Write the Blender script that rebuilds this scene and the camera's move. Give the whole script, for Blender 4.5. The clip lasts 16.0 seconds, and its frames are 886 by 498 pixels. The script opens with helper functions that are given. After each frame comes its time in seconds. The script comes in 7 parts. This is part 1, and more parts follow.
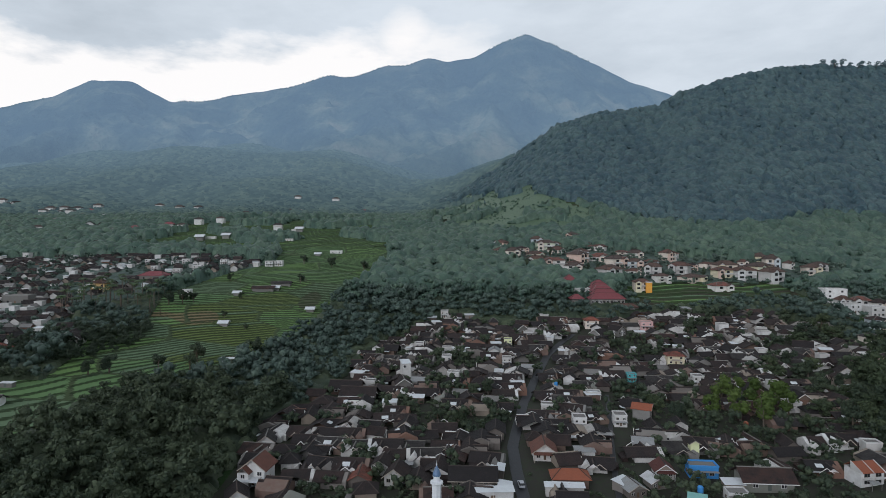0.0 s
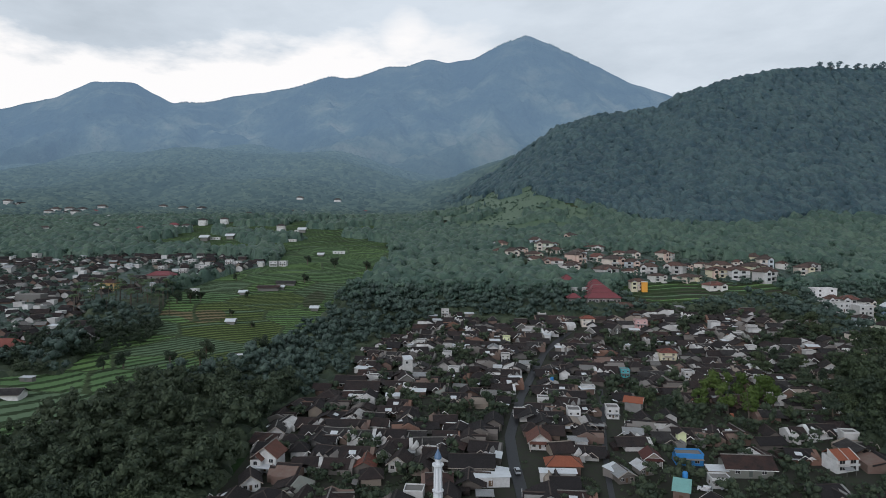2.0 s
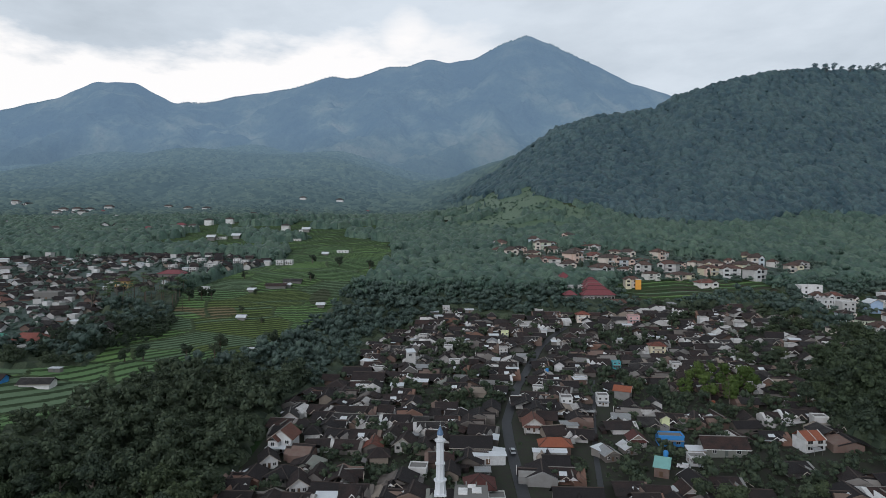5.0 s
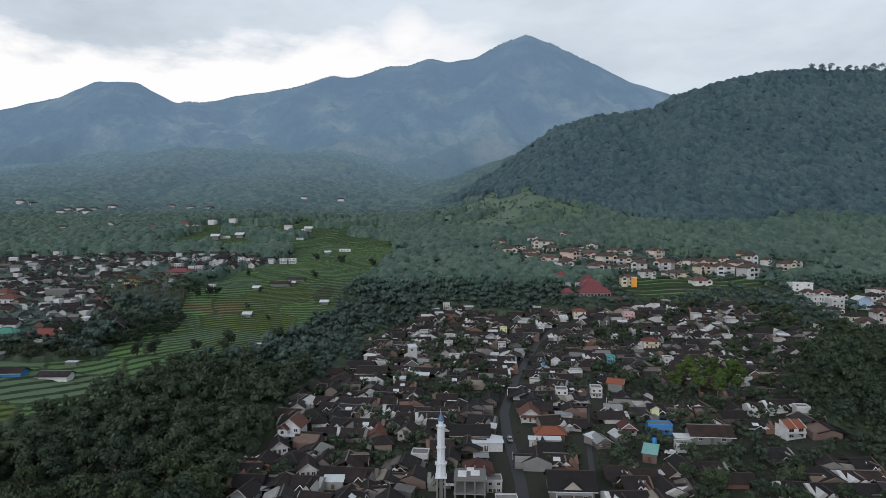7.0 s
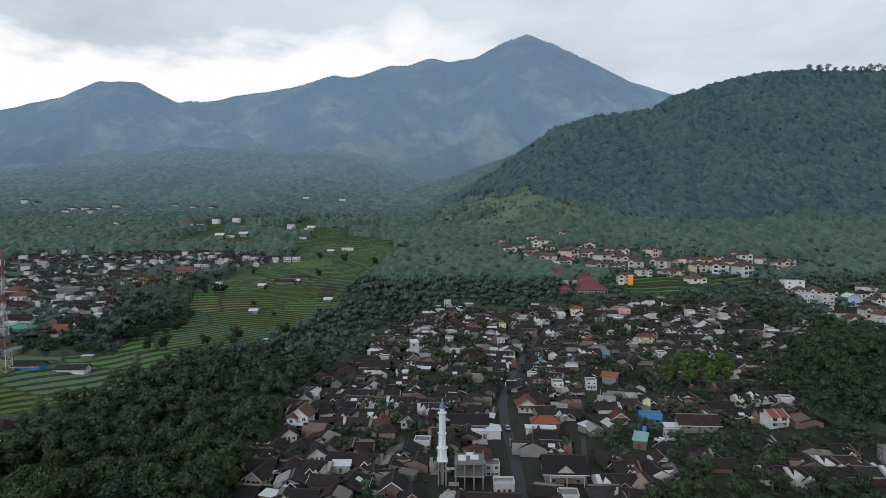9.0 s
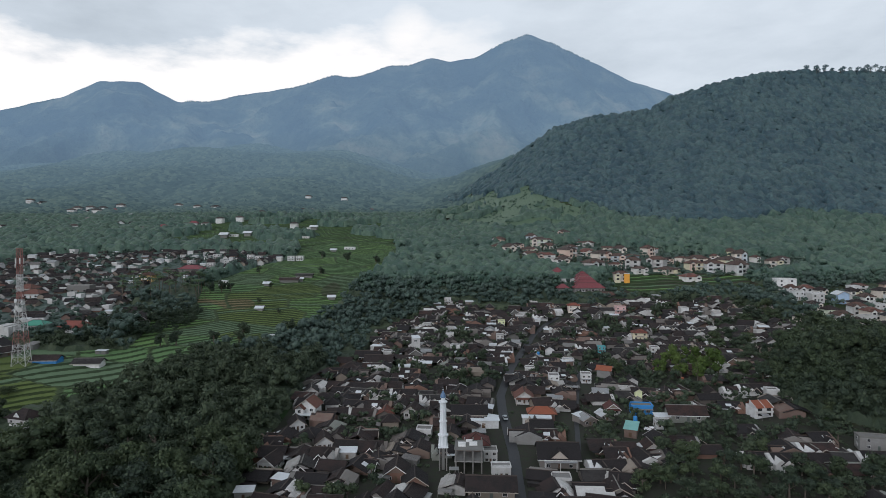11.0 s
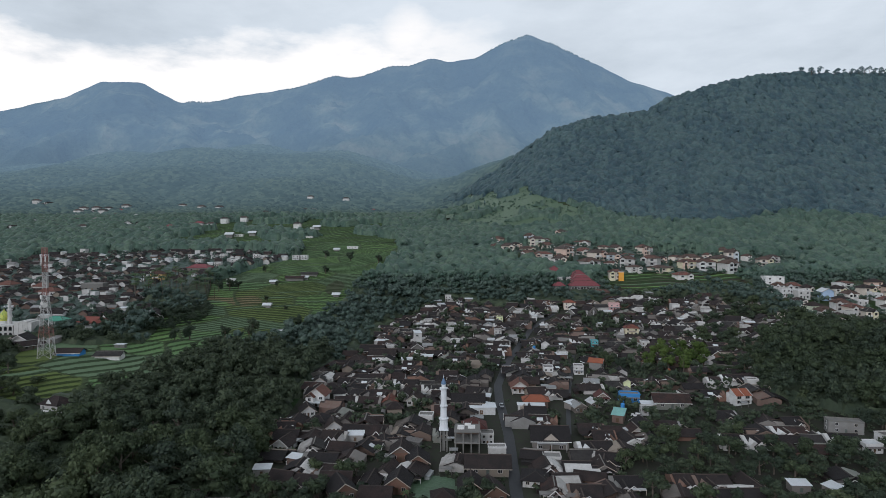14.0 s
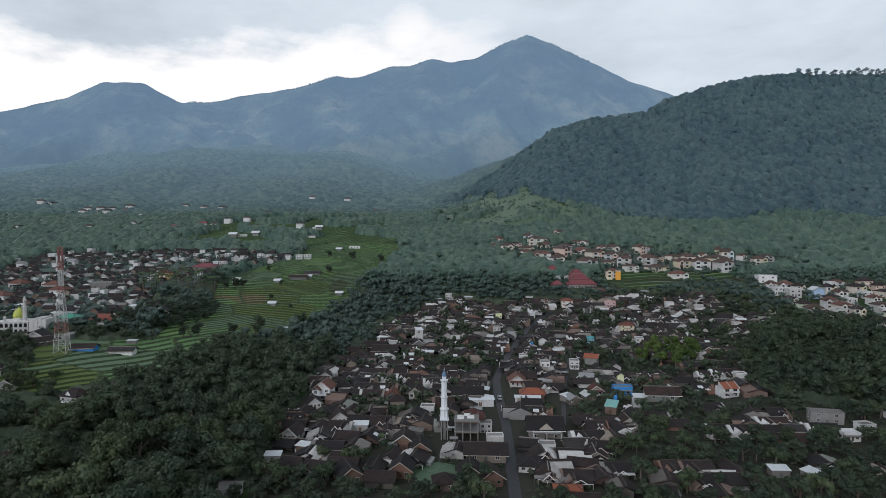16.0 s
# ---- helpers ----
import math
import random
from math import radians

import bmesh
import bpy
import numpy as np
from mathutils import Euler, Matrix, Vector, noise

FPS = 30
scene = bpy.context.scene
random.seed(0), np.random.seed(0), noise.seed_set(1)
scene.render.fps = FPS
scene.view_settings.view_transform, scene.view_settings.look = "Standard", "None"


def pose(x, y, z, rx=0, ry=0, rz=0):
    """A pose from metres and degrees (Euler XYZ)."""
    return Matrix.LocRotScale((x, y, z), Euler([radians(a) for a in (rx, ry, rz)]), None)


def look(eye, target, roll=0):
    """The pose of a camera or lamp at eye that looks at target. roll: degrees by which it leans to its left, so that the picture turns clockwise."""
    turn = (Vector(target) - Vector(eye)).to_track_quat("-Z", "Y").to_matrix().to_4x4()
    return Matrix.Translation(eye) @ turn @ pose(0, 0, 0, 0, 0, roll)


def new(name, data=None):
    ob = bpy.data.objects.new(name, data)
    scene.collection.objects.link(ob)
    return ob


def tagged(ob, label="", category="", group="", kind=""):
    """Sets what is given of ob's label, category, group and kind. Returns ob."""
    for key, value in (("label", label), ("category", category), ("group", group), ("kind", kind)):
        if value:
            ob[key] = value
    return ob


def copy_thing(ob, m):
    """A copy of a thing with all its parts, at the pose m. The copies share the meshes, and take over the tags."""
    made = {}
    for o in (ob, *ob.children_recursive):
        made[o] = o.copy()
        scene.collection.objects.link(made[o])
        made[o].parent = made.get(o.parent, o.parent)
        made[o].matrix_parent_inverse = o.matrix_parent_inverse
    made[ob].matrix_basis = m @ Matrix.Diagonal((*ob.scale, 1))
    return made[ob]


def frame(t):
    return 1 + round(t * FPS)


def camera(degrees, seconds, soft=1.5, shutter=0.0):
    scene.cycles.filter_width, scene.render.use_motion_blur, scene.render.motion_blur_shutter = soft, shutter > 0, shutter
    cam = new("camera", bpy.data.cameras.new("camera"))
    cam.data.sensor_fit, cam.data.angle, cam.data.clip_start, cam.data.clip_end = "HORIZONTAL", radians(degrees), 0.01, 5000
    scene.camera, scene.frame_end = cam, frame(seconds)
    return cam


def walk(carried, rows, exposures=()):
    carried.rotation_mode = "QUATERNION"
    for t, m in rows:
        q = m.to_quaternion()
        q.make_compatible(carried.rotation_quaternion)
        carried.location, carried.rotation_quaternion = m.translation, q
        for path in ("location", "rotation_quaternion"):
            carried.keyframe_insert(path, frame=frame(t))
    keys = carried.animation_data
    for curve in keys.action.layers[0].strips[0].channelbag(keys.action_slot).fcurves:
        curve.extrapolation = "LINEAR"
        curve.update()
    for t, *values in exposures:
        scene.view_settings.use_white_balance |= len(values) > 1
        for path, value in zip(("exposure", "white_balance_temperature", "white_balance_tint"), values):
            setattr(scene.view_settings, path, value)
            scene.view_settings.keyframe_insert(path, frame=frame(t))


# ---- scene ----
cam = camera(73.0, 16.0, soft=0.65)
METRES, EYE, TILT, LEAN, TURN = 90.0, 80.0, -1.16, 0.0, 0.0
ROWS = [
    (0.0, 0.0, 0.0, 0.0, 0.0, 0.0, -0.0),
    (0.5, -0.0, -0.031, 0.0007, 0.02, 0.01, 0.0),
    (1.0, -0.0001, -0.0619, -0.0001, 0.03, 0.02, 0.0),
    (1.5, -0.0002, -0.0928, -0.0003, 0.04, 0.03, 0.0),
    (2.0, -0.0006, -0.1241, -0.0007, 0.05, 0.05, -0.0),
    (2.5, -0.0003, -0.1551, -0.0014, 0.06, 0.06, -0.0),
    (3.0, -0.0006, -0.1868, -0.0012, 0.07, 0.05, 0.02),
    (3.5, -0.0008, -0.2178, -0.002, 0.09, 0.04, 0.04),
    (4.0, -0.0015, -0.2494, -0.0029, 0.11, 0.03, 0.05),
    (6.5, -0.0027, -0.4057, -0.0051, 0.15, -0.09, 0.08),
    (7.0, -0.0027, -0.4368, -0.0061, 0.16, -0.11, 0.09),
    (7.5, -0.0035, -0.4679, -0.0076, 0.17, -0.12, 0.08),
    (8.0, -0.0036, -0.4992, -0.0086, 0.19, -0.14, 0.08),
    (8.5, -0.004, -0.5305, -0.0096, 0.21, -0.16, 0.08),
    (9.0, -0.004, -0.5615, -0.0107, 0.22, -0.18, 0.09),
    (11.5, -0.0042, -0.7184, -0.0136, 0.28, -0.27, 0.11),
    (12.0, -0.0042, -0.7497, -0.0143, 0.28, -0.28, 0.11),
    (12.5, -0.0042, -0.7809, -0.0151, 0.29, -0.28, 0.12),
    (13.0, -0.0042, -0.8124, -0.0155, 0.29, -0.27, 0.13),
    (13.5, -0.0041, -0.8434, -0.0161, 0.29, -0.27, 0.14),
    (14.0, -0.0038, -0.8749, -0.0168, 0.31, -0.28, 0.15),
    (14.5, -0.0037, -0.9061, -0.0174, 0.33, -0.28, 0.14),
    (15.0, -0.0036, -0.9373, -0.0183, 0.34, -0.28, 0.14),
    (15.5, -0.0035, -0.9684, -0.0193, 0.34, -0.29, 0.14),
    (16.0, -0.0035, -0.9997, -0.0202, 0.36, -0.29, 0.15),
]
walk(cam, [(t, pose(0, 0, EYE, TILT, LEAN, TURN) @ pose(METRES * x, METRES * y, METRES * z, 90 + pitch, roll, yaw)) for t, x, y, z, yaw, pitch, roll in ROWS],
     exposures=[(0.0, 0.03, 5930, 11.5), (16.0, 0.08, 5910, 11.5)])

# ---- world, sun, exposure ----
SUN_AZ, SUN_EL = radians(-150), radians(21)
GAP_DIR = Vector((-0.36, 0.90, 0.27))
SUN_DIR = Vector((math.sin(SUN_AZ) * math.cos(SUN_EL), math.cos(SUN_AZ) * math.cos(SUN_EL), math.sin(SUN_EL)))


class Nodes:
    """A small helper to write node trees in few lines."""

    def __init__(self, tree):
        self.t = tree
        self.t.nodes.clear()

    def n(self, kind, ins=None):
        node = self.t.nodes.new(kind)
        self.feed(node, ins)
        return node

    def feed(self, node, ins):
        for k, v in (ins or {}).items():
            if isinstance(v, bpy.types.NodeSocket):
                self.t.links.new(v, node.inputs[k])
            else:
                node.inputs[k].default_value = v

    def wave(self, vec, scale, distortion, direction, detail=1.0):
        node = self.n("ShaderNodeTexWave", {"Vector": vec, "Scale": scale, "Distortion": distortion, "Detail": detail})
        node.bands_direction = direction
        return node.outputs[1]

    def ramp(self, fac, stops, interp="LINEAR"):
        node = self.n("ShaderNodeValToRGB", {0: fac})
        r = node.color_ramp
        r.interpolation = interp
        while len(r.elements) < len(stops):
            r.elements.new(0.5)
        for e, (p, c) in zip(r.elements, stops):
            e.position, e.color = p, (*c, 1)
        return node.outputs[0]

    def math(self, op, a, b=0.0, clamp=False):
        node = self.n("ShaderNodeMath", {0: a, 1: b})
        node.operation, node.use_clamp = op, clamp
        return node.outputs[0]

    def mix(self, fac, a, b, blend="MIX"):
        node = self.n("ShaderNodeMix")
        node.data_type, node.blend_type = "RGBA", blend
        for i, v in ((0, fac), (6, a), (7, b)):
            if isinstance(v, bpy.types.NodeSocket):
                self.t.links.new(v, node.inputs[i])
            else:
                node.inputs[i].default_value = v if i == 0 else (*v, 1)
        return node.outputs[2]

    def noise(self, vec, scale, detail=4.0, rough=0.55):
        ins = {"Scale": scale, "Detail": detail, "Roughness": rough}
        if vec is not None:
            ins["Vector"] = vec
        return self.n("ShaderNodeTexNoise", ins).outputs[0]


world = bpy.data.worlds.new("world")
scene.world = world
world.use_nodes = True
N = Nodes(world.node_tree)
tc = N.n("ShaderNodeTexCoord").outputs["Generated"]
sky = N.n("ShaderNodeTexSky")
sky.sky_type, sky.sun_disc, sky.sun_elevation, sky.sun_rotation = "NISHITA", False, SUN_EL, SUN_AZ
sep = N.n("ShaderNodeSeparateXYZ", {0: tc}).outputs
up = N.math("ADD", N.math("MAXIMUM", sep[2], 0.0), 0.16)
flat = N.n("ShaderNodeCombineXYZ", {0: N.math("DIVIDE", sep[0], up), 1: N.math("DIVIDE", sep[1], up), 2: N.math("MULTIPLY", sep[2], 3.0)}).outputs[0]
cl = N.noise(flat, 0.8, 8.0, 0.55)
cl2 = N.noise(flat, 2.6, 6.0, 0.6)
tone = N.math("ADD", N.math("MULTIPLY", cl, 0.72), N.math("MULTIPLY", cl2, 0.28))
deck = N.ramp(tone, [(0.36, (0.47, 0.505, 0.515)), (0.5, (0.62, 0.655, 0.66)), (0.62, (0.74, 0.77, 0.765))])
# the overcast grows brighter towards the zenith
deck = N.mix(N.math("MULTIPLY", N.math("SUBTRACT", sep[2], 0.35, clamp=True), 1.3, clamp=True), deck, (0.52, 0.54, 0.55))
dots = N.n("ShaderNodeVectorMath", {0: tc, 1: GAP_DIR})
dots.operation = "DOT_PRODUCT"
near_sun = N.math("MULTIPLY", N.math("SUBTRACT", dots.outputs["Value"], 0.86, clamp=True), 9.0, clamp=True)
# a clear strip under the edge of the cloud deck
edge = N.math("ADD", N.math("MULTIPLY", cl, 0.34), N.math("ADD", N.math("MULTIPLY", cl2, 0.12), 0.045))
strip_k = N.math("MULTIPLY", N.math("SUBTRACT", edge, sep[2]), 26.0, clamp=True)
glow = N.math("MULTIPLY", strip_k, near_sun)
# a second, smaller break in the clouds beside the summit
lobe = N.n("ShaderNodeVectorMath", {0: tc, 1: Vector((-0.06, 1.0, 0.322)).normalized()})
lobe.operation = "DOT_PRODUCT"
lobe_k = N.math("MULTIPLY", N.math("SUBTRACT", N.math("ADD", lobe.outputs["Value"], N.math("MULTIPLY", cl2, 0.0030)), 1.0000), 700.0, clamp=True)
glow = N.math("MAXIMUM", glow, lobe_k)
col = N.mix(glow, deck, (1.07, 1.0, 0.90))
bg = N.n("ShaderNodeBackground", {"Color": col, "Strength": 1.0})
bg2 = N.n("ShaderNodeBackground", {"Color": sky.outputs[0], "Strength": 0.06})
both = N.n("ShaderNodeMixShader", {0: 0.06, 1: bg.outputs[0], 2: bg2.outputs[0]})
N.n("ShaderNodeOutputWorld", {0: both.outputs[0]})

sun = new("sun", bpy.data.lights.new("sun", "SUN"))
sun.data.energy, sun.data.angle, sun.data.color = 1.25, radians(30), (1.0, 0.96, 0.94)
sun.matrix_world = look((0, 0, 300), Vector((0, 0, 300)) - SUN_DIR)


# ---- materials ----
def material(name):
    m = bpy.data.materials.new(name)
    m.use_nodes = True
    return m, Nodes(m.node_tree)


def finish(N, color, rough=0.8, bump=None, strength=0.3, dist=0.1, metal=0.0, spec=0.3):
    b = N.n("ShaderNodeBsdfPrincipled", {"Roughness": rough, "Metallic": metal, "Specular IOR Level": spec})
    if isinstance(color, bpy.types.NodeSocket):
        N.t.links.new(color, b.inputs["Base Color"])
    else:
        b.inputs["Base Color"].default_value = (*color, 1)
    if bump is not None:
        bn = N.n("ShaderNodeBump", {"Height": bump, "Strength": strength, "Distance": dist})
        N.t.links.new(bn.outputs[0], b.inputs["Normal"])
    N.n("ShaderNodeOutputMaterial", {0: b.outputs[0]})


def world_pos(N):
    return N.n("ShaderNodeNewGeometry").outputs["Position"]


def foliage(name, dark, mid, light, patch=0.02, gloss=0.25, through_leaf=0.25, mottle=0.35, crowns=0.0):
    m, N = material(name)
    rnd = N.n("ShaderNodeNewGeometry").outputs["Random Per Island"]
    ob = N.n("ShaderNodeObjectInfo").outputs["Random"]
    big = N.noise(world_pos(N), patch, 3.0)
    f = N.math("ADD", N.math("MULTIPLY", rnd, 0.44), N.math("ADD", N.math("MULTIPLY", ob, 0.30), N.math("MULTIPLY", big, 0.6)))
    c = N.ramp(f, [(0.25, dark), (0.6, mid), (0.95, light)])
    fine = N.noise(world_pos(N), 2.2, 4.0, 0.7)
    clump = N.noise(world_pos(N), 0.55, 5.0, 0.7)
    c = N.mix(N.ramp(clump, [(0.40, (mottle, mottle, mottle)), (0.58, (0, 0, 0))]), c, tuple(0.55 * v for v in dark))
    c = N.mix(N.ramp(fine, [(0.42, (0.8 * mottle, 0.8 * mottle, 0.8 * mottle)), (0.60, (0, 0, 0))]), c, tuple(0.6 * v for v in dark))
    if crowns:
        spot = N.noise(world_pos(N), 0.17, 3.0, 0.6)
        c = N.mix(N.ramp(spot, [(0.42, (crowns, crowns, crowns)), (0.52, (0, 0, 0))]), c, tuple(0.5 * v for v in dark))
        c = N.mix(N.ramp(spot, [(0.56, (0, 0, 0)), (0.68, (crowns, crowns, crowns))]), c, tuple(1.2 * v for v in light))
    b = N.n("ShaderNodeBsdfPrincipled", {"Base Color": c, "Roughness": 0.5, "Specular IOR Level": gloss})
    bn = N.n("ShaderNodeBump", {"Height": N.noise(world_pos(N), 0.9, 4.0), "Strength": 0.5, "Distance": 0.5})
    N.t.links.new(bn.outputs[0], b.inputs["Normal"])
    tr = N.n("ShaderNodeBsdfTranslucent", {"Color": c})
    out = N.n("ShaderNodeMixShader", {0: through_leaf, 1: b.outputs[0], 2: tr.outputs[0]})
    N.n("ShaderNodeOutputMaterial", {0: out.outputs[0]})
    return m


def varied(name, stops, rough=0.8, grain=3.0, dirt=(0.12, 0.10, 0.08), dirt_amount=0.5, rows=0.0, metal=0.0, spec=0.3):
    """A painted, tiled or metal surface whose colour differs from object to object, with stains and fine relief."""
    m, N = material(name)
    ob = N.n("ShaderNodeObjectInfo").outputs["Random"]
    c = N.ramp(ob, stops, "CONSTANT")
    loc = N.n("ShaderNodeTexCoord").outputs["Object"]
    st = N.noise(world_pos(N), 0.45, 6.0, 0.65)
    fine = N.noise(world_pos(N), grain, 4.0)
    k = N.math("MULTIPLY", N.math("SUBTRACT", st, 0.42, clamp=True), dirt_amount * 3.0, clamp=True)
    c = N.mix(k, c, dirt)
    c = N.mix(N.math("MULTIPLY", fine, 0.35), c, tuple(0.5 * d for d in dirt))
    h = fine
    if rows:
        w = N.wave(loc, rows, 0.6, "Z")
        w2 = N.wave(loc, rows * 0.8, 0.4, "DIAGONAL")
        h = N.math("ADD", N.math("MULTIPLY", fine, 0.6), N.math("ADD", w, N.math("MULTIPLY", w2, 0.4)))
    finish(N, c, rough, h, 0.5, 0.06, metal, spec)
    return m


M_LEAF = foliage("tree_leaves", (0.033, 0.046, 0.036), (0.054, 0.076, 0.050), (0.094, 0.119, 0.070), gloss=0.12, mottle=0.2)
M_BAMBOO = foliage("bamboo_leaves", (0.034, 0.048, 0.030), (0.068, 0.094, 0.052), (0.116, 0.144, 0.074), gloss=0.12, mottle=0.22)
M_YELLOW = foliage("yellow_green_leaves", (0.044, 0.072, 0.020), (0.082, 0.128, 0.032), (0.128, 0.178, 0.05), gloss=0.15, mottle=0.25)
M_PALM = foliage("palm_leaves", (0.030, 0.054, 0.024), (0.064, 0.104, 0.044), (0.115, 0.162, 0.072))
# haze painted into the next two leaf colours: paler and bluer than M_LEAF
M_MID = foliage("haze_tinted_valley_leaves", (0.060, 0.094, 0.080), (0.106, 0.158, 0.128), (0.165, 0.222, 0.165), 0.012, 0.3, 0.3, 0.35, 0.3)
M_MIX = foliage("haze_tinted_orchard_leaves", (0.040, 0.080, 0.064), (0.075, 0.131, 0.098), (0.126, 0.188, 0.128), 0.010, 0.3, 0.15, 0.35, 0.3)
# the hill's leaves carry distance haze as a blue tint in their colour
M_WOOD_FAR = foliage("haze_tinted_forest_leaves", (0.028, 0.062, 0.079), (0.052, 0.100, 0.120), (0.102, 0.164, 0.162), 0.006, 0.3, 0.15, 0.45, 0.32)
M_MEADOW = foliage("slope_grass", (0.056, 0.098, 0.060), (0.076, 0.126, 0.074), (0.104, 0.156, 0.090), 0.02, 0.2, 0.0)
M_BARK = varied("bark", [(0, (0.09, 0.07, 0.05)), (0.5, (0.13, 0.11, 0.09))], 0.9, 6.0)


def tiles(name, stops, moss, pale, rough=0.8):
    """Clay tiles: courses down the slope, sooty and mossy patches, some paler replaced tiles; each roof has its own shade."""
    m, N = material(name)
    c = N.ramp(N.n("ShaderNodeObjectInfo").outputs["Random"], stops, "CONSTANT")
    p = world_pos(N)
    loc = N.n("ShaderNodeTexCoord").outputs["Object"]
    patch = N.noise(p, 0.28, 6.0, 0.7)
    spots = N.noise(p, 2.2, 3.0, 0.7)
    c = N.mix(N.ramp(patch, [(0.42, (0, 0, 0)), (0.62, (0.85, 0.85, 0.85))]), c, moss)
    c = N.mix(N.ramp(spots, [(0.60, (0, 0, 0)), (0.72, (0.7, 0.7, 0.7))]), c, pale)
    rows = N.wave(loc, 4.2, 0.5, "Z")
    cols = N.wave(loc, 3.2, 0.3, "DIAGONAL")
    c = N.mix(N.math("MULTIPLY", rows, 0.45), c, tuple(0.35 * v for v in moss))
    h = N.math("ADD", N.math("ADD", rows, N.math("MULTIPLY", cols, 0.5)), N.math("MULTIPLY", spots, 0.6))
    finish(N, c, rough, h, 0.6, 0.07, 0.0, 0.25)
    return m


M_ROOF = tiles("clay_roof_tiles", [(0, (0.027, 0.021, 0.021)), (0.25, (0.038, 0.027, 0.025)), (0.45, (0.023, 0.020, 0.021)), (0.62, (0.044, 0.029, 0.026)), (0.86, (0.062, 0.034, 0.028)), (0.93, (0.050, 0.046, 0.044))], (0.019, 0.017, 0.017), (0.076, 0.058, 0.050))
M_ROOF_RED = tiles("red_roof_tiles", [(0, (0.27, 0.085, 0.055)), (0.5, (0.22, 0.07, 0.05))], (0.09, 0.04, 0.03), (0.34, 0.14, 0.09), 0.7)
M_ROOF_BROWN = tiles("brown_villa_tiles", [(0, (0.12, 0.075, 0.060)), (0.4, (0.15, 0.078, 0.06)), (0.7, (0.095, 0.07, 0.062)), (0.88, (0.21, 0.08, 0.06))], (0.07, 0.05, 0.04), (0.18, 0.12, 0.09), 0.75)
M_RIDGE = varied("mortared_ridge_tiles", [(0, (0.075, 0.056, 0.048)), (0.5, (0.045, 0.036, 0.033)), (0.84, (0.22, 0.21, 0.19))], 0.85, 5.0, (0.05, 0.045, 0.04), 0.5)
M_ZINC = varied("zinc_sheet", [(0, (0.26, 0.275, 0.28)), (0.3, (0.15, 0.15, 0.145)), (0.66, (0.56, 0.58, 0.59)), (0.76, (0.10, 0.092, 0.088))], 0.45, 5.0, (0.20, 0.17, 0.14), 0.5, 3.0, 0.0, 0.5)
M_WALL = varied("painted_plaster", [(0, (0.40, 0.39, 0.37)), (0.11, (0.20, 0.185, 0.17)), (0.36, (0.27, 0.225, 0.18)), (0.48, (0.12, 0.105, 0.095)), (0.70, (0.22, 0.235, 0.205)), (0.76, (0.64, 0.63, 0.61)), (0.86, (0.16, 0.10, 0.08))],
                0.85, 4.0, (0.19, 0.165, 0.14), 0.6)
M_WHITE = varied("white_paint", [(0, (0.68, 0.68, 0.67)), (0.5, (0.56, 0.55, 0.53))], 0.7, 4.0, (0.30, 0.28, 0.25), 0.55)
M_VILLA = varied("villa_plaster", [(0, (0.74, 0.66, 0.57)), (0.3, (0.76, 0.75, 0.71)), (0.58, (0.70, 0.52, 0.43)), (0.72, (0.72, 0.66, 0.46)), (0.84, (0.55, 0.63, 0.68)), (0.93, (0.66, 0.72, 0.56))], 0.8, 4.0, (0.40, 0.34, 0.28), 0.35)
M_GREY = varied("bare_concrete", [(0, (0.18, 0.175, 0.165)), (0.5, (0.25, 0.245, 0.235))], 0.9, 4.0, (0.15, 0.14, 0.12), 0.6)
M_BRICK = varied("bare_brick", [(0, (0.19, 0.105, 0.075)), (0.5, (0.17, 0.12, 0.095))], 0.9, 6.0, (0.16, 0.12, 0.10), 0.5)
M_DOOR = varied("stained_door_wood", [(0, (0.10, 0.055, 0.03)), (0.5, (0.16, 0.10, 0.06)), (0.8, (0.10, 0.13, 0.12))], 0.6, 8.0)
M_TRIM = varied("trim_paint", [(0, (0.80, 0.79, 0.77)), (0.6, (0.42, 0.37, 0.31))], 0.7, 5.0, (0.3, 0.27, 0.24), 0.4)


def plain(name, c, rough=0.7, dirt=None, amount=0.35, grain=4.0, metal=0.0, spec=0.3, rows=0.0):
    return varied(name, [(0, c), (1, c)], rough, grain, dirt or tuple(0.45 * v for v in c), amount, rows, metal, spec)


M_SHEET = plain("white_sheet_metal", (0.64, 0.67, 0.69), 0.4, (0.42, 0.42, 0.41), 0.3, rows=3.0, spec=0.5)


def glass_material():
    m, N = material("window_glass")
    finish(N, N.mix(N.noise(world_pos(N), 0.7), (0.012, 0.014, 0.016), (0.035, 0.037, 0.038)), 0.12, spec=0.6)
    return m


M_GLASS = glass_material()


def ground_material():
    m, N = material("ground_soil_and_grass")
    p = world_pos(N)
    big = N.noise(p, 0.006, 5.0)
    mid = N.noise(p, 0.05, 6.0, 0.6)
    fine = N.noise(p, 0.9, 5.0, 0.6)
    grass = N.ramp(mid, [(0.3, (0.020, 0.042, 0.014)), (0.5, (0.036, 0.070, 0.020)), (0.72, (0.062, 0.098, 0.030))])
    earth = N.ramp(fine, [(0.3, (0.030, 0.026, 0.020)), (0.7, (0.075, 0.062, 0.048))])
    c = N.mix(N.ramp(N.math("ADD", N.math("MULTIPLY", mid, 0.6), N.math("MULTIPLY", big, 0.5)), [(0.50, (0, 0, 0)), (0.62, (1, 1, 1))]), grass, earth)
    c = N.mix(N.math("MULTIPLY", fine, 0.4), c, (0.012, 0.020, 0.009))
    finish(N, c, 0.9, N.math("ADD", mid, N.math("MULTIPLY", fine, 0.25)), 0.8, 1.5, spec=0.1)
    return m


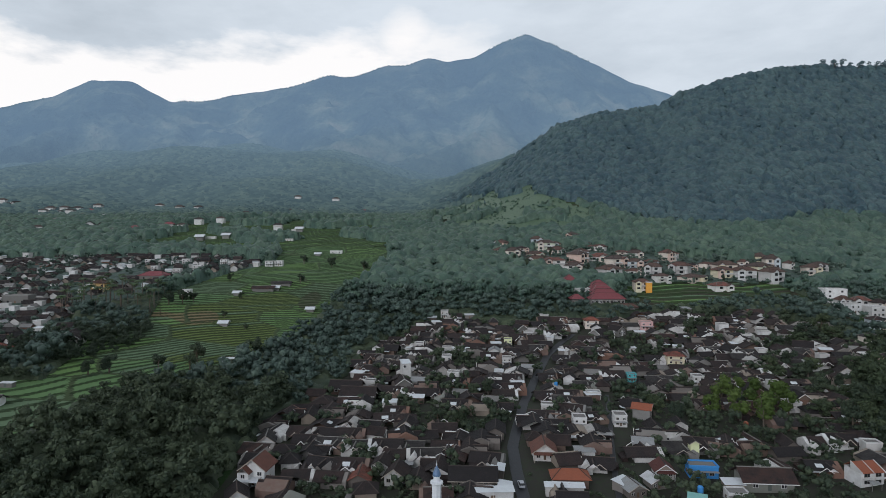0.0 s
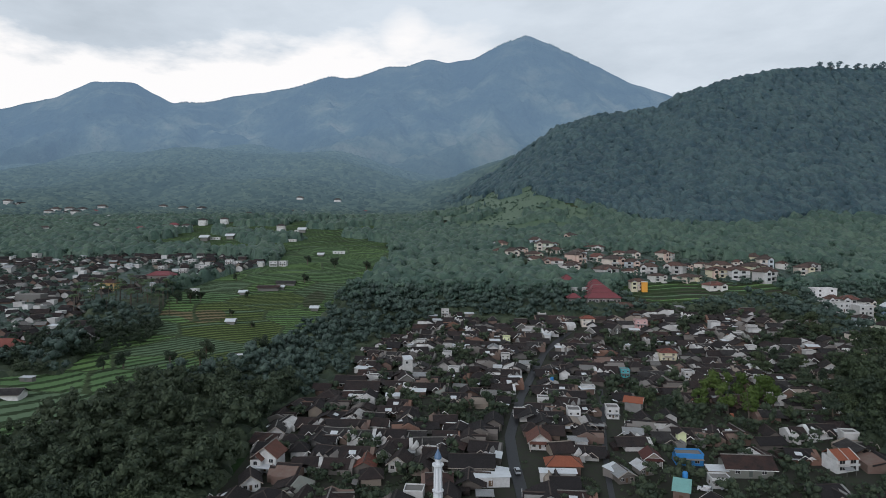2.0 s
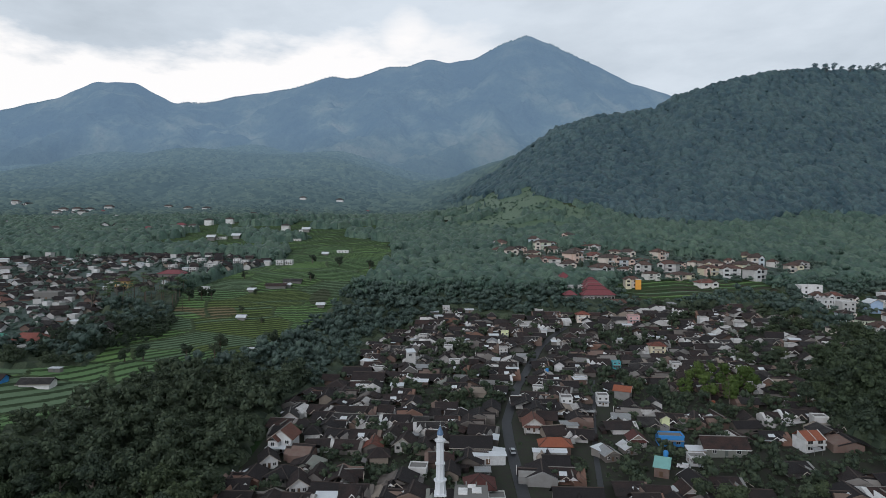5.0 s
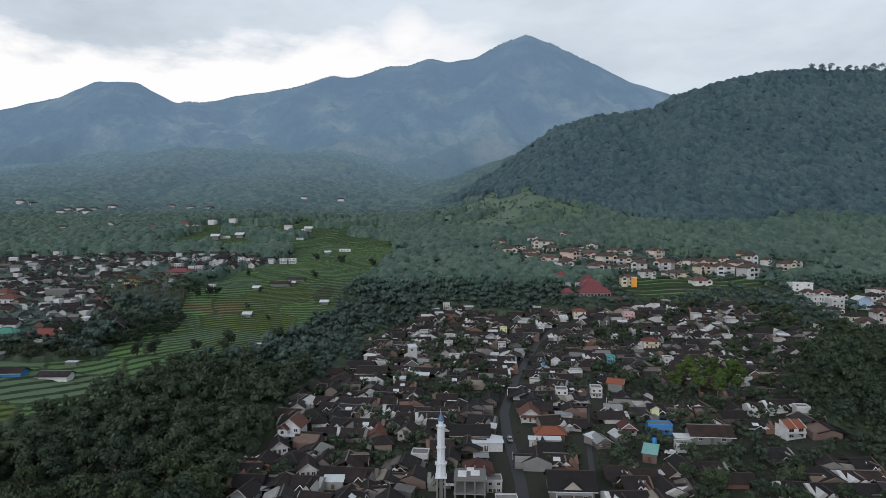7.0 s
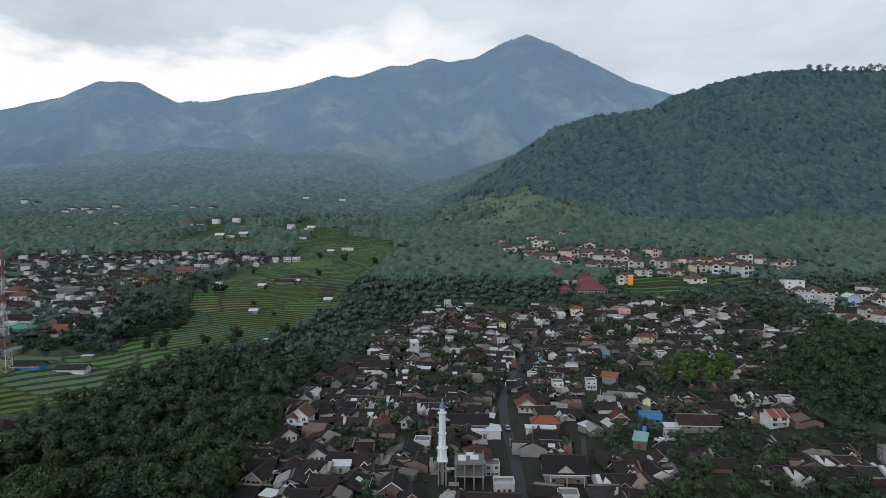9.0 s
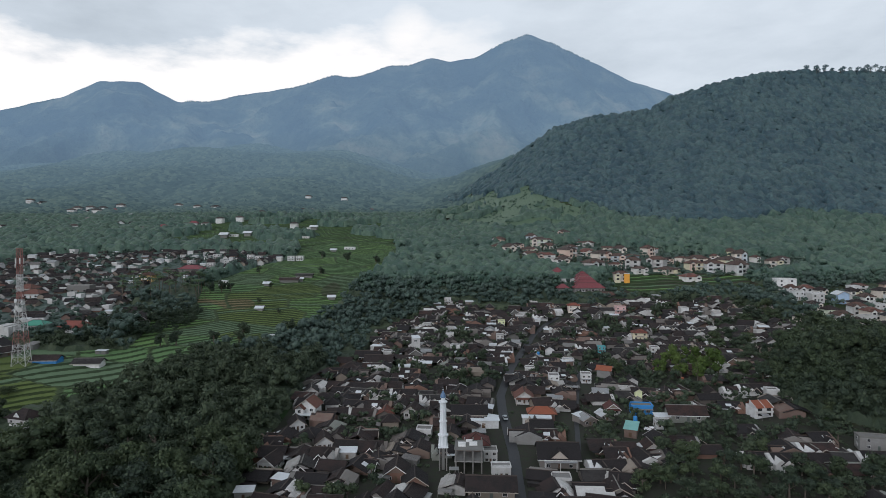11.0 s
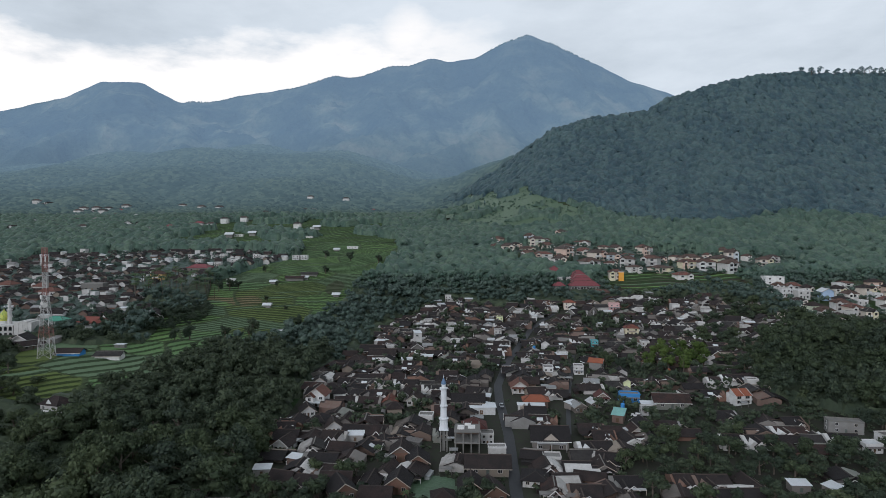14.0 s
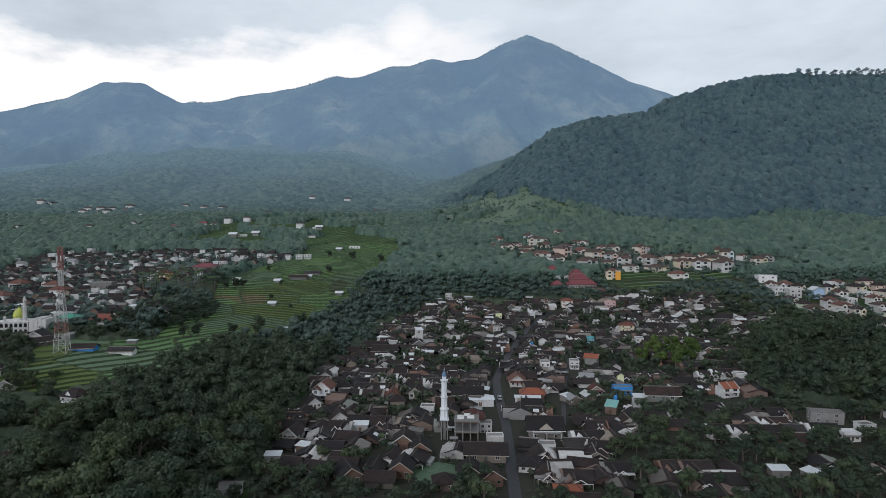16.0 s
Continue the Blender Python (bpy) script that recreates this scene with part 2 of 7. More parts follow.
def paddy_material(name, dark, light, lush=0.5):
    m, N = material(name)
    p = world_pos(N)
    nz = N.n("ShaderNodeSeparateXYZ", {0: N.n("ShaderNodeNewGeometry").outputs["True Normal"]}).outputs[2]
    rows = N.wave(p, 0.9, 3.0, "Y", 2.0)
    mid = N.noise(p, 0.06, 5.0)
    fine = N.noise(p, 1.3, 4.0)
    c = N.mix(N.math("ADD", N.math("MULTIPLY", mid, 0.7), N.math("MULTIPLY", rows, 0.25)), dark, light)
    c = N.mix(N.math("MULTIPLY", fine, 0.45), c, tuple(0.4 * v for v in dark))
    # steep faces, bunds and risers alike, get a darker green than the beds
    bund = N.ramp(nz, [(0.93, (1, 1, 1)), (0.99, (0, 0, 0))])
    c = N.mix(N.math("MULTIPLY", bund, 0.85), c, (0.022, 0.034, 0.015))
    finish(N, c, 0.85, fine, 0.6, 0.3, spec=0.15)
    return m


def mountain_material():
    m, N = material("haze_glow_forested_slope")
    p = world_pos(N)
    mid = N.noise(p, 0.0032, 9.0, 0.64)
    fine = N.noise(p, 0.03, 6.0, 0.65)
    z = N.n("ShaderNodeSeparateXYZ", {0: p}).outputs[2]
    # aerial haze painted in: the slope's colour turns bluer with height
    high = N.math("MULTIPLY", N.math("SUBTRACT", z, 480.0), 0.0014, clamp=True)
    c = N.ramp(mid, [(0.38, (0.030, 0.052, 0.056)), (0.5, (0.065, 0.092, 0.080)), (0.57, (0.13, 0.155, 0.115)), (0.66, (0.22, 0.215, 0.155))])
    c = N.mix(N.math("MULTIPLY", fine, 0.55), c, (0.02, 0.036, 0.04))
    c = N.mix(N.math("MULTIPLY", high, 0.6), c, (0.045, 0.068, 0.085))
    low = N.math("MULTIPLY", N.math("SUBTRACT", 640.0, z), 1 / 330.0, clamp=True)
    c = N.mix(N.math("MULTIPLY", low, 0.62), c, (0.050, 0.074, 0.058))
    # the blue emission is haze too, weaker towards the mountain's foot
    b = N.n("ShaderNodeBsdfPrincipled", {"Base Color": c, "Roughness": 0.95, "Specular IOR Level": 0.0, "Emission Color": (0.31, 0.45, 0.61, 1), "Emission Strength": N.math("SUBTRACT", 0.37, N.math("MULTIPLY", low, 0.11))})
    bn = N.n("ShaderNodeBump", {"Height": N.math("ADD", mid, N.math("MULTIPLY", fine, 0.3)), "Strength": 0.9, "Distance": 90.0})
    N.t.links.new(bn.outputs[0], b.inputs["Normal"])
    N.n("ShaderNodeOutputMaterial", {0: b.outputs[0]})
    return m




def foothill_material():
    """The hazy woods beyond the valley, part of the far backdrop."""
    m, N = material("hazy_foothill_leaves")
    p = world_pos(N)
    rnd = N.n("ShaderNodeNewGeometry").outputs["Random Per Island"]
    f = N.math("ADD", N.math("MULTIPLY", rnd, 0.5), N.math("MULTIPLY", N.noise(p, 0.004, 4.0), 0.6))
    c = N.ramp(f, [(0.25, (0.034, 0.054, 0.044)), (0.55, (0.062, 0.090, 0.070)), (0.9, (0.110, 0.142, 0.096))])
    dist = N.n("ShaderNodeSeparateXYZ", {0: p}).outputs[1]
    # haze painted in by distance: leaves turn greyer and glow blue
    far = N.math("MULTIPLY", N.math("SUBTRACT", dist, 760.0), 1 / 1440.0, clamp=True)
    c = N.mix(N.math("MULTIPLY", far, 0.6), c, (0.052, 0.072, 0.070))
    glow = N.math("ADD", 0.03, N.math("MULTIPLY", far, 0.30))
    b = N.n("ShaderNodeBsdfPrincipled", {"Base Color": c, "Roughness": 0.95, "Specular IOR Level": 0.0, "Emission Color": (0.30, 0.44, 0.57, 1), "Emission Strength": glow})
    N.n("ShaderNodeOutputMaterial", {0: b.outputs[0]})
    return m


M_FOOT = foothill_material()
M_YARD = varied("trodden_village_earth", [(0, (0.034, 0.031, 0.026)), (1, (0.034, 0.031, 0.026))], 0.95, 1.2, (0.030, 0.046, 0.020), 0.9)
M_GROUND = ground_material()
M_MOUNT = mountain_material()
M_PADDY = [paddy_material("young_rice", (0.112, 0.202, 0.066), (0.176, 0.280, 0.092)), paddy_material("tall_rice", (0.092, 0.170, 0.068), (0.146, 0.236, 0.094)),
           paddy_material("ripening_rice", (0.085, 0.125, 0.034), (0.150, 0.185, 0.050)), paddy_material("harvested_paddy", (0.15, 0.115, 0.062), (0.25, 0.195, 0.105)),
           paddy_material("vegetable_bed", (0.098, 0.158, 0.086), (0.150, 0.208, 0.118)), paddy_material("grassy_path", (0.040, 0.062, 0.026), (0.075, 0.098, 0.042)),
           paddy_material("bare_wet_bed", (0.060, 0.062, 0.040), (0.100, 0.098, 0.060))]
M_ASPHALT = plain("wet_asphalt", (0.040, 0.042, 0.046), 0.6, (0.022, 0.022, 0.022), 0.5)

# ---- shapes ----


class Shape:
    """Collects corners and faces for one mesh."""

    def __init__(self):
        self.v, self.f, self.m = [], [], []
        self.mi = 0

    def poly(self, *pts):
        n = len(self.v)
        self.v.extend(tuple(p) for p in pts)
        self.f.append(tuple(range(n, n + len(pts))))
        self.m.append(self.mi)
        return self

    def solid(self, low, high):
        """A closed prism between two rings of equal length, low wound anticlockwise from above."""
        n, k = len(self.v), len(low)
        self.v.extend(tuple(p) for p in low)
        self.v.extend(tuple(p) for p in high)
        self.f.append(tuple(n + i for i in reversed(range(k))))
        self.f.append(tuple(n + k + i for i in range(k)))
        for i in range(k):
            j = (i + 1) % k
            self.f.append((n + i, n + j, n + k + j, n + k + i))
        self.m.extend([self.mi] * (k + 2))
        return self

    def box(self, x0, y0, z0, x1, y1, z1):
        r = [(x0, y0), (x1, y0), (x1, y1), (x0, y1)]
        return self.solid([(*p, z0) for p in r], [(*p, z1) for p in r])

    def slab(self, a, b, c, d, thick):
        """A sheet on four corners (anticlockwise from above), thick downwards."""
        return self.solid([(p[0], p[1], p[2] - thick) for p in (a, b, c, d)], [a, b, c, d])

    def tube(self, a, b, r0, r1, k=6):
        a, b = Vector(a), Vector(b)
        q = (b - a).to_track_quat("Z", "Y")
        ring = [Vector((math.cos(2 * math.pi * i / k), math.sin(2 * math.pi * i / k), 0)) for i in range(k)]
        return self.solid([a + q @ (p * r0) for p in ring], [b + q @ (p * r1) for p in ring])

    def add(self, other, dx=0.0, dy=0.0, dz=0.0):
        """Another shape's faces, moved."""
        n = len(self.v)
        self.v.extend((x + dx, y + dy, z + dz) for x, y, z in other.v)
        self.f.extend(tuple(i + n for i in f) for f in other.f)
        self.m.extend(other.m)
        return self

    def lathe(self, prof, k=12, cx=0, cy=0):
        for (r0, z0), (r1, z1) in zip(prof, prof[1:]):
            self.solid([(cx + r0 * math.cos(2 * math.pi * i / k), cy + r0 * math.sin(2 * math.pi * i / k), z0) for i in range(k)],
                       [(cx + r1 * math.cos(2 * math.pi * i / k), cy + r1 * math.sin(2 * math.pi * i / k), z1) for i in range(k)])
        return self

    def mesh(self, name, *mats, smooth=False):
        me = bpy.data.meshes.new(name)
        me.from_pydata(self.v, [], self.f)
        for m in mats:
            me.materials.append(m)
        if len(mats) > 1:
            me.polygons.foreach_set("material_index", self.m)
        if smooth:
            me.polygons.foreach_set("use_smooth", [True] * len(self.f))
        me.update()
        return me


def part(name, shape, mat, parent, label="", smooth=False):
    if isinstance(shape, Shape):
        shape = shape.mesh(name, *([mat, M_RIDGE] if max(shape.m) else [mat]), smooth=smooth)
    ob = new(name, shape)
    ob.parent = parent
    if label:
        ob["label"] = label
    return ob


def arrays_mesh(name, verts, tris, mats, index=None, smooth=False):
    """A triangle or quad mesh from arrays."""
    me = bpy.data.meshes.new(name)
    k = tris.shape[1]
    me.vertices.add(len(verts))
    me.vertices.foreach_set("co", verts.astype(np.float32).ravel())
    me.loops.add(tris.size)
    me.loops.foreach_set("vertex_index", tris.astype(np.int32).ravel())
    me.polygons.add(len(tris))
    me.polygons.foreach_set("loop_start", np.arange(0, tris.size, k, dtype=np.int32))
    for m in mats:
        me.materials.append(m)
    if index is not None:
        me.polygons.foreach_set("material_index", index.astype(np.int32))
    me.polygons.foreach_set("use_smooth", np.full(len(tris), smooth))
    me.update(calc_edges=True)
    me.validate()
    return me


# ---- the lie of the land ----
def sm(a, b, x):
    t = np.clip((x - a) / (b - a), 0, 1)
    return t * t * (3 - 2 * t)


SLOPE_Y = (-2000, 0, 130, 230, 280, 340, 400, 440, 520, 610, 800, 1050, 1180, 1500, 1900, 2200, 2600, 9000)
SLOPE_Z = (-30, -2, 3, 9, 11, 17, 30, 41, 55, 67, 97, 122, 146, 222, 325, 368, 380, 420)
HILL_U = (-400, -60, 21, 96, 201, 276, 376, 416, 496, 566, 656, 784, 1100, 1500, 2200)
HILL_Z = (0, 0, 22, 66, 144, 166, 179, 203, 226, 242, 249, 249, 253, 230, 120)


def height(x, y):
    x, y = np.asarray(x, float), np.asarray(y, float)
    f = 0.25 * (2 * np.interp(y, SLOPE_Y, SLOPE_Z) + np.interp(y - 25, SLOPE_Y, SLOPE_Z) + np.interp(y + 25, SLOPE_Y, SLOPE_Z))
    side = 13 * sm(70, 230, np.abs(x - 10)) * (1 - sm(330, 470, y)) * sm(60, 200, y)
    hill = np.interp(x * 1060 / np.maximum(y, 500), HILL_U, HILL_Z)
    s = np.clip((y - 470) / 590, 0, 1)
    hill = hill * np.where(y < 1060, s ** 2.1, 1 - sm(1150, 2000, y))
    u = 784 + x / np.maximum(y, 1000) * 1060
    f = np.where(y > 1180, 146 + (f - 146) * (1 + (np.interp(u, (0, 200, 450, 600, 700, 790, 1000), (0.79, 1.06, 1.15, 1.03, 0.84, 0.56, 0.4)) - 1) * sm(1180, 1800, y)), f)
    roll = sm(700, 1600, y) * (9 * np.sin(x / 71 + 0.7 * np.sin(y / 93)) + 6 * np.sin(y / 57 + x / 130)) * (1 - 0.7 * sm(20, 120, hill))
    return f + side + hill + roll


def h1(x, y):
    return float(height(x, y))


def inside(poly, x, y):
    x, y = np.asarray(x, float), np.asarray(y, float)
    res = np.zeros(x.shape, bool)
    for (x0, y0), (x1, y1) in zip(poly, poly[1:] + poly[:1]):
        if y0 != y1:
            res ^= ((y0 > y) != (y1 > y)) & (x < (x1 - x0) * (y - y0) / (y1 - y0) + x0)
    return res


def spread(lo, hi, fine0, fine1, step, grow):
    """Grid lines: even between fine0 and fine1, wider and wider outside."""
    mid = list(np.arange(fine0, fine1 + step, step))
    s, a = step, mid[-1]
    while a < hi:
        s *= grow
        a += s
        mid.append(a)
    s, a = step, mid[0]
    while a > lo:
        s *= grow
        a -= s
        mid.insert(0, a)
    return np.array(mid)


gx, gy = spread(-4300, 4300, -330, 400, 6.0, 1.07), spread(-1500, 2700, 20, 620, 6.0, 1.05)
GX, GY = np.meshgrid(gx, gy)


def grid_faces(ny, nx):
    i = np.arange((ny - 1) * (nx - 1))
    a = i // (nx - 1) * nx + i % (nx - 1)
    return np.stack([a, a + 1, a + nx + 1, a + nx], 1)


ground = new("ground", arrays_mesh("ground", np.stack([GX, GY, height(GX, GY)], 2).reshape(-1, 3), grid_faces(*GX.shape), [M_GROUND], smooth=True))
tagged(ground, "grassy and earthy valley floor rising to wooded hills", "ground", kind="structure")

RIDGE_U = (-1200, -300, 0, 60, 95, 130, 165, 235, 305, 360, 420, 520, 585, 612, 642, 678, 720, 755, 790, 840, 880, 932, 985, 1050, 1110, 1172, 1250, 1568, 2600)
RIDGE_P = (330, 235, 192, 179, 172, 158, 143, 145, 182, 181, 169, 155, 134, 140, 133, 119, 118, 103, 112, 103, 82, 62, 85, 115, 145, 165, 190, 240, 330)
RIDGE_D = 3900.0


def mountain_height(x, y):
    u = 784 + x / np.maximum(y, 1000) * 1060
    rp = (np.interp(u - 6, RIDGE_U, RIDGE_P) + np.interp(u, RIDGE_U, RIDGE_P) + np.interp(u + 6, RIDGE_U, RIDGE_P)) / 3 + 0.9 * np.sin(u / 9.0) * np.sin(u / 23.0)
    top = EYE + (419 - rp) * RIDGE_D / 1060
    s = np.clip((y - 2250) / (RIDGE_D - 2250), 0, 1)
    base = 230.0
    spur = np.array([noise.ridged_multi_fractal((px / 620, py / 900, 0.3), 0.9, 2.1, 6, 1.0, 2.0) for px, py in zip(np.ravel(x), np.ravel(y))]).reshape(np.shape(x)) - 1.1
    spur = spur * 120 * np.sin(np.pi * s) ** 0.7 * np.clip((top - base) / 600, 0.2, 1.3)
    front = base + (top - base) * (0.62 * s + 0.38 * s ** 2.2) + spur
    return np.where(y <= RIDGE_D, front, top - (y - RIDGE_D) * 0.55)


mu = np.linspace(-1.35, 1.35, 480)
md = np.concatenate([np.linspace(2200, RIDGE_D, 90), np.linspace(RIDGE_D + 60, 4700, 8)])
MU, MD = np.meshgrid(mu, md)
MX = MU * MD
mz = mountain_height(MX, MD)
mz[0] -= 120
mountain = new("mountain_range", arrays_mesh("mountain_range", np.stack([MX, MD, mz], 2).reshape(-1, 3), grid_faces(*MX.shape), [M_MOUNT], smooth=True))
tagged(mountain, "hazy blue volcanic mountain range with forested spurs", "mountain", kind="structure")

# ---- plan ----
ROAD = [(19, 55), (20, 87), (21, 107), (23, 144), (23, 185), (24, 205), (28, 224), (34, 251), (44, 285), (56, 322), (67, 343), (78, 359)]
LANE = [(46, 146), (52, 178), (58, 204), (65, 232), (72, 262)]
VILLAGE = [(-58, 55), (-63, 100), (-66, 140), (-67, 187), (-66, 224), (-50, 270), (-42, 320), (-22, 366), (4, 386), (40, 372), (75, 384), (105, 380), (150, 392), (196, 372), (214, 335), (206, 290), (178, 258), (152, 220), (137, 180), (148, 164), (160, 150), (190, 140), (205, 110), (205, 55)]
BELT = [(-260, 40), (-190, 95), (-168, 129), (-160, 150), (-146, 168), (-134, 195), (-130, 240), (-112, 275), (-92, 310), (-78, 363), (-68, 415), (-50, 489), (-28, 600), (40, 640), (60, 560), (70, 500), (90, 440), (72, 395), (40, 382), (4, 396), (-24, 376), (-46, 325), (-56, 272), (-67, 224), (-68, 187), (-67, 140), (-64, 100), (-60, 40)]
FIELDS = [(-190, 158), (-206, 180), (-209, 206), (-218, 232), (-214, 240), (-192, 236), (-168, 250), (-176, 285), (-196, 300), (-176, 322), (-172, 345), (-196, 420), (-186, 462), (-168, 506), (-152, 540), (-160, 600), (-120, 640), (-60, 620), (-48, 560), (-58, 489), (-76, 415), (-86, 363), (-100, 310), (-120, 275), (-138, 240), (-142, 195), (-156, 168), (-172, 156)]
RIGHTWOOD = [(138, 180), (152, 219), (178, 256), (208, 288), (222, 290), (234, 258), (262, 232), (330, 180), (330, 60), (206, 55), (206, 110), (191, 141), (161, 152), (149, 166)]


def line_distance(line, x, y):
    x, y = np.asarray(x, float), np.asarray(y, float)
    best = np.full(x.shape, 1e9)
    for (x0, y0), (x1, y1) in zip(line, line[1:]):
        t = np.clip(((x - x0) * (x1 - x0) + (y - y0) * (y1 - y0)) / ((x1 - x0) ** 2 + (y1 - y0) ** 2), 0, 1)
        best = np.minimum(best, np.hypot(x - x0 - t * (x1 - x0), y - y0 - t * (y1 - y0)))
    return best


def strip(line, half, lift, n=4):
    pts = []
    for (x0, y0), (x1, y1) in zip(line, line[1:]):
        pts += [(x0 + (x1 - x0) * i / n, y0 + (y1 - y0) * i / n) for i in range(n)]
    pts.append(line[-1])
    s = Shape()
    prev = None
    for i, (x, y) in enumerate(pts):
        a, b = pts[max(0, i - 1)], pts[min(len(pts) - 1, i + 1)]
        d = Vector((b[0] - a[0], b[1] - a[1])).normalized()
        z = h1(x, y) + lift
        cur = ((x - d.y * half, y + d.x * half, z), (x + d.y * half, y - d.x * half, z))
        if prev:
            s.slab(prev[1], cur[1], cur[0], prev[0], 0.5)
        prev = cur
    return s


road = tagged(new("road", strip(ROAD, 1.9, 0.25).mesh("road", M_ASPHALT)), "narrow wet asphalt village road between houses", "road", kind="structure")
lane = tagged(new("lane", strip(LANE, 0.9, 0.22).mesh("lane", M_ASPHALT)), "narrow paved lane between village houses", "lane", kind="structure")

vill = inside(VILLAGE, GX.ravel()[grid_faces(*GX.shape)].mean(1), GY.ravel()[grid_faces(*GX.shape)].mean(1))
yards = arrays_mesh("village_ground", np.stack([GX, GY, height(GX, GY) + 0.07], 2).reshape(-1, 3), grid_faces(*GX.shape)[vill], [M_YARD], smooth=True)
tagged(new("village_ground", yards), "trodden dark earth and weeds between village houses", "ground", kind="structure")

# ---- rice terraces: stepped beds with bunds ----
fx, fy = np.arange(-270, -40, 1.15), np.arange(145, 645, 1.15)
FX, FY = np.meshgrid(fx, fy)
FH = height(FX, FY)
wav = 0.7 * np.sin(FX / 29 + 1.3 * np.sin(FY / 37)) + 0.25 * np.sin(FX / 9.0 + FY / 17)
pg = np.random.default_rng(41)
# plots: uneven cells, each with its own bed width and its own crop
cells = [(a * 46 + pg.uniform(-15, 15) - 270, b * 33 + pg.uniform(-11, 11) + 145) for a in range(6) for b in range(16)]
near1, near2, cell = np.full(FX.shape, 1e9), np.full(FX.shape, 1e9), np.zeros(FX.shape, int)
bx, by = FX + 5 * np.sin(FY / 19), FY + 4 * np.sin(FX / 15)
for ci, (px, py) in enumerate(cells):
    q = np.hypot((bx - px) * 0.75, by - py)
    near2 = np.where(q < near1, near1, np.minimum(near2, q))
    cell = np.where(q < near1, ci, cell)
    near1 = np.minimum(near1, q)
STEP = pg.uniform(0.55, 1.0, len(cells))[cell]
shift, tiltx = pg.uniform(0, 1, len(cells))[cell], pg.normal(0, 0.025, len(cells))[cell]
lev = (FH + 0.6 * wav + tiltx * FX) / STEP + shift
frac = lev - np.floor(lev)
bed = (np.floor(lev) + sm(0.74, 0.98, frac) - shift) * STEP - 0.6 * wav - tiltx * FX + 0.75
bed += 0.10 * np.exp(-((frac - 0.70) / 0.05) ** 2)
path = (near2 - near1) < 1.5
bed = np.where(path, FH + 0.55, bed)
faces = grid_faces(*FX.shape)
cx, cy = FX.ravel()[faces].mean(1), FY.ravel()[faces].mean(1)
keep = inside(FIELDS, cx, cy)
crop = pg.choice([0, 0, 0, 1, 1, 1, 1, 4, 4, 2], len(cells))
kind = crop[cell.ravel()[faces[:, 0]]]
bedno = np.floor(lev.ravel()[faces[:, 0]] + 0.26).astype(int)
kind = np.where((bedno * 7919 + cell.ravel()[faces[:, 0]] * 31) % 11 == 0, 4, kind)
kind = np.where((np.hypot((cx + 156) / 19, (cy - 369) / 12) < 1 + 0.3 * np.sin(cx / 5)), 3, kind)
kind = np.where((np.hypot((cx + 92) / 8, (cy - 418) / 14) < 1 + 0.3 * np.sin(cx / 4)), 6, kind)
kind = np.where((np.hypot((cx + 120) / 18, (cy - 300) / 12) < 1 + 0.2 * np.sin(cx / 6)) & (bedno % 3 > 0), 2, kind)
kind = np.where(path.ravel()[faces[:, 0]], 5, kind)
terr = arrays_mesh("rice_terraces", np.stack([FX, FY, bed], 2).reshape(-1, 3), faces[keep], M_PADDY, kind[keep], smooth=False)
tagged(new("rice_terraces", terr), "stepped green rice terraces with narrow earth bunds", "rice field", kind="structure")


def terrace_patch(name, x0, y0, x1, y1, turn, label, mats, step=1.1):
    xs, ys = np.meshgrid(np.arange(x0, x1, 1.5), np.arange(y0, y1, 1.5))
    hh = height(xs, ys)
    lv = hh / step + 0.4 * np.sin(xs / 11 + turn)
    fr = lv - np.floor(lv)
    zz = (np.floor(lv) + sm(0.72, 0.98, fr) - 0.4 * np.sin(xs / 11 + turn)) * step + 0.8
    fc = grid_faces(*xs.shape)
    ck = np.floor(lv.ravel()[fc[:, 0]] + 0.28).astype(int) % len(mats)
    mx, my = (x0 + x1) / 2, (y0 + y1) / 2
    ok = np.hypot((xs.ravel()[fc[:, 0]] - mx) / (x1 - x0) * 2, (ys.ravel()[fc[:, 0]] - my) / (y1 - y0) * 2) < 1 + 0.12 * np.sin(7 * np.arctan2(ys.ravel()[fc[:, 0]] - my, xs.ravel()[fc[:, 0]] - mx))
    tagged(new(name, arrays_mesh(name, np.stack([xs, ys, zz], 2).reshape(-1, 3), fc[ok], mats, ck[ok])), label, "rice field", kind="structure")


terrace_patch("villa_terraces", 128, 395, 255, 470, 0.5, "green terraced beds below the hillside villas", [M_PADDY[1], M_PADDY[0], M_PADDY[4], M_PADDY[5]], 1.7)
terrace_patch("upper_terraces", -350, 590, -45, 880, 1.5, "pale green upper terraces among scattered villas", [M_PADDY[0], M_PADDY[1], M_PADDY[4], M_PADDY[0]], 1.3)
terrace_patch("far_terraces", -560, 700, -380, 860, 0.1, "far green terrace beds among trees", [M_PADDY[4], M_PADDY[1]], 2.4)

# ---- trees ----
rng = np.random.default_rng(7)


def ico(sub):
    bm = bmesh.new()
    bmesh.ops.create_icosphere(bm, subdivisions=sub, radius=1.0)
    v = np.array([p.co for p in bm.verts])
    f = np.array([[q.index for q in p.verts] for p in bm.faces])
    bm.free()
    return v, f


ICO1, ICO2 = ico(1), ico(2)


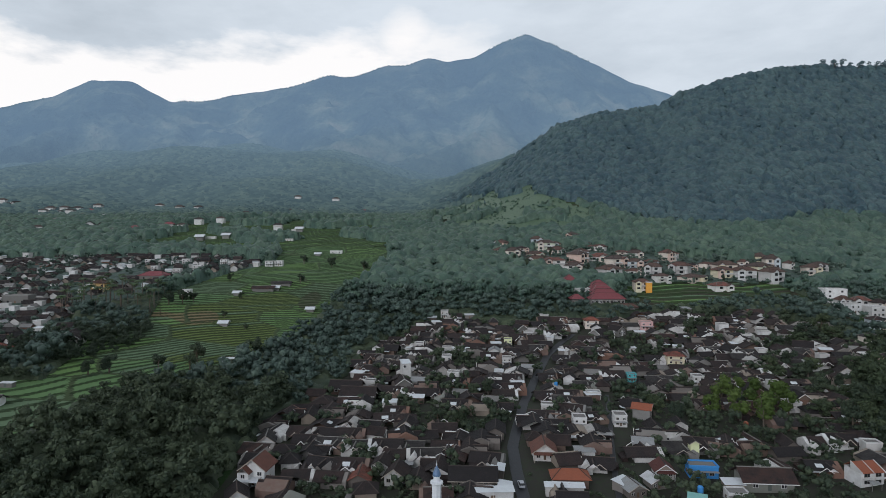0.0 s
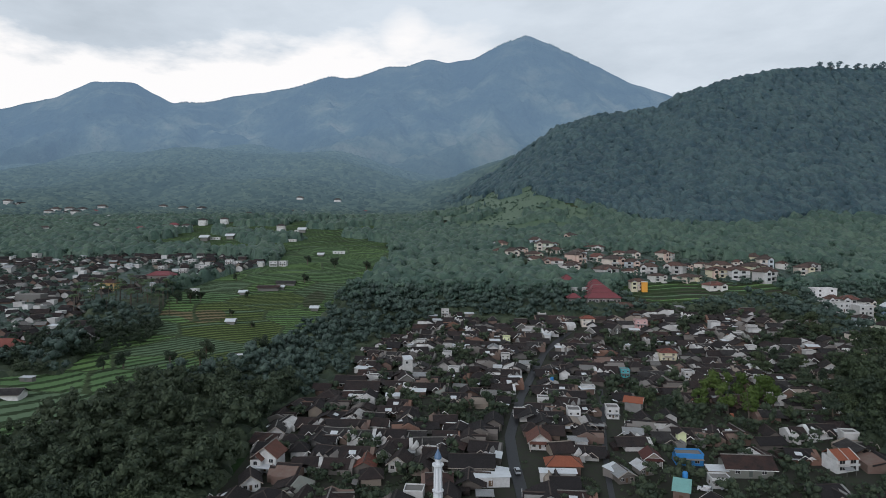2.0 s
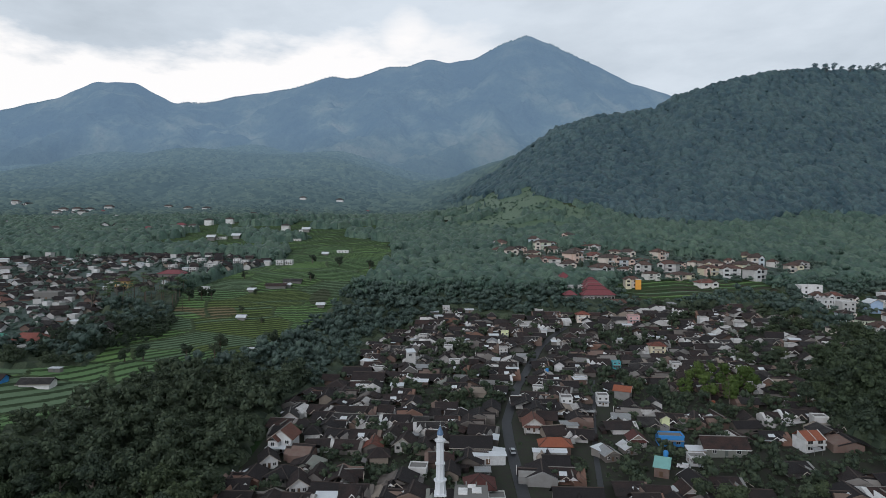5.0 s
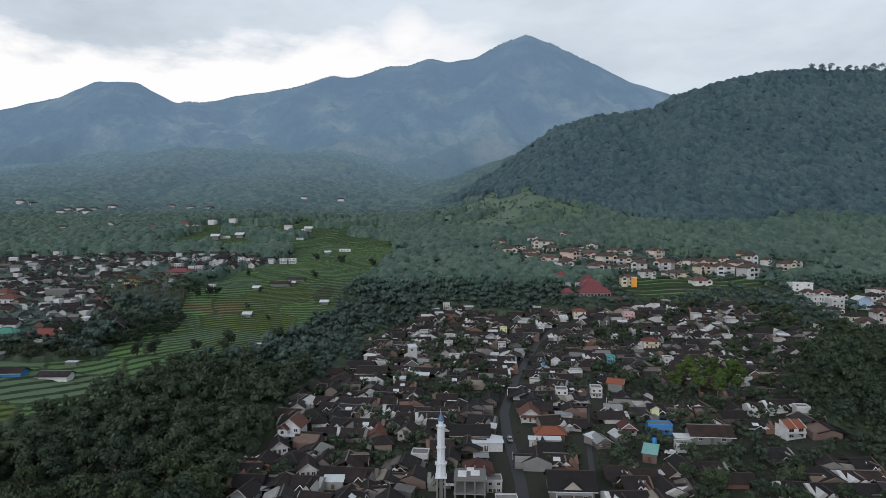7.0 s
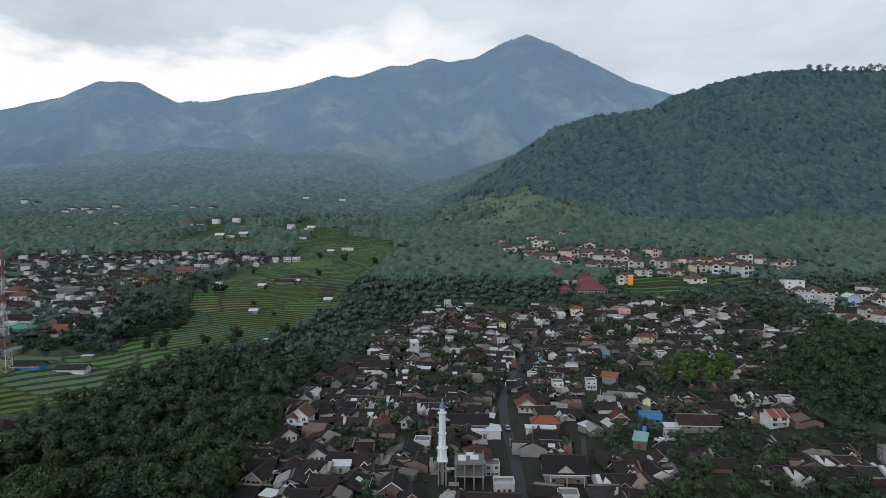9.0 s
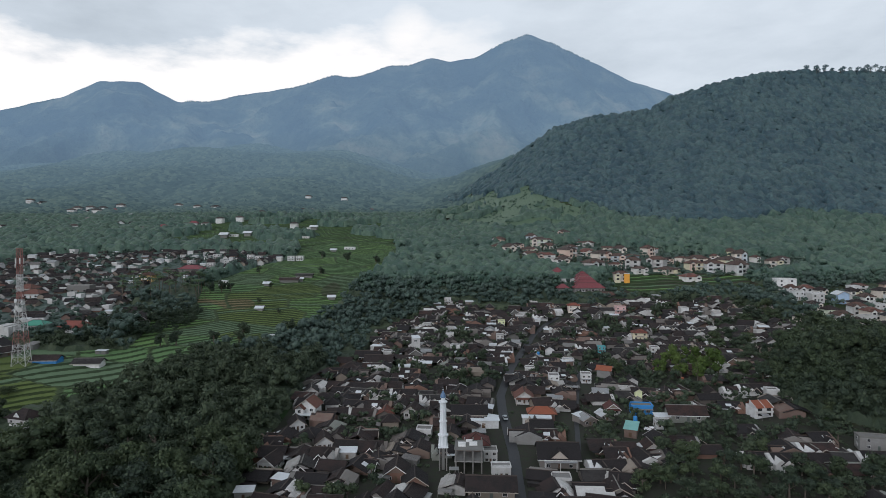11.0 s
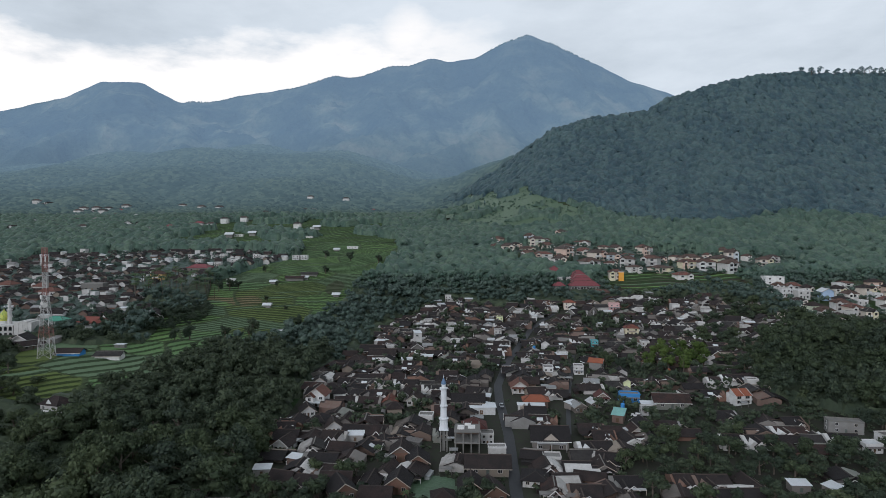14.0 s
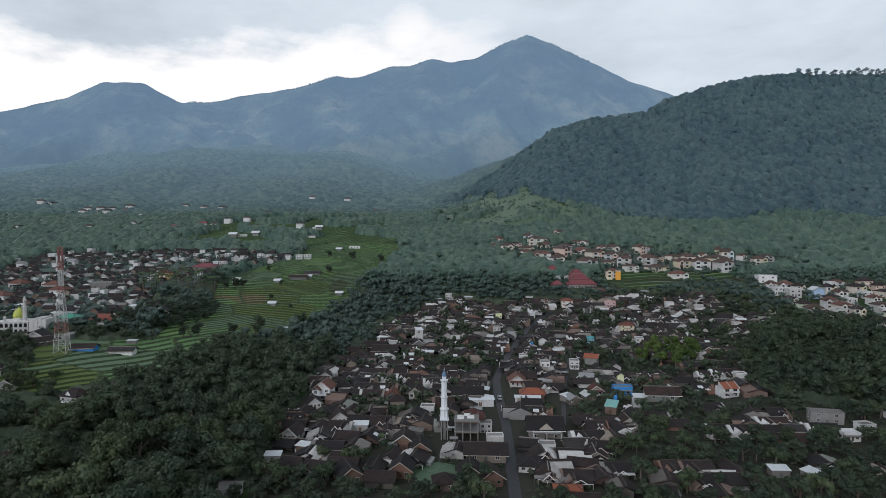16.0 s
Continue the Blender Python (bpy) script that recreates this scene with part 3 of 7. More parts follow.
def leaf_quads(centres, normals, size, rng, droop=0.0):
    """One bent leaf spray (two triangles) at each centre, facing roughly along its normal."""
    n = len(centres)
    nor = normals + rng.normal(0, 0.55, (n, 3))
    nor /= np.linalg.norm(nor, axis=1)[:, None]
    t = np.cross(nor, rng.normal(0, 1, (n, 3)))
    t /= np.linalg.norm(t, axis=1)[:, None] + 1e-9
    b = np.cross(nor, t)
    s = size * rng.uniform(0.6, 1.4, (n, 1))
    a = s * rng.uniform(0.45, 0.8, (n, 1))
    down = np.array([0, 0, -1.0]) * droop * s
    quads = np.stack([centres - t * s + down, centres - b * a, centres + t * s + down, centres + b * a], 1)
    return quads.reshape(-1, 3), np.arange(4 * n).reshape(n, 4)


def crown_arrays(rng, width, tall, base, lobes, leaves, leaf, droop=0.0, core=ICO1, core_size=0.74):
    """Lobes of a crown: dark uneven cores, hidden under many leaf sprays. Gives vertices and triangles."""
    vs, fs, n = [], [], 0
    for i in range(lobes):
        a, r = rng.uniform(0, 2 * np.pi), width * 0.5 * np.sqrt(rng.uniform(0.0, 0.62))
        z = base + tall * (0.18 + 0.68 * rng.uniform() * (1 - 0.55 * (r / (width * 0.5)) ** 2))
        c = np.array([r * np.cos(a), r * np.sin(a), z])
        k3 = 0.75 if lobes > 12 else 1.0
        rad = k3 * np.array([width * rng.uniform(0.17, 0.27), width * rng.uniform(0.17, 0.27), tall * rng.uniform(0.15, 0.24)])
        cv = core[0] * (1 + rng.normal(0, 0.13, (len(core[0]), 1))) * rad * core_size + c
        vs.append(cv)
        fs.append(core[1] + n)
        n += len(cv)
        k = leaves // lobes
        d = rng.normal(0, 1, (k, 3))
        d[:, 2] = np.abs(d[:, 2]) * 1.1 - 0.35
        d /= np.linalg.norm(d, axis=1)[:, None]
        lv, lf = leaf_quads(c + d * rad * rng.uniform(0.75, 1.12, (k, 1)), d, leaf, rng, droop)
        tri = np.concatenate([lf[:, [0, 1, 2]], lf[:, [0, 2, 3]]])
        vs.append(lv)
        fs.append(tri + n)
        n += len(lv)
    return np.concatenate(vs), np.concatenate(fs)


def trunk_shape(rng, high, r, limbs, reach):
    s = Shape()
    lean = rng.normal(0, 0.04, 2) * high
    top = (lean[0], lean[1], high)
    s.tube((0, 0, -1.0), (lean[0] * 0.5, lean[1] * 0.5, high * 0.55), r * 1.25, r * 0.8)
    s.tube((lean[0] * 0.5, lean[1] * 0.5, high * 0.54), top, r * 0.8, r * 0.35)
    for i in range(limbs):
        a = 2 * np.pi * (i + rng.uniform(0, 0.6)) / limbs
        z = high * rng.uniform(0.45, 0.75)
        s.tube((lean[0] * z / high, lean[1] * z / high, z), (reach * np.cos(a), reach * np.sin(a), z + high * 0.3), r * 0.45, r * 0.16, 5)
    return s


def tree_kind(name, label, category, seed, width, tall, stem, mat, lobes, leaves, leaf, droop=0.0, limbs=4, core=0.74):
    g = np.random.default_rng(seed)
    root = tagged(new(name), label, category, "trees of the valley")
    part("trunk", trunk_shape(g, stem + tall * 0.55, 0.03 * tall + 0.1, limbs, width * 0.3), M_BARK, root)
    v, f = crown_arrays(g, width, tall, stem, lobes, leaves, leaf, droop, core_size=core)
    part("crown", arrays_mesh("crown", v, f, [mat], smooth=True), None, root)
    return root


def palm_kind(seed, high, name="coconut_palm", fronds=13, length=3.4, label="coconut palm with arching green fronds"):
    g = np.random.default_rng(seed)
    root = tagged(new(name), label, "palm", "palms and bananas")
    s = Shape()
    lean = g.normal(0, 0.06, 2) * high
    for i in range(4):
        a, b = i / 4, (i + 1) / 4
        s.tube((lean[0] * a * a, lean[1] * a * a, high * a - 0.5 * (i == 0)), (lean[0] * b * b, lean[1] * b * b, high * b), 0.2 - 0.08 * a, 0.2 - 0.08 * b)
    part("trunk", s, M_BARK, root)
    f = Shape()
    for i in range(fronds):
        a = 2 * np.pi * i / fronds + g.uniform(-0.2, 0.2)
        rise, ln = g.uniform(0.1, 0.9), length * g.uniform(0.8, 1.15)
        prev = None
        for j in range(6):
            t = j / 5
            x, z = ln * t, high + rise * ln * t * 0.9 - (0.55 + 0.5 * rise) * ln * t * t
            wdt = 0.62 * (length / 3.4) * math.sin(math.pi * (0.12 + 0.85 * t))
            c = Vector((lean[0] + x * math.cos(a), lean[1] + x * math.sin(a), z))
            sd = Vector((-math.sin(a), math.cos(a), 0)) * wdt
            cur = (c - sd - Vector((0, 0, 0.25 * wdt)), c, c + sd - Vector((0, 0, 0.25 * wdt)))
            if prev:
                f.poly(prev[0], cur[0], cur[1], prev[1])
                f.poly(prev[1], cur[1], cur[2], prev[2])
            prev = cur
    part("crown", f, M_PALM, root)
    return root


PARK = pose(0, -900, -200)
BROAD = [tree_kind("broadleaf_tree", "dense dark green broadleaf tree in the valley wood", "tree", 11, 11, 10, 1.4, M_LEAF, 20, 1300, 0.38, core=0.62),
         tree_kind("broadleaf_tree", "tall dark green broadleaf tree with uneven crown", "tree", 12, 9, 12, 2.0, M_LEAF, 20, 1250, 0.37, core=0.62),
         tree_kind("bamboo_clump", "feathery green bamboo clump with drooping tips", "bamboo", 13, 10, 12.5, 0.8, M_BAMBOO, 22, 1400, 0.38, 0.6, 4, 0.6),
         tree_kind("broadleaf_tree", "spreading mid-green broadleaf tree", "tree", 14, 13, 9, 1.2, M_BAMBOO, 22, 1350, 0.38, core=0.62)]
SMALL = [tree_kind("garden_tree", "small round green garden tree beside village houses", "tree", 21, 5.5, 5, 1.6, M_LEAF, 7, 380, 0.34),
         tree_kind("garden_tree", "small leafy mango tree in a village yard", "tree", 22, 6.5, 5.5, 1.8, M_BAMBOO, 7, 420, 0.35),
         tree_kind("garden_tree", "yellow-green fruit tree among houses", "tree", 23, 6.5, 6.5, 1.8, M_YELLOW, 7, 420, 0.35)]
PALMS = [palm_kind(31, 8.5, length=2.5), palm_kind(32, 6.0, length=2.3), palm_kind(33, 2.4, "banana_plant", 8, 1.7, "banana plant with broad torn green leaves"), palm_kind(34, 2.0, "banana_plant", 7, 1.5, "banana plant with broad torn green leaves")]
CYPRESS = tree_kind("cypress_tree", "slim dark conifer beside hillside villas", "tree", 41, 2.6, 11, 0.8, M_LEAF, 12, 240, 0.4, 0.0, 0)
for k in (*BROAD, *SMALL, *PALMS, CYPRESS):
    k.matrix_basis = PARK


def plant(kind, x, y, size=1.0, turn=None, sink=0.15):
    ob = copy_thing(kind, pose(x, y, h1(x, y) - sink, 0, 0, random.uniform(0, 360) if turn is None else turn))
    ob.scale = (size * random.uniform(0.92, 1.08), size * random.uniform(0.92, 1.08), size)
    return ob


# variants for the woods that nobody could count
MIDTREE = [crown_arrays(np.random.default_rng(50 + i), 9 + i % 3, 8 + i % 4, 1.0, 7, 110, 0.62) for i in range(6)]
BUSH = [crown_arrays(np.random.default_rng(40 + i), 3.4, 2.6, -0.4, 3, 36, 0.34) for i in range(5)]
NEARTREE = [crown_arrays(np.random.default_rng(30 + i), 9 + i % 4, 9 + i % 4, 1.0, 14, 560, 0.45, core_size=0.62) for i in range(6)]
FARTREE = [crown_arrays(np.random.default_rng(70 + i), 10 + i % 3, 6.5 + i % 3, -1.0, 5, 5, 1.0, core=ICO1, core_size=1.25) for i in range(8)]
DISTANT = [(ICO1[0] * (1 + np.random.default_rng(90 + i).normal(0, 0.16, (len(ICO1[0]), 1))) * np.array([5.5, 5.5, 5.0]) + np.array([0, 0, 3.0]), ICO1[1]) for i in range(6)]


def woods(name, pts, variants, mat, label, lo=0.7, hi=1.25):
    g = np.random.default_rng(len(pts) + 5)
    vs, fs, n = [], [], 0
    for x, y in pts:
        v, f = variants[g.integers(len(variants))]
        a, s = g.uniform(0, 2 * np.pi), g.uniform(lo, hi)
        c, d = np.cos(a) * s, np.sin(a) * s
        w = np.stack([v[:, 0] * c - v[:, 1] * d + x, v[:, 0] * d + v[:, 1] * c + y, v[:, 2] * s * g.uniform(0.85, 1.2) + h1(x, y)], 1)
        vs.append(w)
        fs.append(f + n)
        n += len(w)
    ob = new(name, arrays_mesh(name, np.concatenate(vs), np.concatenate(fs), [mat], smooth=True))
    return tagged(ob, label, "woods", kind="stuff")


def scatter(x0, y0, x1, y1, step, jitter=0.45, keep=None, seed=3):
    g = np.random.default_rng(seed)
    xs, ys = np.meshgrid(np.arange(x0, x1, step), np.arange(y0, y1, step))
    xs, ys = xs.ravel() + g.uniform(-jitter, jitter, xs.size) * step, ys.ravel() + g.uniform(-jitter, jitter, ys.size) * step
    if keep is not None:
        k = keep(xs, ys)
        xs, ys = xs[k], ys[k]
    return np.stack([xs, ys], 1)


def in_view(x, y, margin=60):
    """The wedge of land that the flight overlooks."""
    return (np.abs(x) < 0.76 * (y + 90) + margin) & (y > 40)


def waves(x, y, s):
    return np.sin(x / s + 1.7 * np.sin(y / (1.3 * s))) + np.sin(y / (0.8 * s) + 1.1 * np.sin(x / (1.7 * s)))


def rest_keep(x, y):
    g = in_view(x, y) & ~inside(VILLAGE, x, y) & ~inside(FIELDS, x, y) & ~inside(BELT, x, y) & ~inside(RIGHTWOOD, x, y)
    return g


TOWN = [(-420, 300), (-330, 310), (-285, 300), (-235, 275), (-200, 262), (-196, 320), (-225, 360), (-205, 425), (-190, 480), (-150, 520), (-190, 560), (-300, 570), (-420, 540)]
VILLAS = [(46, 560), (74, 515), (95, 482), (128, 470), (150, 462), (205, 440), (270, 452), (330, 480), (330, 520), (250, 530), (190, 560), (130, 580), (70, 590)]
EAST = [(236, 352), (250, 392), (300, 400), (420, 400), (420, 300), (330, 240), (262, 236), (236, 264), (226, 300)]
OPEN = [(-330, 600), (-110, 600), (-60, 640), (-80, 860), (-330, 860)]
MEADOW = [(-12, 820), (2, 960), (25, 1050), (75, 960), (137, 826), (164, 768), (176, 690), (135, 658), (74, 664), (28, 695)]


def mid_keep(x, y):
    k = rest_keep(x, y) & ~inside(TOWN, x, y) & ~inside(VILLAS, x, y) & ~inside(EAST, x, y) & (y < 900)
    gap = inside(OPEN, x + 16 * np.sin(y / 17) + 9 * np.sin(y / 7), y + 14 * np.sin(x / 13)) & (waves(x, y, 22) < 0.55)
    mead = inside(MEADOW, x, y) & (waves(x, y, 17) + 0.6 * waves(x, y, 7) < 0.85)
    field = inside([(132, 398), (250, 398), (255, 462), (150, 462), (128, 430)], x, y)
    return k & ~gap & ~mead & ~field


mxs, mys = np.meshgrid(np.arange(-40, 210, 5.0), np.arange(630, 1080, 5.0))
mfc = grid_faces(*mxs.shape)
mcx, mcy = mxs.ravel()[mfc].mean(1), mys.ravel()[mfc].mean(1)
mok = inside(MEADOW, mcx + 9 * np.sin(mcy / 13), mcy + 12 * np.sin(mcx / 11))
tagged(new("meadow", arrays_mesh("meadow", np.stack([mxs, mys, height(mxs, mys) + 1.4], 2).reshape(-1, 3), mfc[mok], [M_MEADOW], smooth=True)), "bright grassy clearing on the hill's foot", "meadow", kind="structure")


def on_hill(x, y):
    return (np.interp(x * 1060 / np.maximum(y, 500), HILL_U, HILL_Z) * np.clip((y - 470) / 590, 0, 1) ** 2.1 + 6 * waves(x, y, 40)) > 26


def canopy(name, x0, y0, x1, y1, cell, res, keep, mat, label, tall=6.0, seed=1, lift=1.8):
    """A closed forest canopy: one domed, uneven crown to each jittered cell, meeting its neighbours in deep folds."""
    g = np.random.default_rng(seed)
    nx, ny = int((x1 - x0) / cell) + 5, int((y1 - y0) / cell) + 5
    px = x0 + (np.arange(nx)[None, :] - 2 + g.uniform(0.08, 0.92, (ny, nx))) * cell
    py = y0 + (np.arange(ny)[:, None] - 2 + g.uniform(0.08, 0.92, (ny, nx))) * cell
    pr, pz = cell * g.uniform(0.50, 0.78, (ny, nx)), tall * g.uniform(0.55, 1.35, (ny, nx))
    xs, ys = np.meshgrid(np.arange(x0, x1, res), np.arange(y0, y1, res))
    xs, ys = xs + g.uniform(-0.35, 0.35, xs.shape) * res, ys + g.uniform(-0.35, 0.35, ys.shape) * res
    ix, iy = np.floor((xs - x0) / cell).astype(int) + 2, np.floor((ys - y0) / cell).astype(int) + 2
    best, owner = np.full(xs.shape, -1e9), np.zeros(xs.shape, int)
    for dx in (-1, 0, 1):
        for dy in (-1, 0, 1):
            a, b = np.clip(iy + dy, 0, ny - 1), np.clip(ix + dx, 0, nx - 1)
            q = ((xs - px[a, b]) ** 2 + (ys - py[a, b]) ** 2) / pr[a, b] ** 2
            z = pz[a, b] * (np.sqrt(np.sqrt(np.clip(1 - 0.8 * np.minimum(q, 1.2) ** 1.5, 0.0, 1))) - 0.22 * np.minimum(q, 1.6))
            better = z > best
            best, owner = np.where(better, z, best), np.where(better, a * nx + b, owner)
    zz = height(xs, ys) + np.maximum(best, -1.5) + lift + g.normal(0, 0.07 * tall, xs.shape)
    fc = grid_faces(*xs.shape)
    cx, cy = xs.ravel()[fc].mean(1), ys.ravel()[fc].mean(1)
    kept = keep(cx, cy)
    rim = np.zeros(xs.size, bool)
    rim[fc[~kept].ravel()] = True
    side = rim.reshape(xs.shape)
    side[[0, -1], :] = True
    side[:, [0, -1]] = True
    zz = np.where(rim.reshape(xs.shape), height(xs, ys) - 0.6, zz)
    fc = fc[kept]
    own = owner.ravel()[fc[:, 0]]
    key, inv = np.unique((fc.astype(np.int64) * (nx * ny) + own[:, None]).ravel(), return_inverse=True)
    vi = key // (nx * ny)
    co = np.stack([xs.ravel()[vi], ys.ravel()[vi], zz.ravel()[vi]], 1)
    ob = new(name, arrays_mesh(name, co, inv.reshape(-1, 4), [mat], smooth=True))
    return tagged(ob, label, "woods", kind="stuff")


def in_meadow(x, y):
    return inside(MEADOW, x + 9 * np.sin(y / 13), y + 12 * np.sin(x / 11)) & (waves(x, y, 17) + 0.6 * waves(x, y, 7) < 0.85)


def slope_keep(x, y):
    return (mid_keep(x, y) | (inside(BELT, x, y) & in_view(x, y))) & (y >= 430) & ~on_hill(x, y) & ~in_meadow(x, y)


def hill_keep(x, y):
    return in_view(x, y, 30) & ~in_meadow(x, y) & on_hill(x, y)


def far_keep(x, y):
    return in_view(x, y, 30) & ~in_meadow(x, y) & ~on_hill(x, y) & (y > 900)


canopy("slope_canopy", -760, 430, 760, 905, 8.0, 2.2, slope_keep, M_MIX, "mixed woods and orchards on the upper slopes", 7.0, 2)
canopy("hill_canopy", -860, 520, 960, 1086, 9.8, 2.2, hill_keep, M_WOOD_FAR, "dense hazy blue-green forest covering the hill", 8.0, 3)
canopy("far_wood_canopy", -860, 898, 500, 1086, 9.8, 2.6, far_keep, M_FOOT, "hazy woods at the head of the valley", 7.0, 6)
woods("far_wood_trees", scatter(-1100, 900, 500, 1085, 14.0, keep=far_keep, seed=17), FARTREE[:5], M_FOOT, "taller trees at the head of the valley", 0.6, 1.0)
pts = scatter(-900, 430, 900, 905, 10.5, keep=lambda x, y: slope_keep(x, y) & (y < 580), seed=14)
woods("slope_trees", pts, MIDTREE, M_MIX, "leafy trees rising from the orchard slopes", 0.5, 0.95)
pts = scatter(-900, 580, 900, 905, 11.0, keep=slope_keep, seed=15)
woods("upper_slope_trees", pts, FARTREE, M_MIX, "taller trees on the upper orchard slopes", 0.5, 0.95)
pts = scatter(-1300, 500, 1500, 1085, 14.0, keep=hill_keep, seed=6)
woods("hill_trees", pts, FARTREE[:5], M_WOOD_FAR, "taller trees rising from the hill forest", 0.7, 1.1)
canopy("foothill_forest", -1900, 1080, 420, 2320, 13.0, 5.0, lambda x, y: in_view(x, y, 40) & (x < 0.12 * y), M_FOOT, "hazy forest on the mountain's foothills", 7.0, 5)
canopy("valley_canopy", -420, 60, 420, 436, 5.0, 2.0, lambda x, y: ((mid_keep(x, y) | (inside(BELT, x, y) & in_view(x, y, 25)) | (inside(RIGHTWOOD, x, y) & in_view(x, y, 25))) & (y < 432)), M_LEAF, "bushy undergrowth beneath the valley woods", 2.8, 7, 0.4)
pts = scatter(-40, 630, 210, 1070, 6.0, keep=lambda x, y: inside(MEADOW, x, y) & (waves(x, y, 10) > -0.2), seed=16)
woods("meadow_scrub", pts, BUSH, M_MIX, "low scrub scattered over the grassy clearing", 0.6, 2.0)

# ---- houses ----


def gable_roof(w, d, z, rise, over=1.0, thick=0.16, along="y"):
    """A folded tiled slab with a mortared ridge cap, in one piece; the ridge runs along y or x. w, d: the walls' size."""
    half, long = (w / 2, d / 2 + over) if along == "y" else (d / 2, w / 2 + over)
    out, top = half + over, z + rise
    e = z - over * rise / half
    cap = rise * 0.22 / half
    prof = [(-out, e), (-0.22, top - cap), (-0.22, top + 0.06), (0, top + 0.14), (0.22, top + 0.06), (0.22, top - cap), (out, e), (out, e - thick), (0, top - thick), (-out, e - thick)]
    n = len(prof)
    s = Shape()
    for v in (-long, long):
        s.v.extend((a, v, b) if along == "y" else (-v, a, b) for a, b in prof)
    s.f = [(i, i + n, (i + 1) % n + n, (i + 1) % n) for i in range(n)]
    s.m = [1 if 0 < i < 5 else 0 for i in range(n)]
    for ends in ((0, 1, 8, 9), (5, 6, 7, 8), (1, 2, 3, 4, 5, 8)):
        s.f += [ends, tuple(i + n for i in reversed(ends))]
        s.m += [0, 0]
    return s


def hip_roof(w, d, z, rise, over=1.1, ridge=None):
    hw, hd = w / 2 + over, d / 2 + over
    e = z - 0.1
    r = (hd - hw * 0.85 if d >= w else hw - hd * 0.85) if ridge is None else ridge
    r = max(r, 0.15)
    a, b = ((0, -r, z + rise), (0, r, z + rise)) if d >= w else ((-r, 0, z + rise), (r, 0, z + rise))
    s = Shape()
    c = [(-hw, -hd), (hw, -hd), (hw, hd), (-hw, hd)]
    s.solid([(*p, e - 0.16) for p in c], [(*p, e) for p in c])
    lo = [(*p, e + 0.002) for p in c]
    if d >= w:
        s.poly(lo[0], lo[1], a)
        s.poly(lo[1], lo[2], b, a)
        s.poly(lo[2], lo[3], b)
        s.poly(lo[3], lo[0], a, b)
    else:
        s.poly(lo[0], lo[1], b, a)
        s.poly(lo[1], lo[2], b)
        s.poly(lo[2], lo[3], a, b)
        s.poly(lo[3], lo[0], a)
    k = 0.17
    s.mi = 1
    for p, q in ((lo[0], a), (lo[1], a if d >= w else b), (lo[2], b), (lo[3], b if d >= w else a), (a, b)):
        s.tube(p, q, k, k, 4)
    return s


def gable_end(w, z, rise, y, t=0.12):
    """The triangular wall under a gable roof, in the plane y."""
    return Shape().solid([(-w / 2, y - t, z), (w / 2, y - t, z), (w / 2, y + t, z), (-w / 2, y + t, z)],
                         [(-0.02, y - t, z + rise * 0.97), (0.02, y - t, z + rise * 0.97), (0.02, y + t, z + rise * 0.97), (-0.02, y + t, z + rise * 0.97)])


def fascia(w, z, rise, y, over=1.0):
    """Pale barge boards along a gable's two slopes."""
    hw, e = w / 2 + over, z - over * rise / (w / 2)
    s = Shape()
    for sg in (-1, 1):
        a, b = (sg * hw, e), (0, z + rise)
        pts = [(a[0], y - 0.06, a[1] - 0.28), (a[0], y + 0.06, a[1] - 0.28), (a[0], y + 0.06, a[1] + 0.06), (a[0], y - 0.06, a[1] + 0.06)]
        qts = [(b[0], y - 0.06, b[1] - 0.28), (b[0], y + 0.06, b[1] - 0.28), (b[0], y + 0.06, b[1] + 0.06), (b[0], y - 0.06, b[1] + 0.06)]
        s.solid(pts, qts)
    return s


DETAIL = 2


def window(root, x, y, z, w=1.3, h=1.2, face="y-", frame_mat=None):
    """A framed window on an outer wall; face names the way it looks."""
    fm = frame_mat or M_TRIM
    f, g = Shape(), Shape()
    sg = -1 if face[1] == "-" else 1
    if face[0] == "y":
        f.box(x - w / 2 - 0.1, min(y, y + sg * 0.09), z - 0.1, x + w / 2 + 0.1, max(y, y + sg * 0.09), z + h + 0.1)
        g.box(x - w / 2, min(y + sg * 0.05, y + sg * 0.12), z, x + w / 2, max(y + sg * 0.05, y + sg * 0.12), z + h)
        f.box(x - 0.04, min(y, y + sg * 0.15), z, x + 0.04, max(y, y + sg * 0.15), z + h)
    else:
        f.box(min(x, x + sg * 0.09), y - w / 2 - 0.1, z - 0.1, max(x, x + sg * 0.09), y + w / 2 + 0.1, z + h + 0.1)
        g.box(min(x + sg * 0.05, x + sg * 0.12), y - w / 2, z, max(x + sg * 0.05, x + sg * 0.12), y + w / 2, z + h)
        f.box(min(x, x + sg * 0.15), y - 0.04, z, max(x, x + sg * 0.15), y + 0.04, z + h)
    if DETAIL == 0:
        return None
    if DETAIL == 1:
        return part("window", g, M_GLASS, root)
    win = part("window", f, fm, root)
    part("pane", g, M_GLASS, win)
    return win


def door(root, x, y, w=1.0, h=2.1, mat=None, z=0.0):
    if DETAIL == 0:
        return None
    d = Shape().box(x - w / 2, y - 0.08, z, x + w / 2, y, z + h)
    for k in range(2):
        d.box(x - w / 2 + 0.12, y - 0.11, z + 0.2 + k * h / 2, x + w / 2 - 0.12, y - 0.079, z + h / 2 * (k + 1) - 0.12)
    return part("door", d, mat or M_DOOR, root)


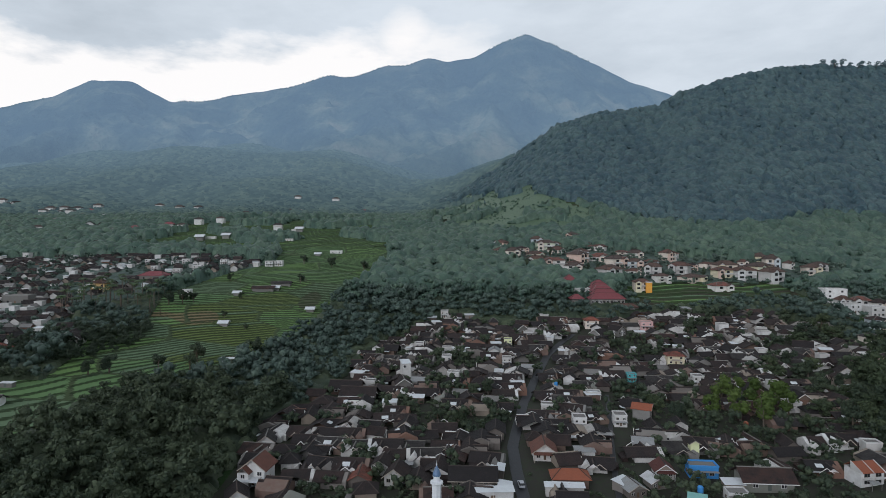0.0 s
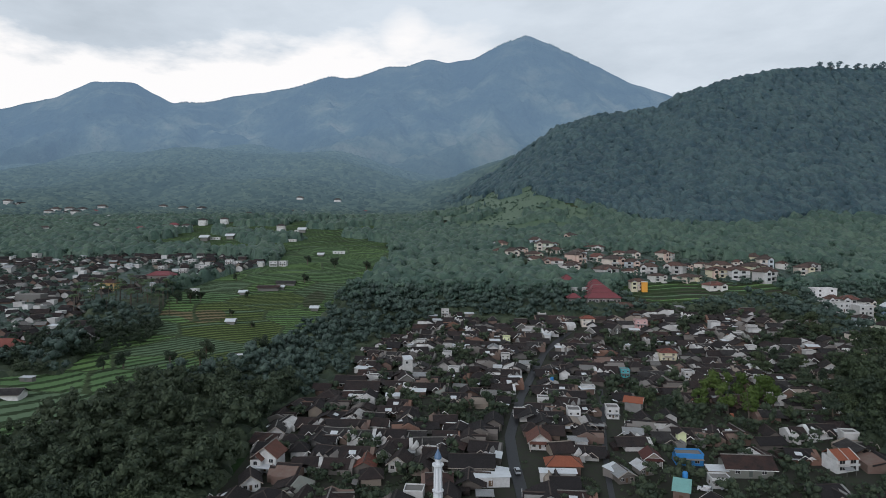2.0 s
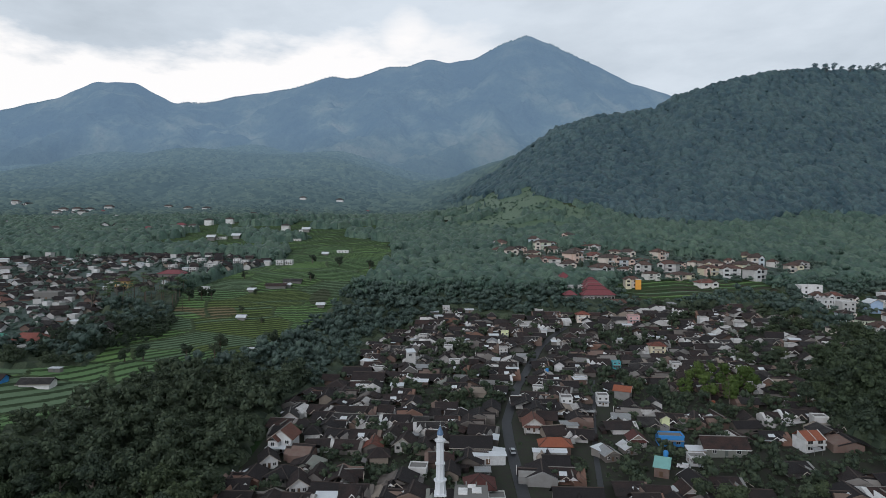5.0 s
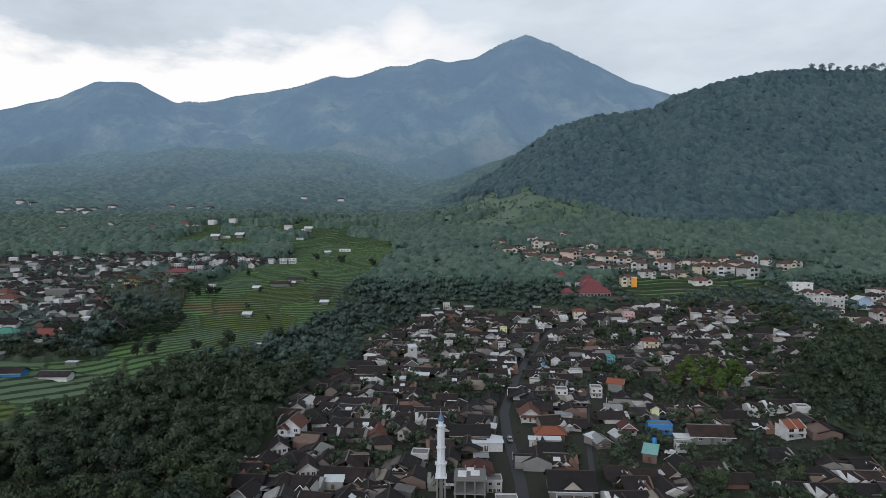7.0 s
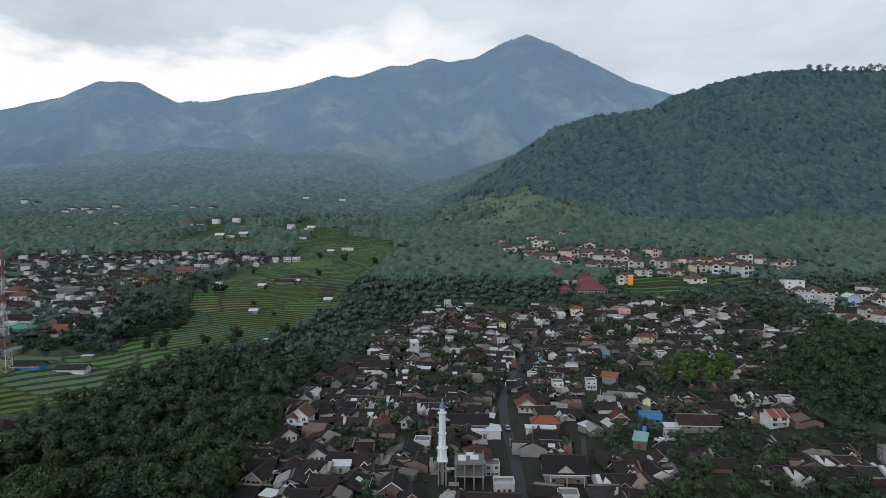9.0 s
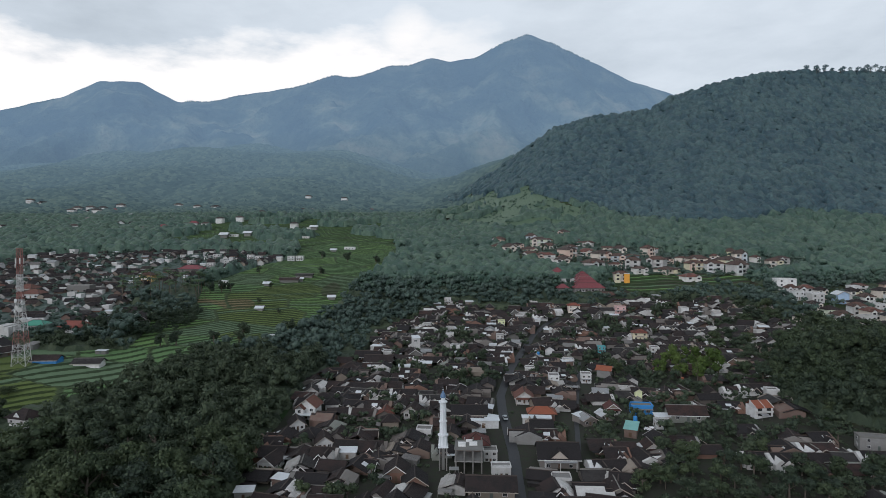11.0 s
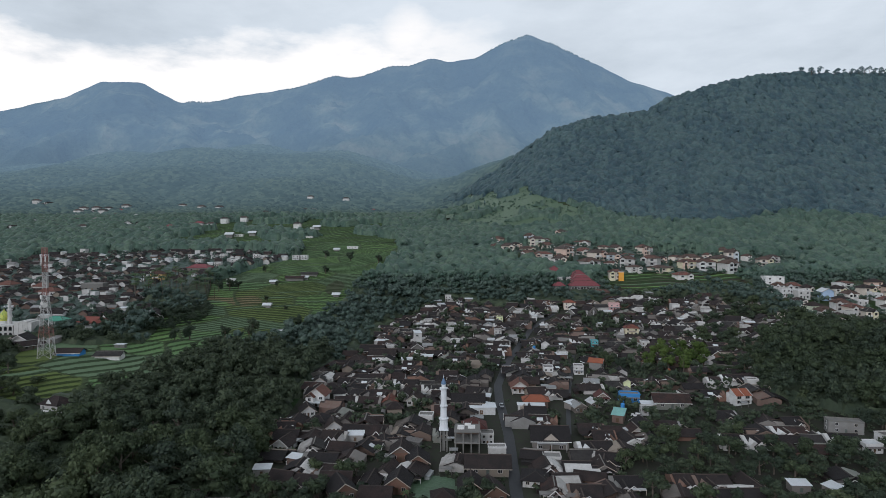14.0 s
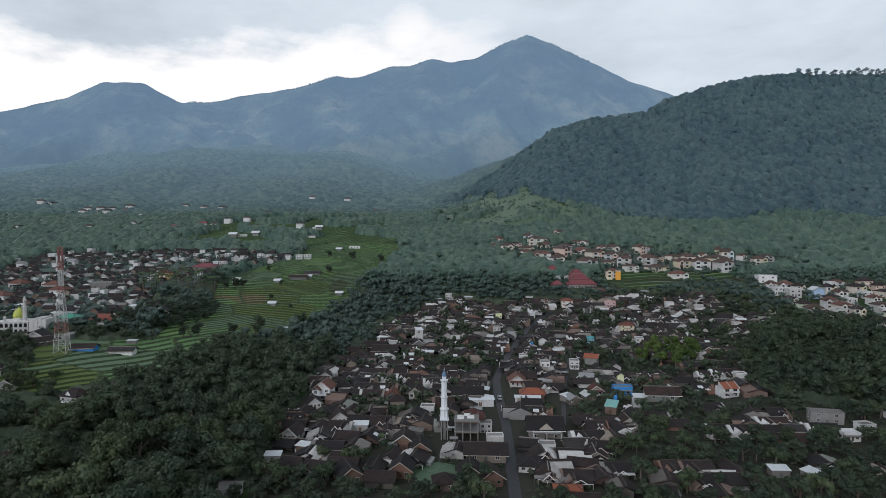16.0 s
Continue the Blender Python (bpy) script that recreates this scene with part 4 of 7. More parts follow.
def walls(w, d, h, foot=2.5):
    """A wall ring with real thickness, on a footing that goes into the slope."""
    t = 0.2
    s = Shape()
    o = [(-w / 2, -d / 2), (w / 2, -d / 2), (w / 2, d / 2), (-w / 2, d / 2)]
    i = [(-w / 2 + t, -d / 2 + t), (w / 2 - t, -d / 2 + t), (w / 2 - t, d / 2 - t), (-w / 2 + t, d / 2 - t)]
    s.v = [(*p, z) for z in (-foot, h) for p in o] + [(*p, z) for z in (-foot, h) for p in i]
    for k in range(4):
        j = (k + 1) % 4
        s.f += [(k, j, 4 + j, 4 + k), (8 + j, 8 + k, 12 + k, 12 + j), (4 + k, 4 + j, 12 + j, 12 + k), (j, k, 8 + k, 8 + j)]
    s.m = [0] * 16
    return s


def far_body(w, d, h, rise, along):
    """The closed body of a house seen from afar, gables and walls in one."""
    prof = [(-1, -2.5), (1, -2.5), (1, h - 0.2), (0, h + rise - 0.22), (-1, h - 0.2)]
    s = Shape()
    if along == "y":
        return s.solid([(a * w / 2, d / 2, b) for a, b in prof], [(a * w / 2, -d / 2, b) for a, b in prof])
    return s.solid([(-w / 2, a * d / 2, b) for a, b in prof], [(w / 2, a * d / 2, b) for a, b in prof])


def gable_house(w, d, h, rise, label, roof=None, wall=None, porch=True, along="y", name="village_house", windows=True):
    roof, wall = roof or M_ROOF, wall or M_WALL
    root = tagged(new(name), label, "house", "village houses")
    part("roof", gable_roof(w, d, h, rise, along=along), roof, root)
    part("wall", far_body(w, d, h, rise, along) if DETAIL == 0 else walls(w, d, h), wall, root)
    if DETAIL == 0:
        pass
    elif along == "y":
        for y in (-d / 2 + 0.12, d / 2 - 0.12):
            part("gable", gable_end(w, h, rise, y), wall, root)
        if DETAIL:
            part("barge_board", fascia(w, h, rise, -d / 2 - 1.07), M_TRIM, root)
    else:
        for x in (-w / 2 + 0.12, w / 2 - 0.12):
            t = 0.12
            g = Shape().solid([(x - t, -d / 2, h), (x + t, -d / 2, h), (x + t, d / 2, h), (x - t, d / 2, h)],
                    [(x - t, -0.02, h + rise * 0.97), (x + t, -0.02, h + rise * 0.97), (x + t, 0.02, h + rise * 0.97), (x - t, 0.02, h + rise * 0.97)])
            part("gable", g, wall, root)
    if DETAIL and along == "x":
        e = h - 1.0 * rise / (d / 2)
        part("eave_board", Shape().box(-w / 2 - 1.0, -d / 2 - 1.1, e - 0.2, w / 2 + 1.0, -d / 2 - 1.02, e + 0.02), M_TRIM, root)
    if windows:
        for x in (-w * 0.29, w * 0.29):
            window(root, x, -d / 2, 0.9)
        door(root, 0, -d / 2)
        if DETAIL == 2:
            window(root, w / 2, 0.0, 0.9, face="x+")
    if porch and DETAIL:
        p = Shape().slab((-w / 2 - 0.2, -d / 2 - 2.2, h - 0.75), (w / 2 + 0.2, -d / 2 - 2.2, h - 0.75), (w / 2 + 0.2, -d / 2 - 0.02, h - 0.25), (-w / 2 - 0.2, -d / 2 - 0.02, h - 0.25), 0.12)
        part("porch_roof", p, roof, root)
        for x in (-w / 2 + 0.2, w / 2 - 0.2):
            part("post", Shape().box(x - 0.11, -d / 2 - 2.0, -2.0, x + 0.11, -d / 2 - 1.78, h - 0.8), M_TRIM, root)
    return root


def annex(root, w, d, h, side, roof, wall):
    """A low lean-to along one side of a house."""
    x0, x1 = (w / 2 + 0.02, w / 2 + 2.6) if side > 0 else (-w / 2 - 2.6, -w / 2 - 0.02)
    y0, y1 = -d * 0.1, d / 2 - 0.3
    part("annex_wall", Shape().box(x0, y0, -2.2, x1, y1, h - 0.9), wall, root)
    a, b = (h - 0.25, h - 0.85) if side > 0 else (h - 0.85, h - 0.25)
    part("annex_roof", Shape().slab((x0 - 0.3 * (side < 0), y0 - 0.4, a), (x1 + 0.3 * (side > 0), y0 - 0.4, b), (x1 + 0.3 * (side > 0), y1 + 0.3, b), (x0 - 0.3 * (side < 0), y1 + 0.3, a), 0.09), roof, root)
    return root


def hip_house(w, d, h, rise, label, roof=None, wall=None, name="village_house", ridge=None, storeys=1):
    roof, wall = roof or M_ROOF, wall or M_WALL
    root = tagged(new(name), label, "house", "village houses")
    part("wall", walls(w, d, h), wall, root)
    part("roof", hip_roof(w, d, h, rise, ridge=ridge), roof, root)
    for k in range(storeys):
        z = 0.9 + 3.0 * k
        for x in (-w * 0.3, w * 0.3):
            window(root, x, -d / 2, z)
        if DETAIL == 2:
            window(root, -w / 2, 0, z, face="x-")
            window(root, w / 2, 0, z, face="x+")
    door(root, 0, -d / 2)
    if storeys > 1:
        part("balcony", Shape().box(-w * 0.28, -d / 2 - 1.3, 2.8, w * 0.28, -d / 2 - 0.01, 2.95).box(-w * 0.28, -d / 2 - 1.3, 2.95, w * 0.28, -d / 2 - 1.2, 3.8), M_TRIM, root)
    return root


def cross_house(w, d, h, rise, label, roof=None, wall=None):
    """A gable house with a smaller gabled porch in front."""
    roof, wall = roof or M_ROOF, wall or M_WALL
    root = gable_house(w, d, h, rise, label, roof, wall, porch=False, name="cross_gable_house")
    if DETAIL == 0:
        return root
    pw, pd = w * 0.5, 2.6
    pr = Shape()
    g = gable_roof(pw, pd, h - 0.5, rise * 0.55, 0.45)
    pr.v, pr.f, pr.m = [(x + w * 0.16, y - d / 2 - pd / 2 + 0.3, z) for x, y, z in g.v], g.f, g.m
    part("porch_roof", pr, roof, root)
    ge = gable_end(pw, h - 0.5, rise * 0.55, -d / 2 - pd + 0.4)
    ge.v = [(x + w * 0.16, y, z) for x, y, z in ge.v]
    part("porch_gable", ge, M_WHITE, root)
    for x in (-pw / 2 + 0.15, pw / 2 - 0.15):
        part("post", Shape().box(x + w * 0.16 - 0.13, -d / 2 - pd + 0.3, -2.0, x + w * 0.16 + 0.13, -d / 2 - pd + 0.56, h - 0.5), M_WHITE, root)
    return root


def flat_house(w, d, h, label, wall=None, storeys=2, name="flat_roof_house", awning=True):
    wall = wall or M_WHITE
    root = tagged(new(name), label, "house", "village houses")
    part("wall", walls(w, d, h), wall, root)
    t = 0.18
    par = Shape()
    for b in ((-w / 2 - 0.15, -d / 2 - 0.15, w / 2 + 0.15, -d / 2 + t), (-w / 2 - 0.15, d / 2 - t, w / 2 + 0.15, d / 2 + 0.15), (-w / 2 - 0.15, -d / 2 + t, -w / 2 + t, d / 2 - t), (w / 2 - t, -d / 2 + t, w / 2 + 0.15, d / 2 - t)):
        par.box(b[0], b[1], h + 0.002, b[2], b[3], h + 0.7)
    part("parapet", par, wall, root)
    part("roof", Shape().box(-w / 2 + t, -d / 2 + t, h - 0.04, w / 2 - t, d / 2 - t, h + 0.12), M_ZINC if awning else M_GREY, root)
    for k in range(storeys):
        z = 0.9 + 3.0 * k
        for x in (-w * 0.27, w * 0.27):
            window(root, x, -d / 2, z)
        if DETAIL == 2:
            window(root, w / 2, 0, z, face="x+")
            window(root, -w / 2, 0, z, face="x-")
    door(root, 0, -d / 2)
    if awning and DETAIL:
        part("awning", Shape().slab((-w / 2 - 0.3, -d / 2 - 1.8, 2.5), (w / 2 + 0.3, -d / 2 - 1.8, 2.5), (w / 2 + 0.3, -d / 2 - 0.02, 2.9), (-w / 2 - 0.3, -d / 2 - 0.02, 2.9), 0.08), M_ZINC, root)
    return root


def shed(w, d, h, rise, label, roof=None, wall=None, name="tin_roof_shed"):
    root = tagged(new(name), label, "shed", "sheds and lean-tos")
    part("wall", walls(w, d, h), wall or M_GREY, root)
    o = 0.5
    part("roof", Shape().slab((-w / 2 - o, -d / 2 - o, h + 0.05), (w / 2 + o, -d / 2 - o, h + 0.05), (w / 2 + o, d / 2 + o, h + rise), (-w / 2 - o, d / 2 + o, h + rise), 0.07), roof or M_ZINC, root)
    for x in (-w / 2 + 0.1, w / 2 - 0.1):
        f = Shape().solid([(x - 0.1, -d / 2, h), (x + 0.1, -d / 2, h), (x + 0.1, d / 2, h), (x - 0.1, d / 2, h)],
                          [(x - 0.1, -d / 2, h + 0.01), (x + 0.1, -d / 2, h + 0.01), (x + 0.1, d / 2, h + rise * d / (d + 1)), (x - 0.1, d / 2, h + rise * d / (d + 1))])
        if DETAIL:
            part("side_wall", f, wall or M_GREY, root)
    door(root, 0, -d / 2, 1.4, 2.0)
    return root


def kampung_house(seed, near, label, wall=None, name="village_house"):
    """A low village house: a broad main roof, a gabled front wing with pale boards, a porch and a side lean-to."""
    q = random.Random(seed)
    root = tagged(new(name), label, "house", "village houses")
    w, d, h, rise = q.uniform(8.2, 10.4), q.uniform(7.6, 9.4), q.uniform(2.3, 2.7), q.uniform(2.0, 2.7)
    style = q.choice(("x", "x", "x", "y"))
    roof = gable_roof(w, d, h, rise, 0.75, along=style)
    body = far_body(w, d, h, rise, style)
    side = q.choice((-1, 1))
    ww, out, wr = w * q.uniform(0.36, 0.5), q.uniform(1.6, 2.8), rise * q.uniform(0.62, 0.85)
    wx, back = side * w * q.uniform(0.18, 0.27), 1.2
    deep = out + d / 2 - back
    wing = gable_roof(ww, deep, h - 0.1, wr, 0.5)
    roof.add(wing, wx, -(d / 2 + out + back) / 2)
    body.add(far_body(ww, deep, h - 0.1, wr, "y"), wx, -(d / 2 + out + back) / 2)
    px0, px1 = (-w / 2, wx - ww / 2 - 0.3) if side > 0 else (wx + ww / 2 + 0.3, w / 2)
    py = -d / 2 - q.uniform(1.6, 2.4)
    lo = h - 0.85
    porch = Shape().slab((px0, py, lo), (px1, py, lo), (px1, -d / 2 - 0.02, h - 0.3), (px0, -d / 2 - 0.02, h - 0.3), 0.1)
    part("roof", roof, M_ROOF, root)
    part("wall", body, wall or M_WALL, root)
    front = -d / 2 - out
    part("barge_board", fascia(ww, h - 0.1, wr, front - 0.56, 0.5), M_TRIM, root)
    gable = gable_end(ww * 0.96, h - 0.05, wr * 0.9, front - 0.06, 0.08)
    gable.v = [(x + wx, y, z) for x, y, z in gable.v]
    root.children[-1].location.x = wx
    part("front_gable", gable, q.choice((M_TRIM, M_WHITE, M_WALL, M_BRICK)), root)
    part("porch_roof", porch, q.choice((M_ROOF, M_ROOF, M_ZINC, M_SHEET)), root)
    if seed % 3 == 0 and style == "x":
        c, k = q.uniform(-0.25, 0.25) * w, rise / (d / 2)
        part("roof_sheet", Shape().slab((c, -d * 0.42, h + rise - k * d * 0.42 + 0.12), (c + 2.6, -d * 0.42, h + rise - k * d * 0.42 + 0.12), (c + 2.6, -d * 0.22, h + rise - k * d * 0.22 + 0.12), (c, -d * 0.22, h + rise - k * d * 0.22 + 0.12), 0.06), M_SHEET, root, "pale sheet patch on the tiles")
    if not near and seed % 2:
        return root
    if near:
        part("fascia", Shape().box(px0, py - 0.07, lo - 0.22, px1, py - 0.005, lo + 0.03), M_TRIM, root)
        for x in (px0 + 0.15, px1 - 0.15):
            part("post", Shape().box(x - 0.1, py + 0.1, -2.0, x + 0.1, py + 0.3, lo - 0.1), M_TRIM, root)
        window(root, wx, front, 0.8, ww * 0.42, 1.1)
        window(root, (px0 + px1) / 2 - 0.9, -d / 2, 0.8, 1.1, 1.1)
        door(root, (px0 + px1) / 2 + 0.9, -d / 2, 0.9, 1.9)
    sx = -side * (w / 2)
    e = h - 0.9
    x0, x1 = (sx - 2.2, sx - 0.02) if sx < 0 else (sx + 0.02, sx + 2.2)
    a, b = (e - 0.5, e) if sx < 0 else (e, e - 0.5)
    y0, y1 = -d * q.uniform(0.0, 0.3), d / 2 - 0.2
    part("lean_to", Shape().slab((x0, y0, a), (x1, y0, b), (x1, y1, b), (x0, y1, a), 0.08).box(x0 + 0.15, y0 + 0.15, -2.2, x1 - 0.15, y1 - 0.15, min(a, b) - 0.08), q.choice((M_ROOF, M_ZINC, M_ROOF)), root)
    return root


def house_types():
    return [
        (gable_house(7.5, 10.5, 3.0, 2.5, "single-storey village house under a dark clay-tile gable roof", name="gable_house"), 14),
        (gable_house(8.5, 12.0, 3.1, 3.0, "long village house with a dark tiled gable roof", porch=False, name="gable_house"), 12),
        (gable_house(11.0, 8.5, 3.0, 2.6, "broad village house with dark tiled roof and porch", along="x", name="broad_house"), 24),
        (gable_house(13.5, 8.0, 3.0, 2.4, "long low village house under a dark tiled roof", along="x", porch=False, name="long_house"), 22),
        (hip_house(9.5, 10.5, 3.1, 2.8, "village house with a dark tiled hipped roof", name="hip_roof_house"), 12),
        (hip_house(8.5, 8.5, 3.2, 3.4, "square village house with a steep dark hipped roof", name="hip_roof_house"), 9),
        (cross_house(8.5, 10.5, 3.2, 2.8, "village house with white-gabled porch and dark tiles"), 14),
        (gable_house(8.0, 9.5, 5.8, 2.6, "two-storey pale house with a dark tiled gable roof", porch=False, wall=M_WHITE, name="two_storey_house"), 3),
        (flat_house(7.5, 9.0, 6.2, "white two-storey flat-roofed house with zinc awning"), 2),
        (shed(6.5, 8.0, 2.9, 1.0, "lean-to with a pale corrugated zinc roof"), 6),
        (shed(8.5, 6.0, 3.1, 0.8, "low workshop with a white sheet-metal roof", wall=M_WHITE), 5),
        (gable_house(7.0, 9.0, 3.0, 2.0, "unpainted house with an old grey sheet roof", roof=M_ZINC, wall=M_BRICK, porch=False, name="brick_house"), 4),
        (gable_house(8.0, 10.0, 3.2, 2.8, "village house with a weathered red-tiled roof", roof=M_ROOF_RED, name="red_roof_house"), 2),
    ]


TYPES = house_types()
annex(TYPES[0][0], 7.5, 10.5, 3.0, 1, M_ZINC, M_GREY)
annex(TYPES[1][0], 8.5, 12.0, 3.1, -1, M_ROOF, M_WALL)
annex(TYPES[4][0], 9.5, 10.5, 3.1, 1, M_ZINC, M_BRICK)
annex(TYPES[6][0], 8.5, 10.5, 3.2, -1, M_ZINC, M_WALL)
DETAIL = 1
TYPES_MID = house_types()
annex(TYPES_MID[0][0], 7.5, 10.5, 3.0, -1, M_ZINC, M_GREY)
annex(TYPES_MID[1][0], 8.5, 12.0, 3.1, 1, M_ZINC, M_WALL)
annex(TYPES_MID[6][0], 8.5, 10.5, 3.2, 1, M_ROOF, M_WALL)
KAMPUNG = [kampung_house(200 + i, True, lb, wl, "brick_house" if wl is M_BRICK else "whitewashed_house" if wl is M_WHITE else "porch_house" if i > 3 else "village_house") for i, (lb, wl) in enumerate((
    ("low village house with dark tiled roof and pale front gable", None), ("dark-roofed village house with a gabled porch wing", None),
    ("whitewashed village house under broad dark tiles", M_WHITE), ("brick village house with a dark tiled roof and lean-to", M_BRICK),
    ("plastered village house with a zinc porch roof", None), ("village house with dark tiles and white barge boards", M_GREY)))]
KAMPUNG_FAR = [kampung_house(300 + i, False, lb, wl, "brick_house" if wl is M_BRICK else "whitewashed_house" if wl is M_WHITE else "porch_house" if i > 3 else "village_house") for i, (lb, wl) in enumerate((
    ("low village house with dark tiled roof and pale front gable", None), ("dark-roofed village house with a gabled porch wing", M_GREY),
    ("whitewashed village house under broad dark tiles", M_WHITE), ("brick village house with a dark tiled roof and lean-to", M_BRICK),
    ("plastered village house with a zinc porch roof", None), ("village house with dark tiles and white barge boards", None),
    ("old village house under sagging dark tiles", M_BRICK), ("village house with a pale sheet-roofed porch", None)))]
DETAIL = 0
TYPES_FAR = house_types()
DETAIL = 1


def villa(label, w, d, storeys, bay, roof, wall, bay_side=1):
    """A hillside villa: a hipped main block, a gabled front bay, a columned balcony."""
    h = 3.1 * storeys
    root = tagged(new("villa"), label, "villa", "hillside villas")
    part("wall", walls(w, d, h, 4.0), wall, root)
    part("roof", hip_roof(w, d, h, 2.4, 0.8), roof, root)
    bx = bay_side * (w / 2 - bay / 2 - 0.4)
    part("bay_wall", Shape().box(bx - bay / 2, -d / 2 - 2.2, -4.0, bx + bay / 2, -d / 2 - 0.02, h - 0.1), wall, root)
    g = gable_roof(bay, 3.6, h - 0.1, 1.5, 0.45)
    g.v = [(x + bx, y - d / 2 - 0.7, z) for x, y, z in g.v]
    part("bay_roof", g, roof, root)
    e = gable_end(bay, h - 0.1, 1.4, -d / 2 - 2.1)
    e.v = [(x + bx, y, z) for x, y, z in e.v]
    part("bay_gable", e, M_WHITE, root)
    ox = -bay_side * bay / 2
    for k in range(storeys):
        window(root, bx, -d / 2 - 2.2, 0.8 + 3.1 * k, bay * 0.5, 1.5)
        window(root, ox, -d / 2, 0.8 + 3.1 * k, 2.2, 1.5)
    if storeys > 1:
        bw = w - bay - 1.2
        part("balcony", Shape().box(ox - bw / 2, -d / 2 - 1.5, 2.9, ox + bw / 2, -d / 2 - 0.02, 3.1), M_WHITE, root)
        part("balustrade", Shape().box(ox - bw / 2, -d / 2 - 1.5, 3.1, ox + bw / 2, -d / 2 - 1.4, 3.9), M_WHITE, root)
        for x in (ox - bw / 2 + 0.2, ox + bw / 2 - 0.2):
            part("column", Shape().lathe([(0.22, -3.5), (0.2, 2.9), (0.3, 2.9)], 8, x, -d / 2 - 1.3), M_WHITE, root)
    return root


VILLA_TYPES = [
    villa("two-storey cream hillside villa with brown hipped roof", 11, 9, 2, 4.2, M_ROOF_BROWN, M_VILLA),
    villa("pale villa with columned balcony and brown roof", 9.5, 10, 2, 3.8, M_ROOF_BROWN, M_VILLA, -1),
    villa("white villa with a gabled bay and brown tiled roof", 12, 9, 2, 4.6, M_ROOF_BROWN, M_WHITE, -1),
]
PROTOTYPES = [t for t, w in TYPES + TYPES_MID + TYPES_FAR] + KAMPUNG + KAMPUNG_FAR + VILLA_TYPES + BROAD + SMALL + PALMS + [CYPRESS]
for k in PROTOTYPES:
    k.matrix_basis = PARK

taken = []


def free(x, y, r):
    return all((x - a) ** 2 + (y - b) ** 2 > (r + c) ** 2 for a, b, c in taken)


def settle(kind, x, y, turn, size=1.0, lift=0.0, r=5.5, tall=None):
    ob = copy_thing(kind, pose(x, y, h1(x, y) + 0.35 + lift, 0, 0, turn))
    ob.scale = (size, size, tall or size)
    taken.append((x, y, r))
    return ob
DETAIL = 2


def place(ob, x, y, turn=0.0, lift=0.3, r=6.0, size=1.0):
    ob.matrix_basis = pose(x, y, h1(x, y) + lift, 0, 0, turn)
    ob.scale = (size, size, size)
    taken.append((x, y, r))
    return ob


def at(kind, r, size, *spots, lift=0.0):
    """Copies of a kind at spots (x, y, turn)."""
    for x, y, turn in spots:
        settle(kind, x, y, turn, size * random.uniform(0.94, 1.06), lift, r=r)


# ---- the minaret and the unfinished mosque ----
M_ENAMEL = plain("white_minaret_paint", (0.78, 0.80, 0.82), 0.5, (0.45, 0.46, 0.46), 0.3)
M_BLUEDOME = plain("blue_dome_enamel", (0.13, 0.22, 0.36), 0.4, (0.07, 0.10, 0.16), 0.4)
mina = tagged(new("minaret"), "slender white ribbed minaret with a blue pointed dome on concrete legs", "minaret")
for sx in (-1, 1):
    for sy in (-1, 1):
        part("leg", Shape().box(sx * 1.2 - 0.22, sy * 1.2 - 0.22, -2, sx * 1.2 + 0.22, sy * 1.2 + 0.22, 8.0), M_GREY, mina)
part("stair_core", Shape().box(-0.55, -0.55, -2, 0.55, 0.55, 8.0), M_GREY, mina)
part("platform", Shape().box(-1.75, -1.75, 8.0, 1.75, 1.75, 8.35), M_ENAMEL, mina)
sh = Shape()
sh.lathe([(1.45, 8.35), (1.35, 11.6)], 8)
for i in range(8):
    a = math.pi / 4 * i
    sh.tube((1.42 * math.cos(a), 1.42 * math.sin(a), 8.35), (1.32 * math.cos(a), 1.32 * math.sin(a), 11.6), 0.16, 0.16, 5)
part("base_drum", sh, M_ENAMEL, mina)
for z0, z1, r in ((12.2, 16.2, 1.08), (16.7, 22.6, 0.98)):
    sh = Shape().lathe([(r, z0), (r * 0.95, z1)], 12)
    for i in range(8):
        a = math.pi / 4 * i
        sh.tube((r * math.cos(a), r * math.sin(a), z0), (r * 0.95 * math.cos(a), r * 0.95 * math.sin(a), z1), 0.15, 0.15, 5)
    part("shaft", sh, M_ENAMEL, mina)
for z, r in ((11.6, 1.85), (16.2, 1.45), (22.6, 1.5)):
    part("balcony", Shape().lathe([(r * 0.75, z), (r, z + 0.25), (r, z + 0.6)], 16), M_ENAMEL, mina)
lant = part("lantern", Shape().lathe([(0.75, 23.2), (0.75, 24.3), (0.95, 24.35), (0.95, 24.5)], 8), M_ENAMEL, mina)
part("dome", Shape().lathe([(0.9, 24.5), (0.95, 24.9), (0.75, 25.5), (0.4, 26.2), (0.12, 26.8)], 12), M_BLUEDOME, mina, "blue pointed dome")
part("finial", Shape().lathe([(0.06, 26.8), (0.16, 27.1), (0.05, 27.4), (0.02, 28.2)], 8), M_ENAMEL, mina)
place(mina, -1.4, 132, 0, -0.3, 4)
mina.scale = (0.95, 0.95, 0.98)

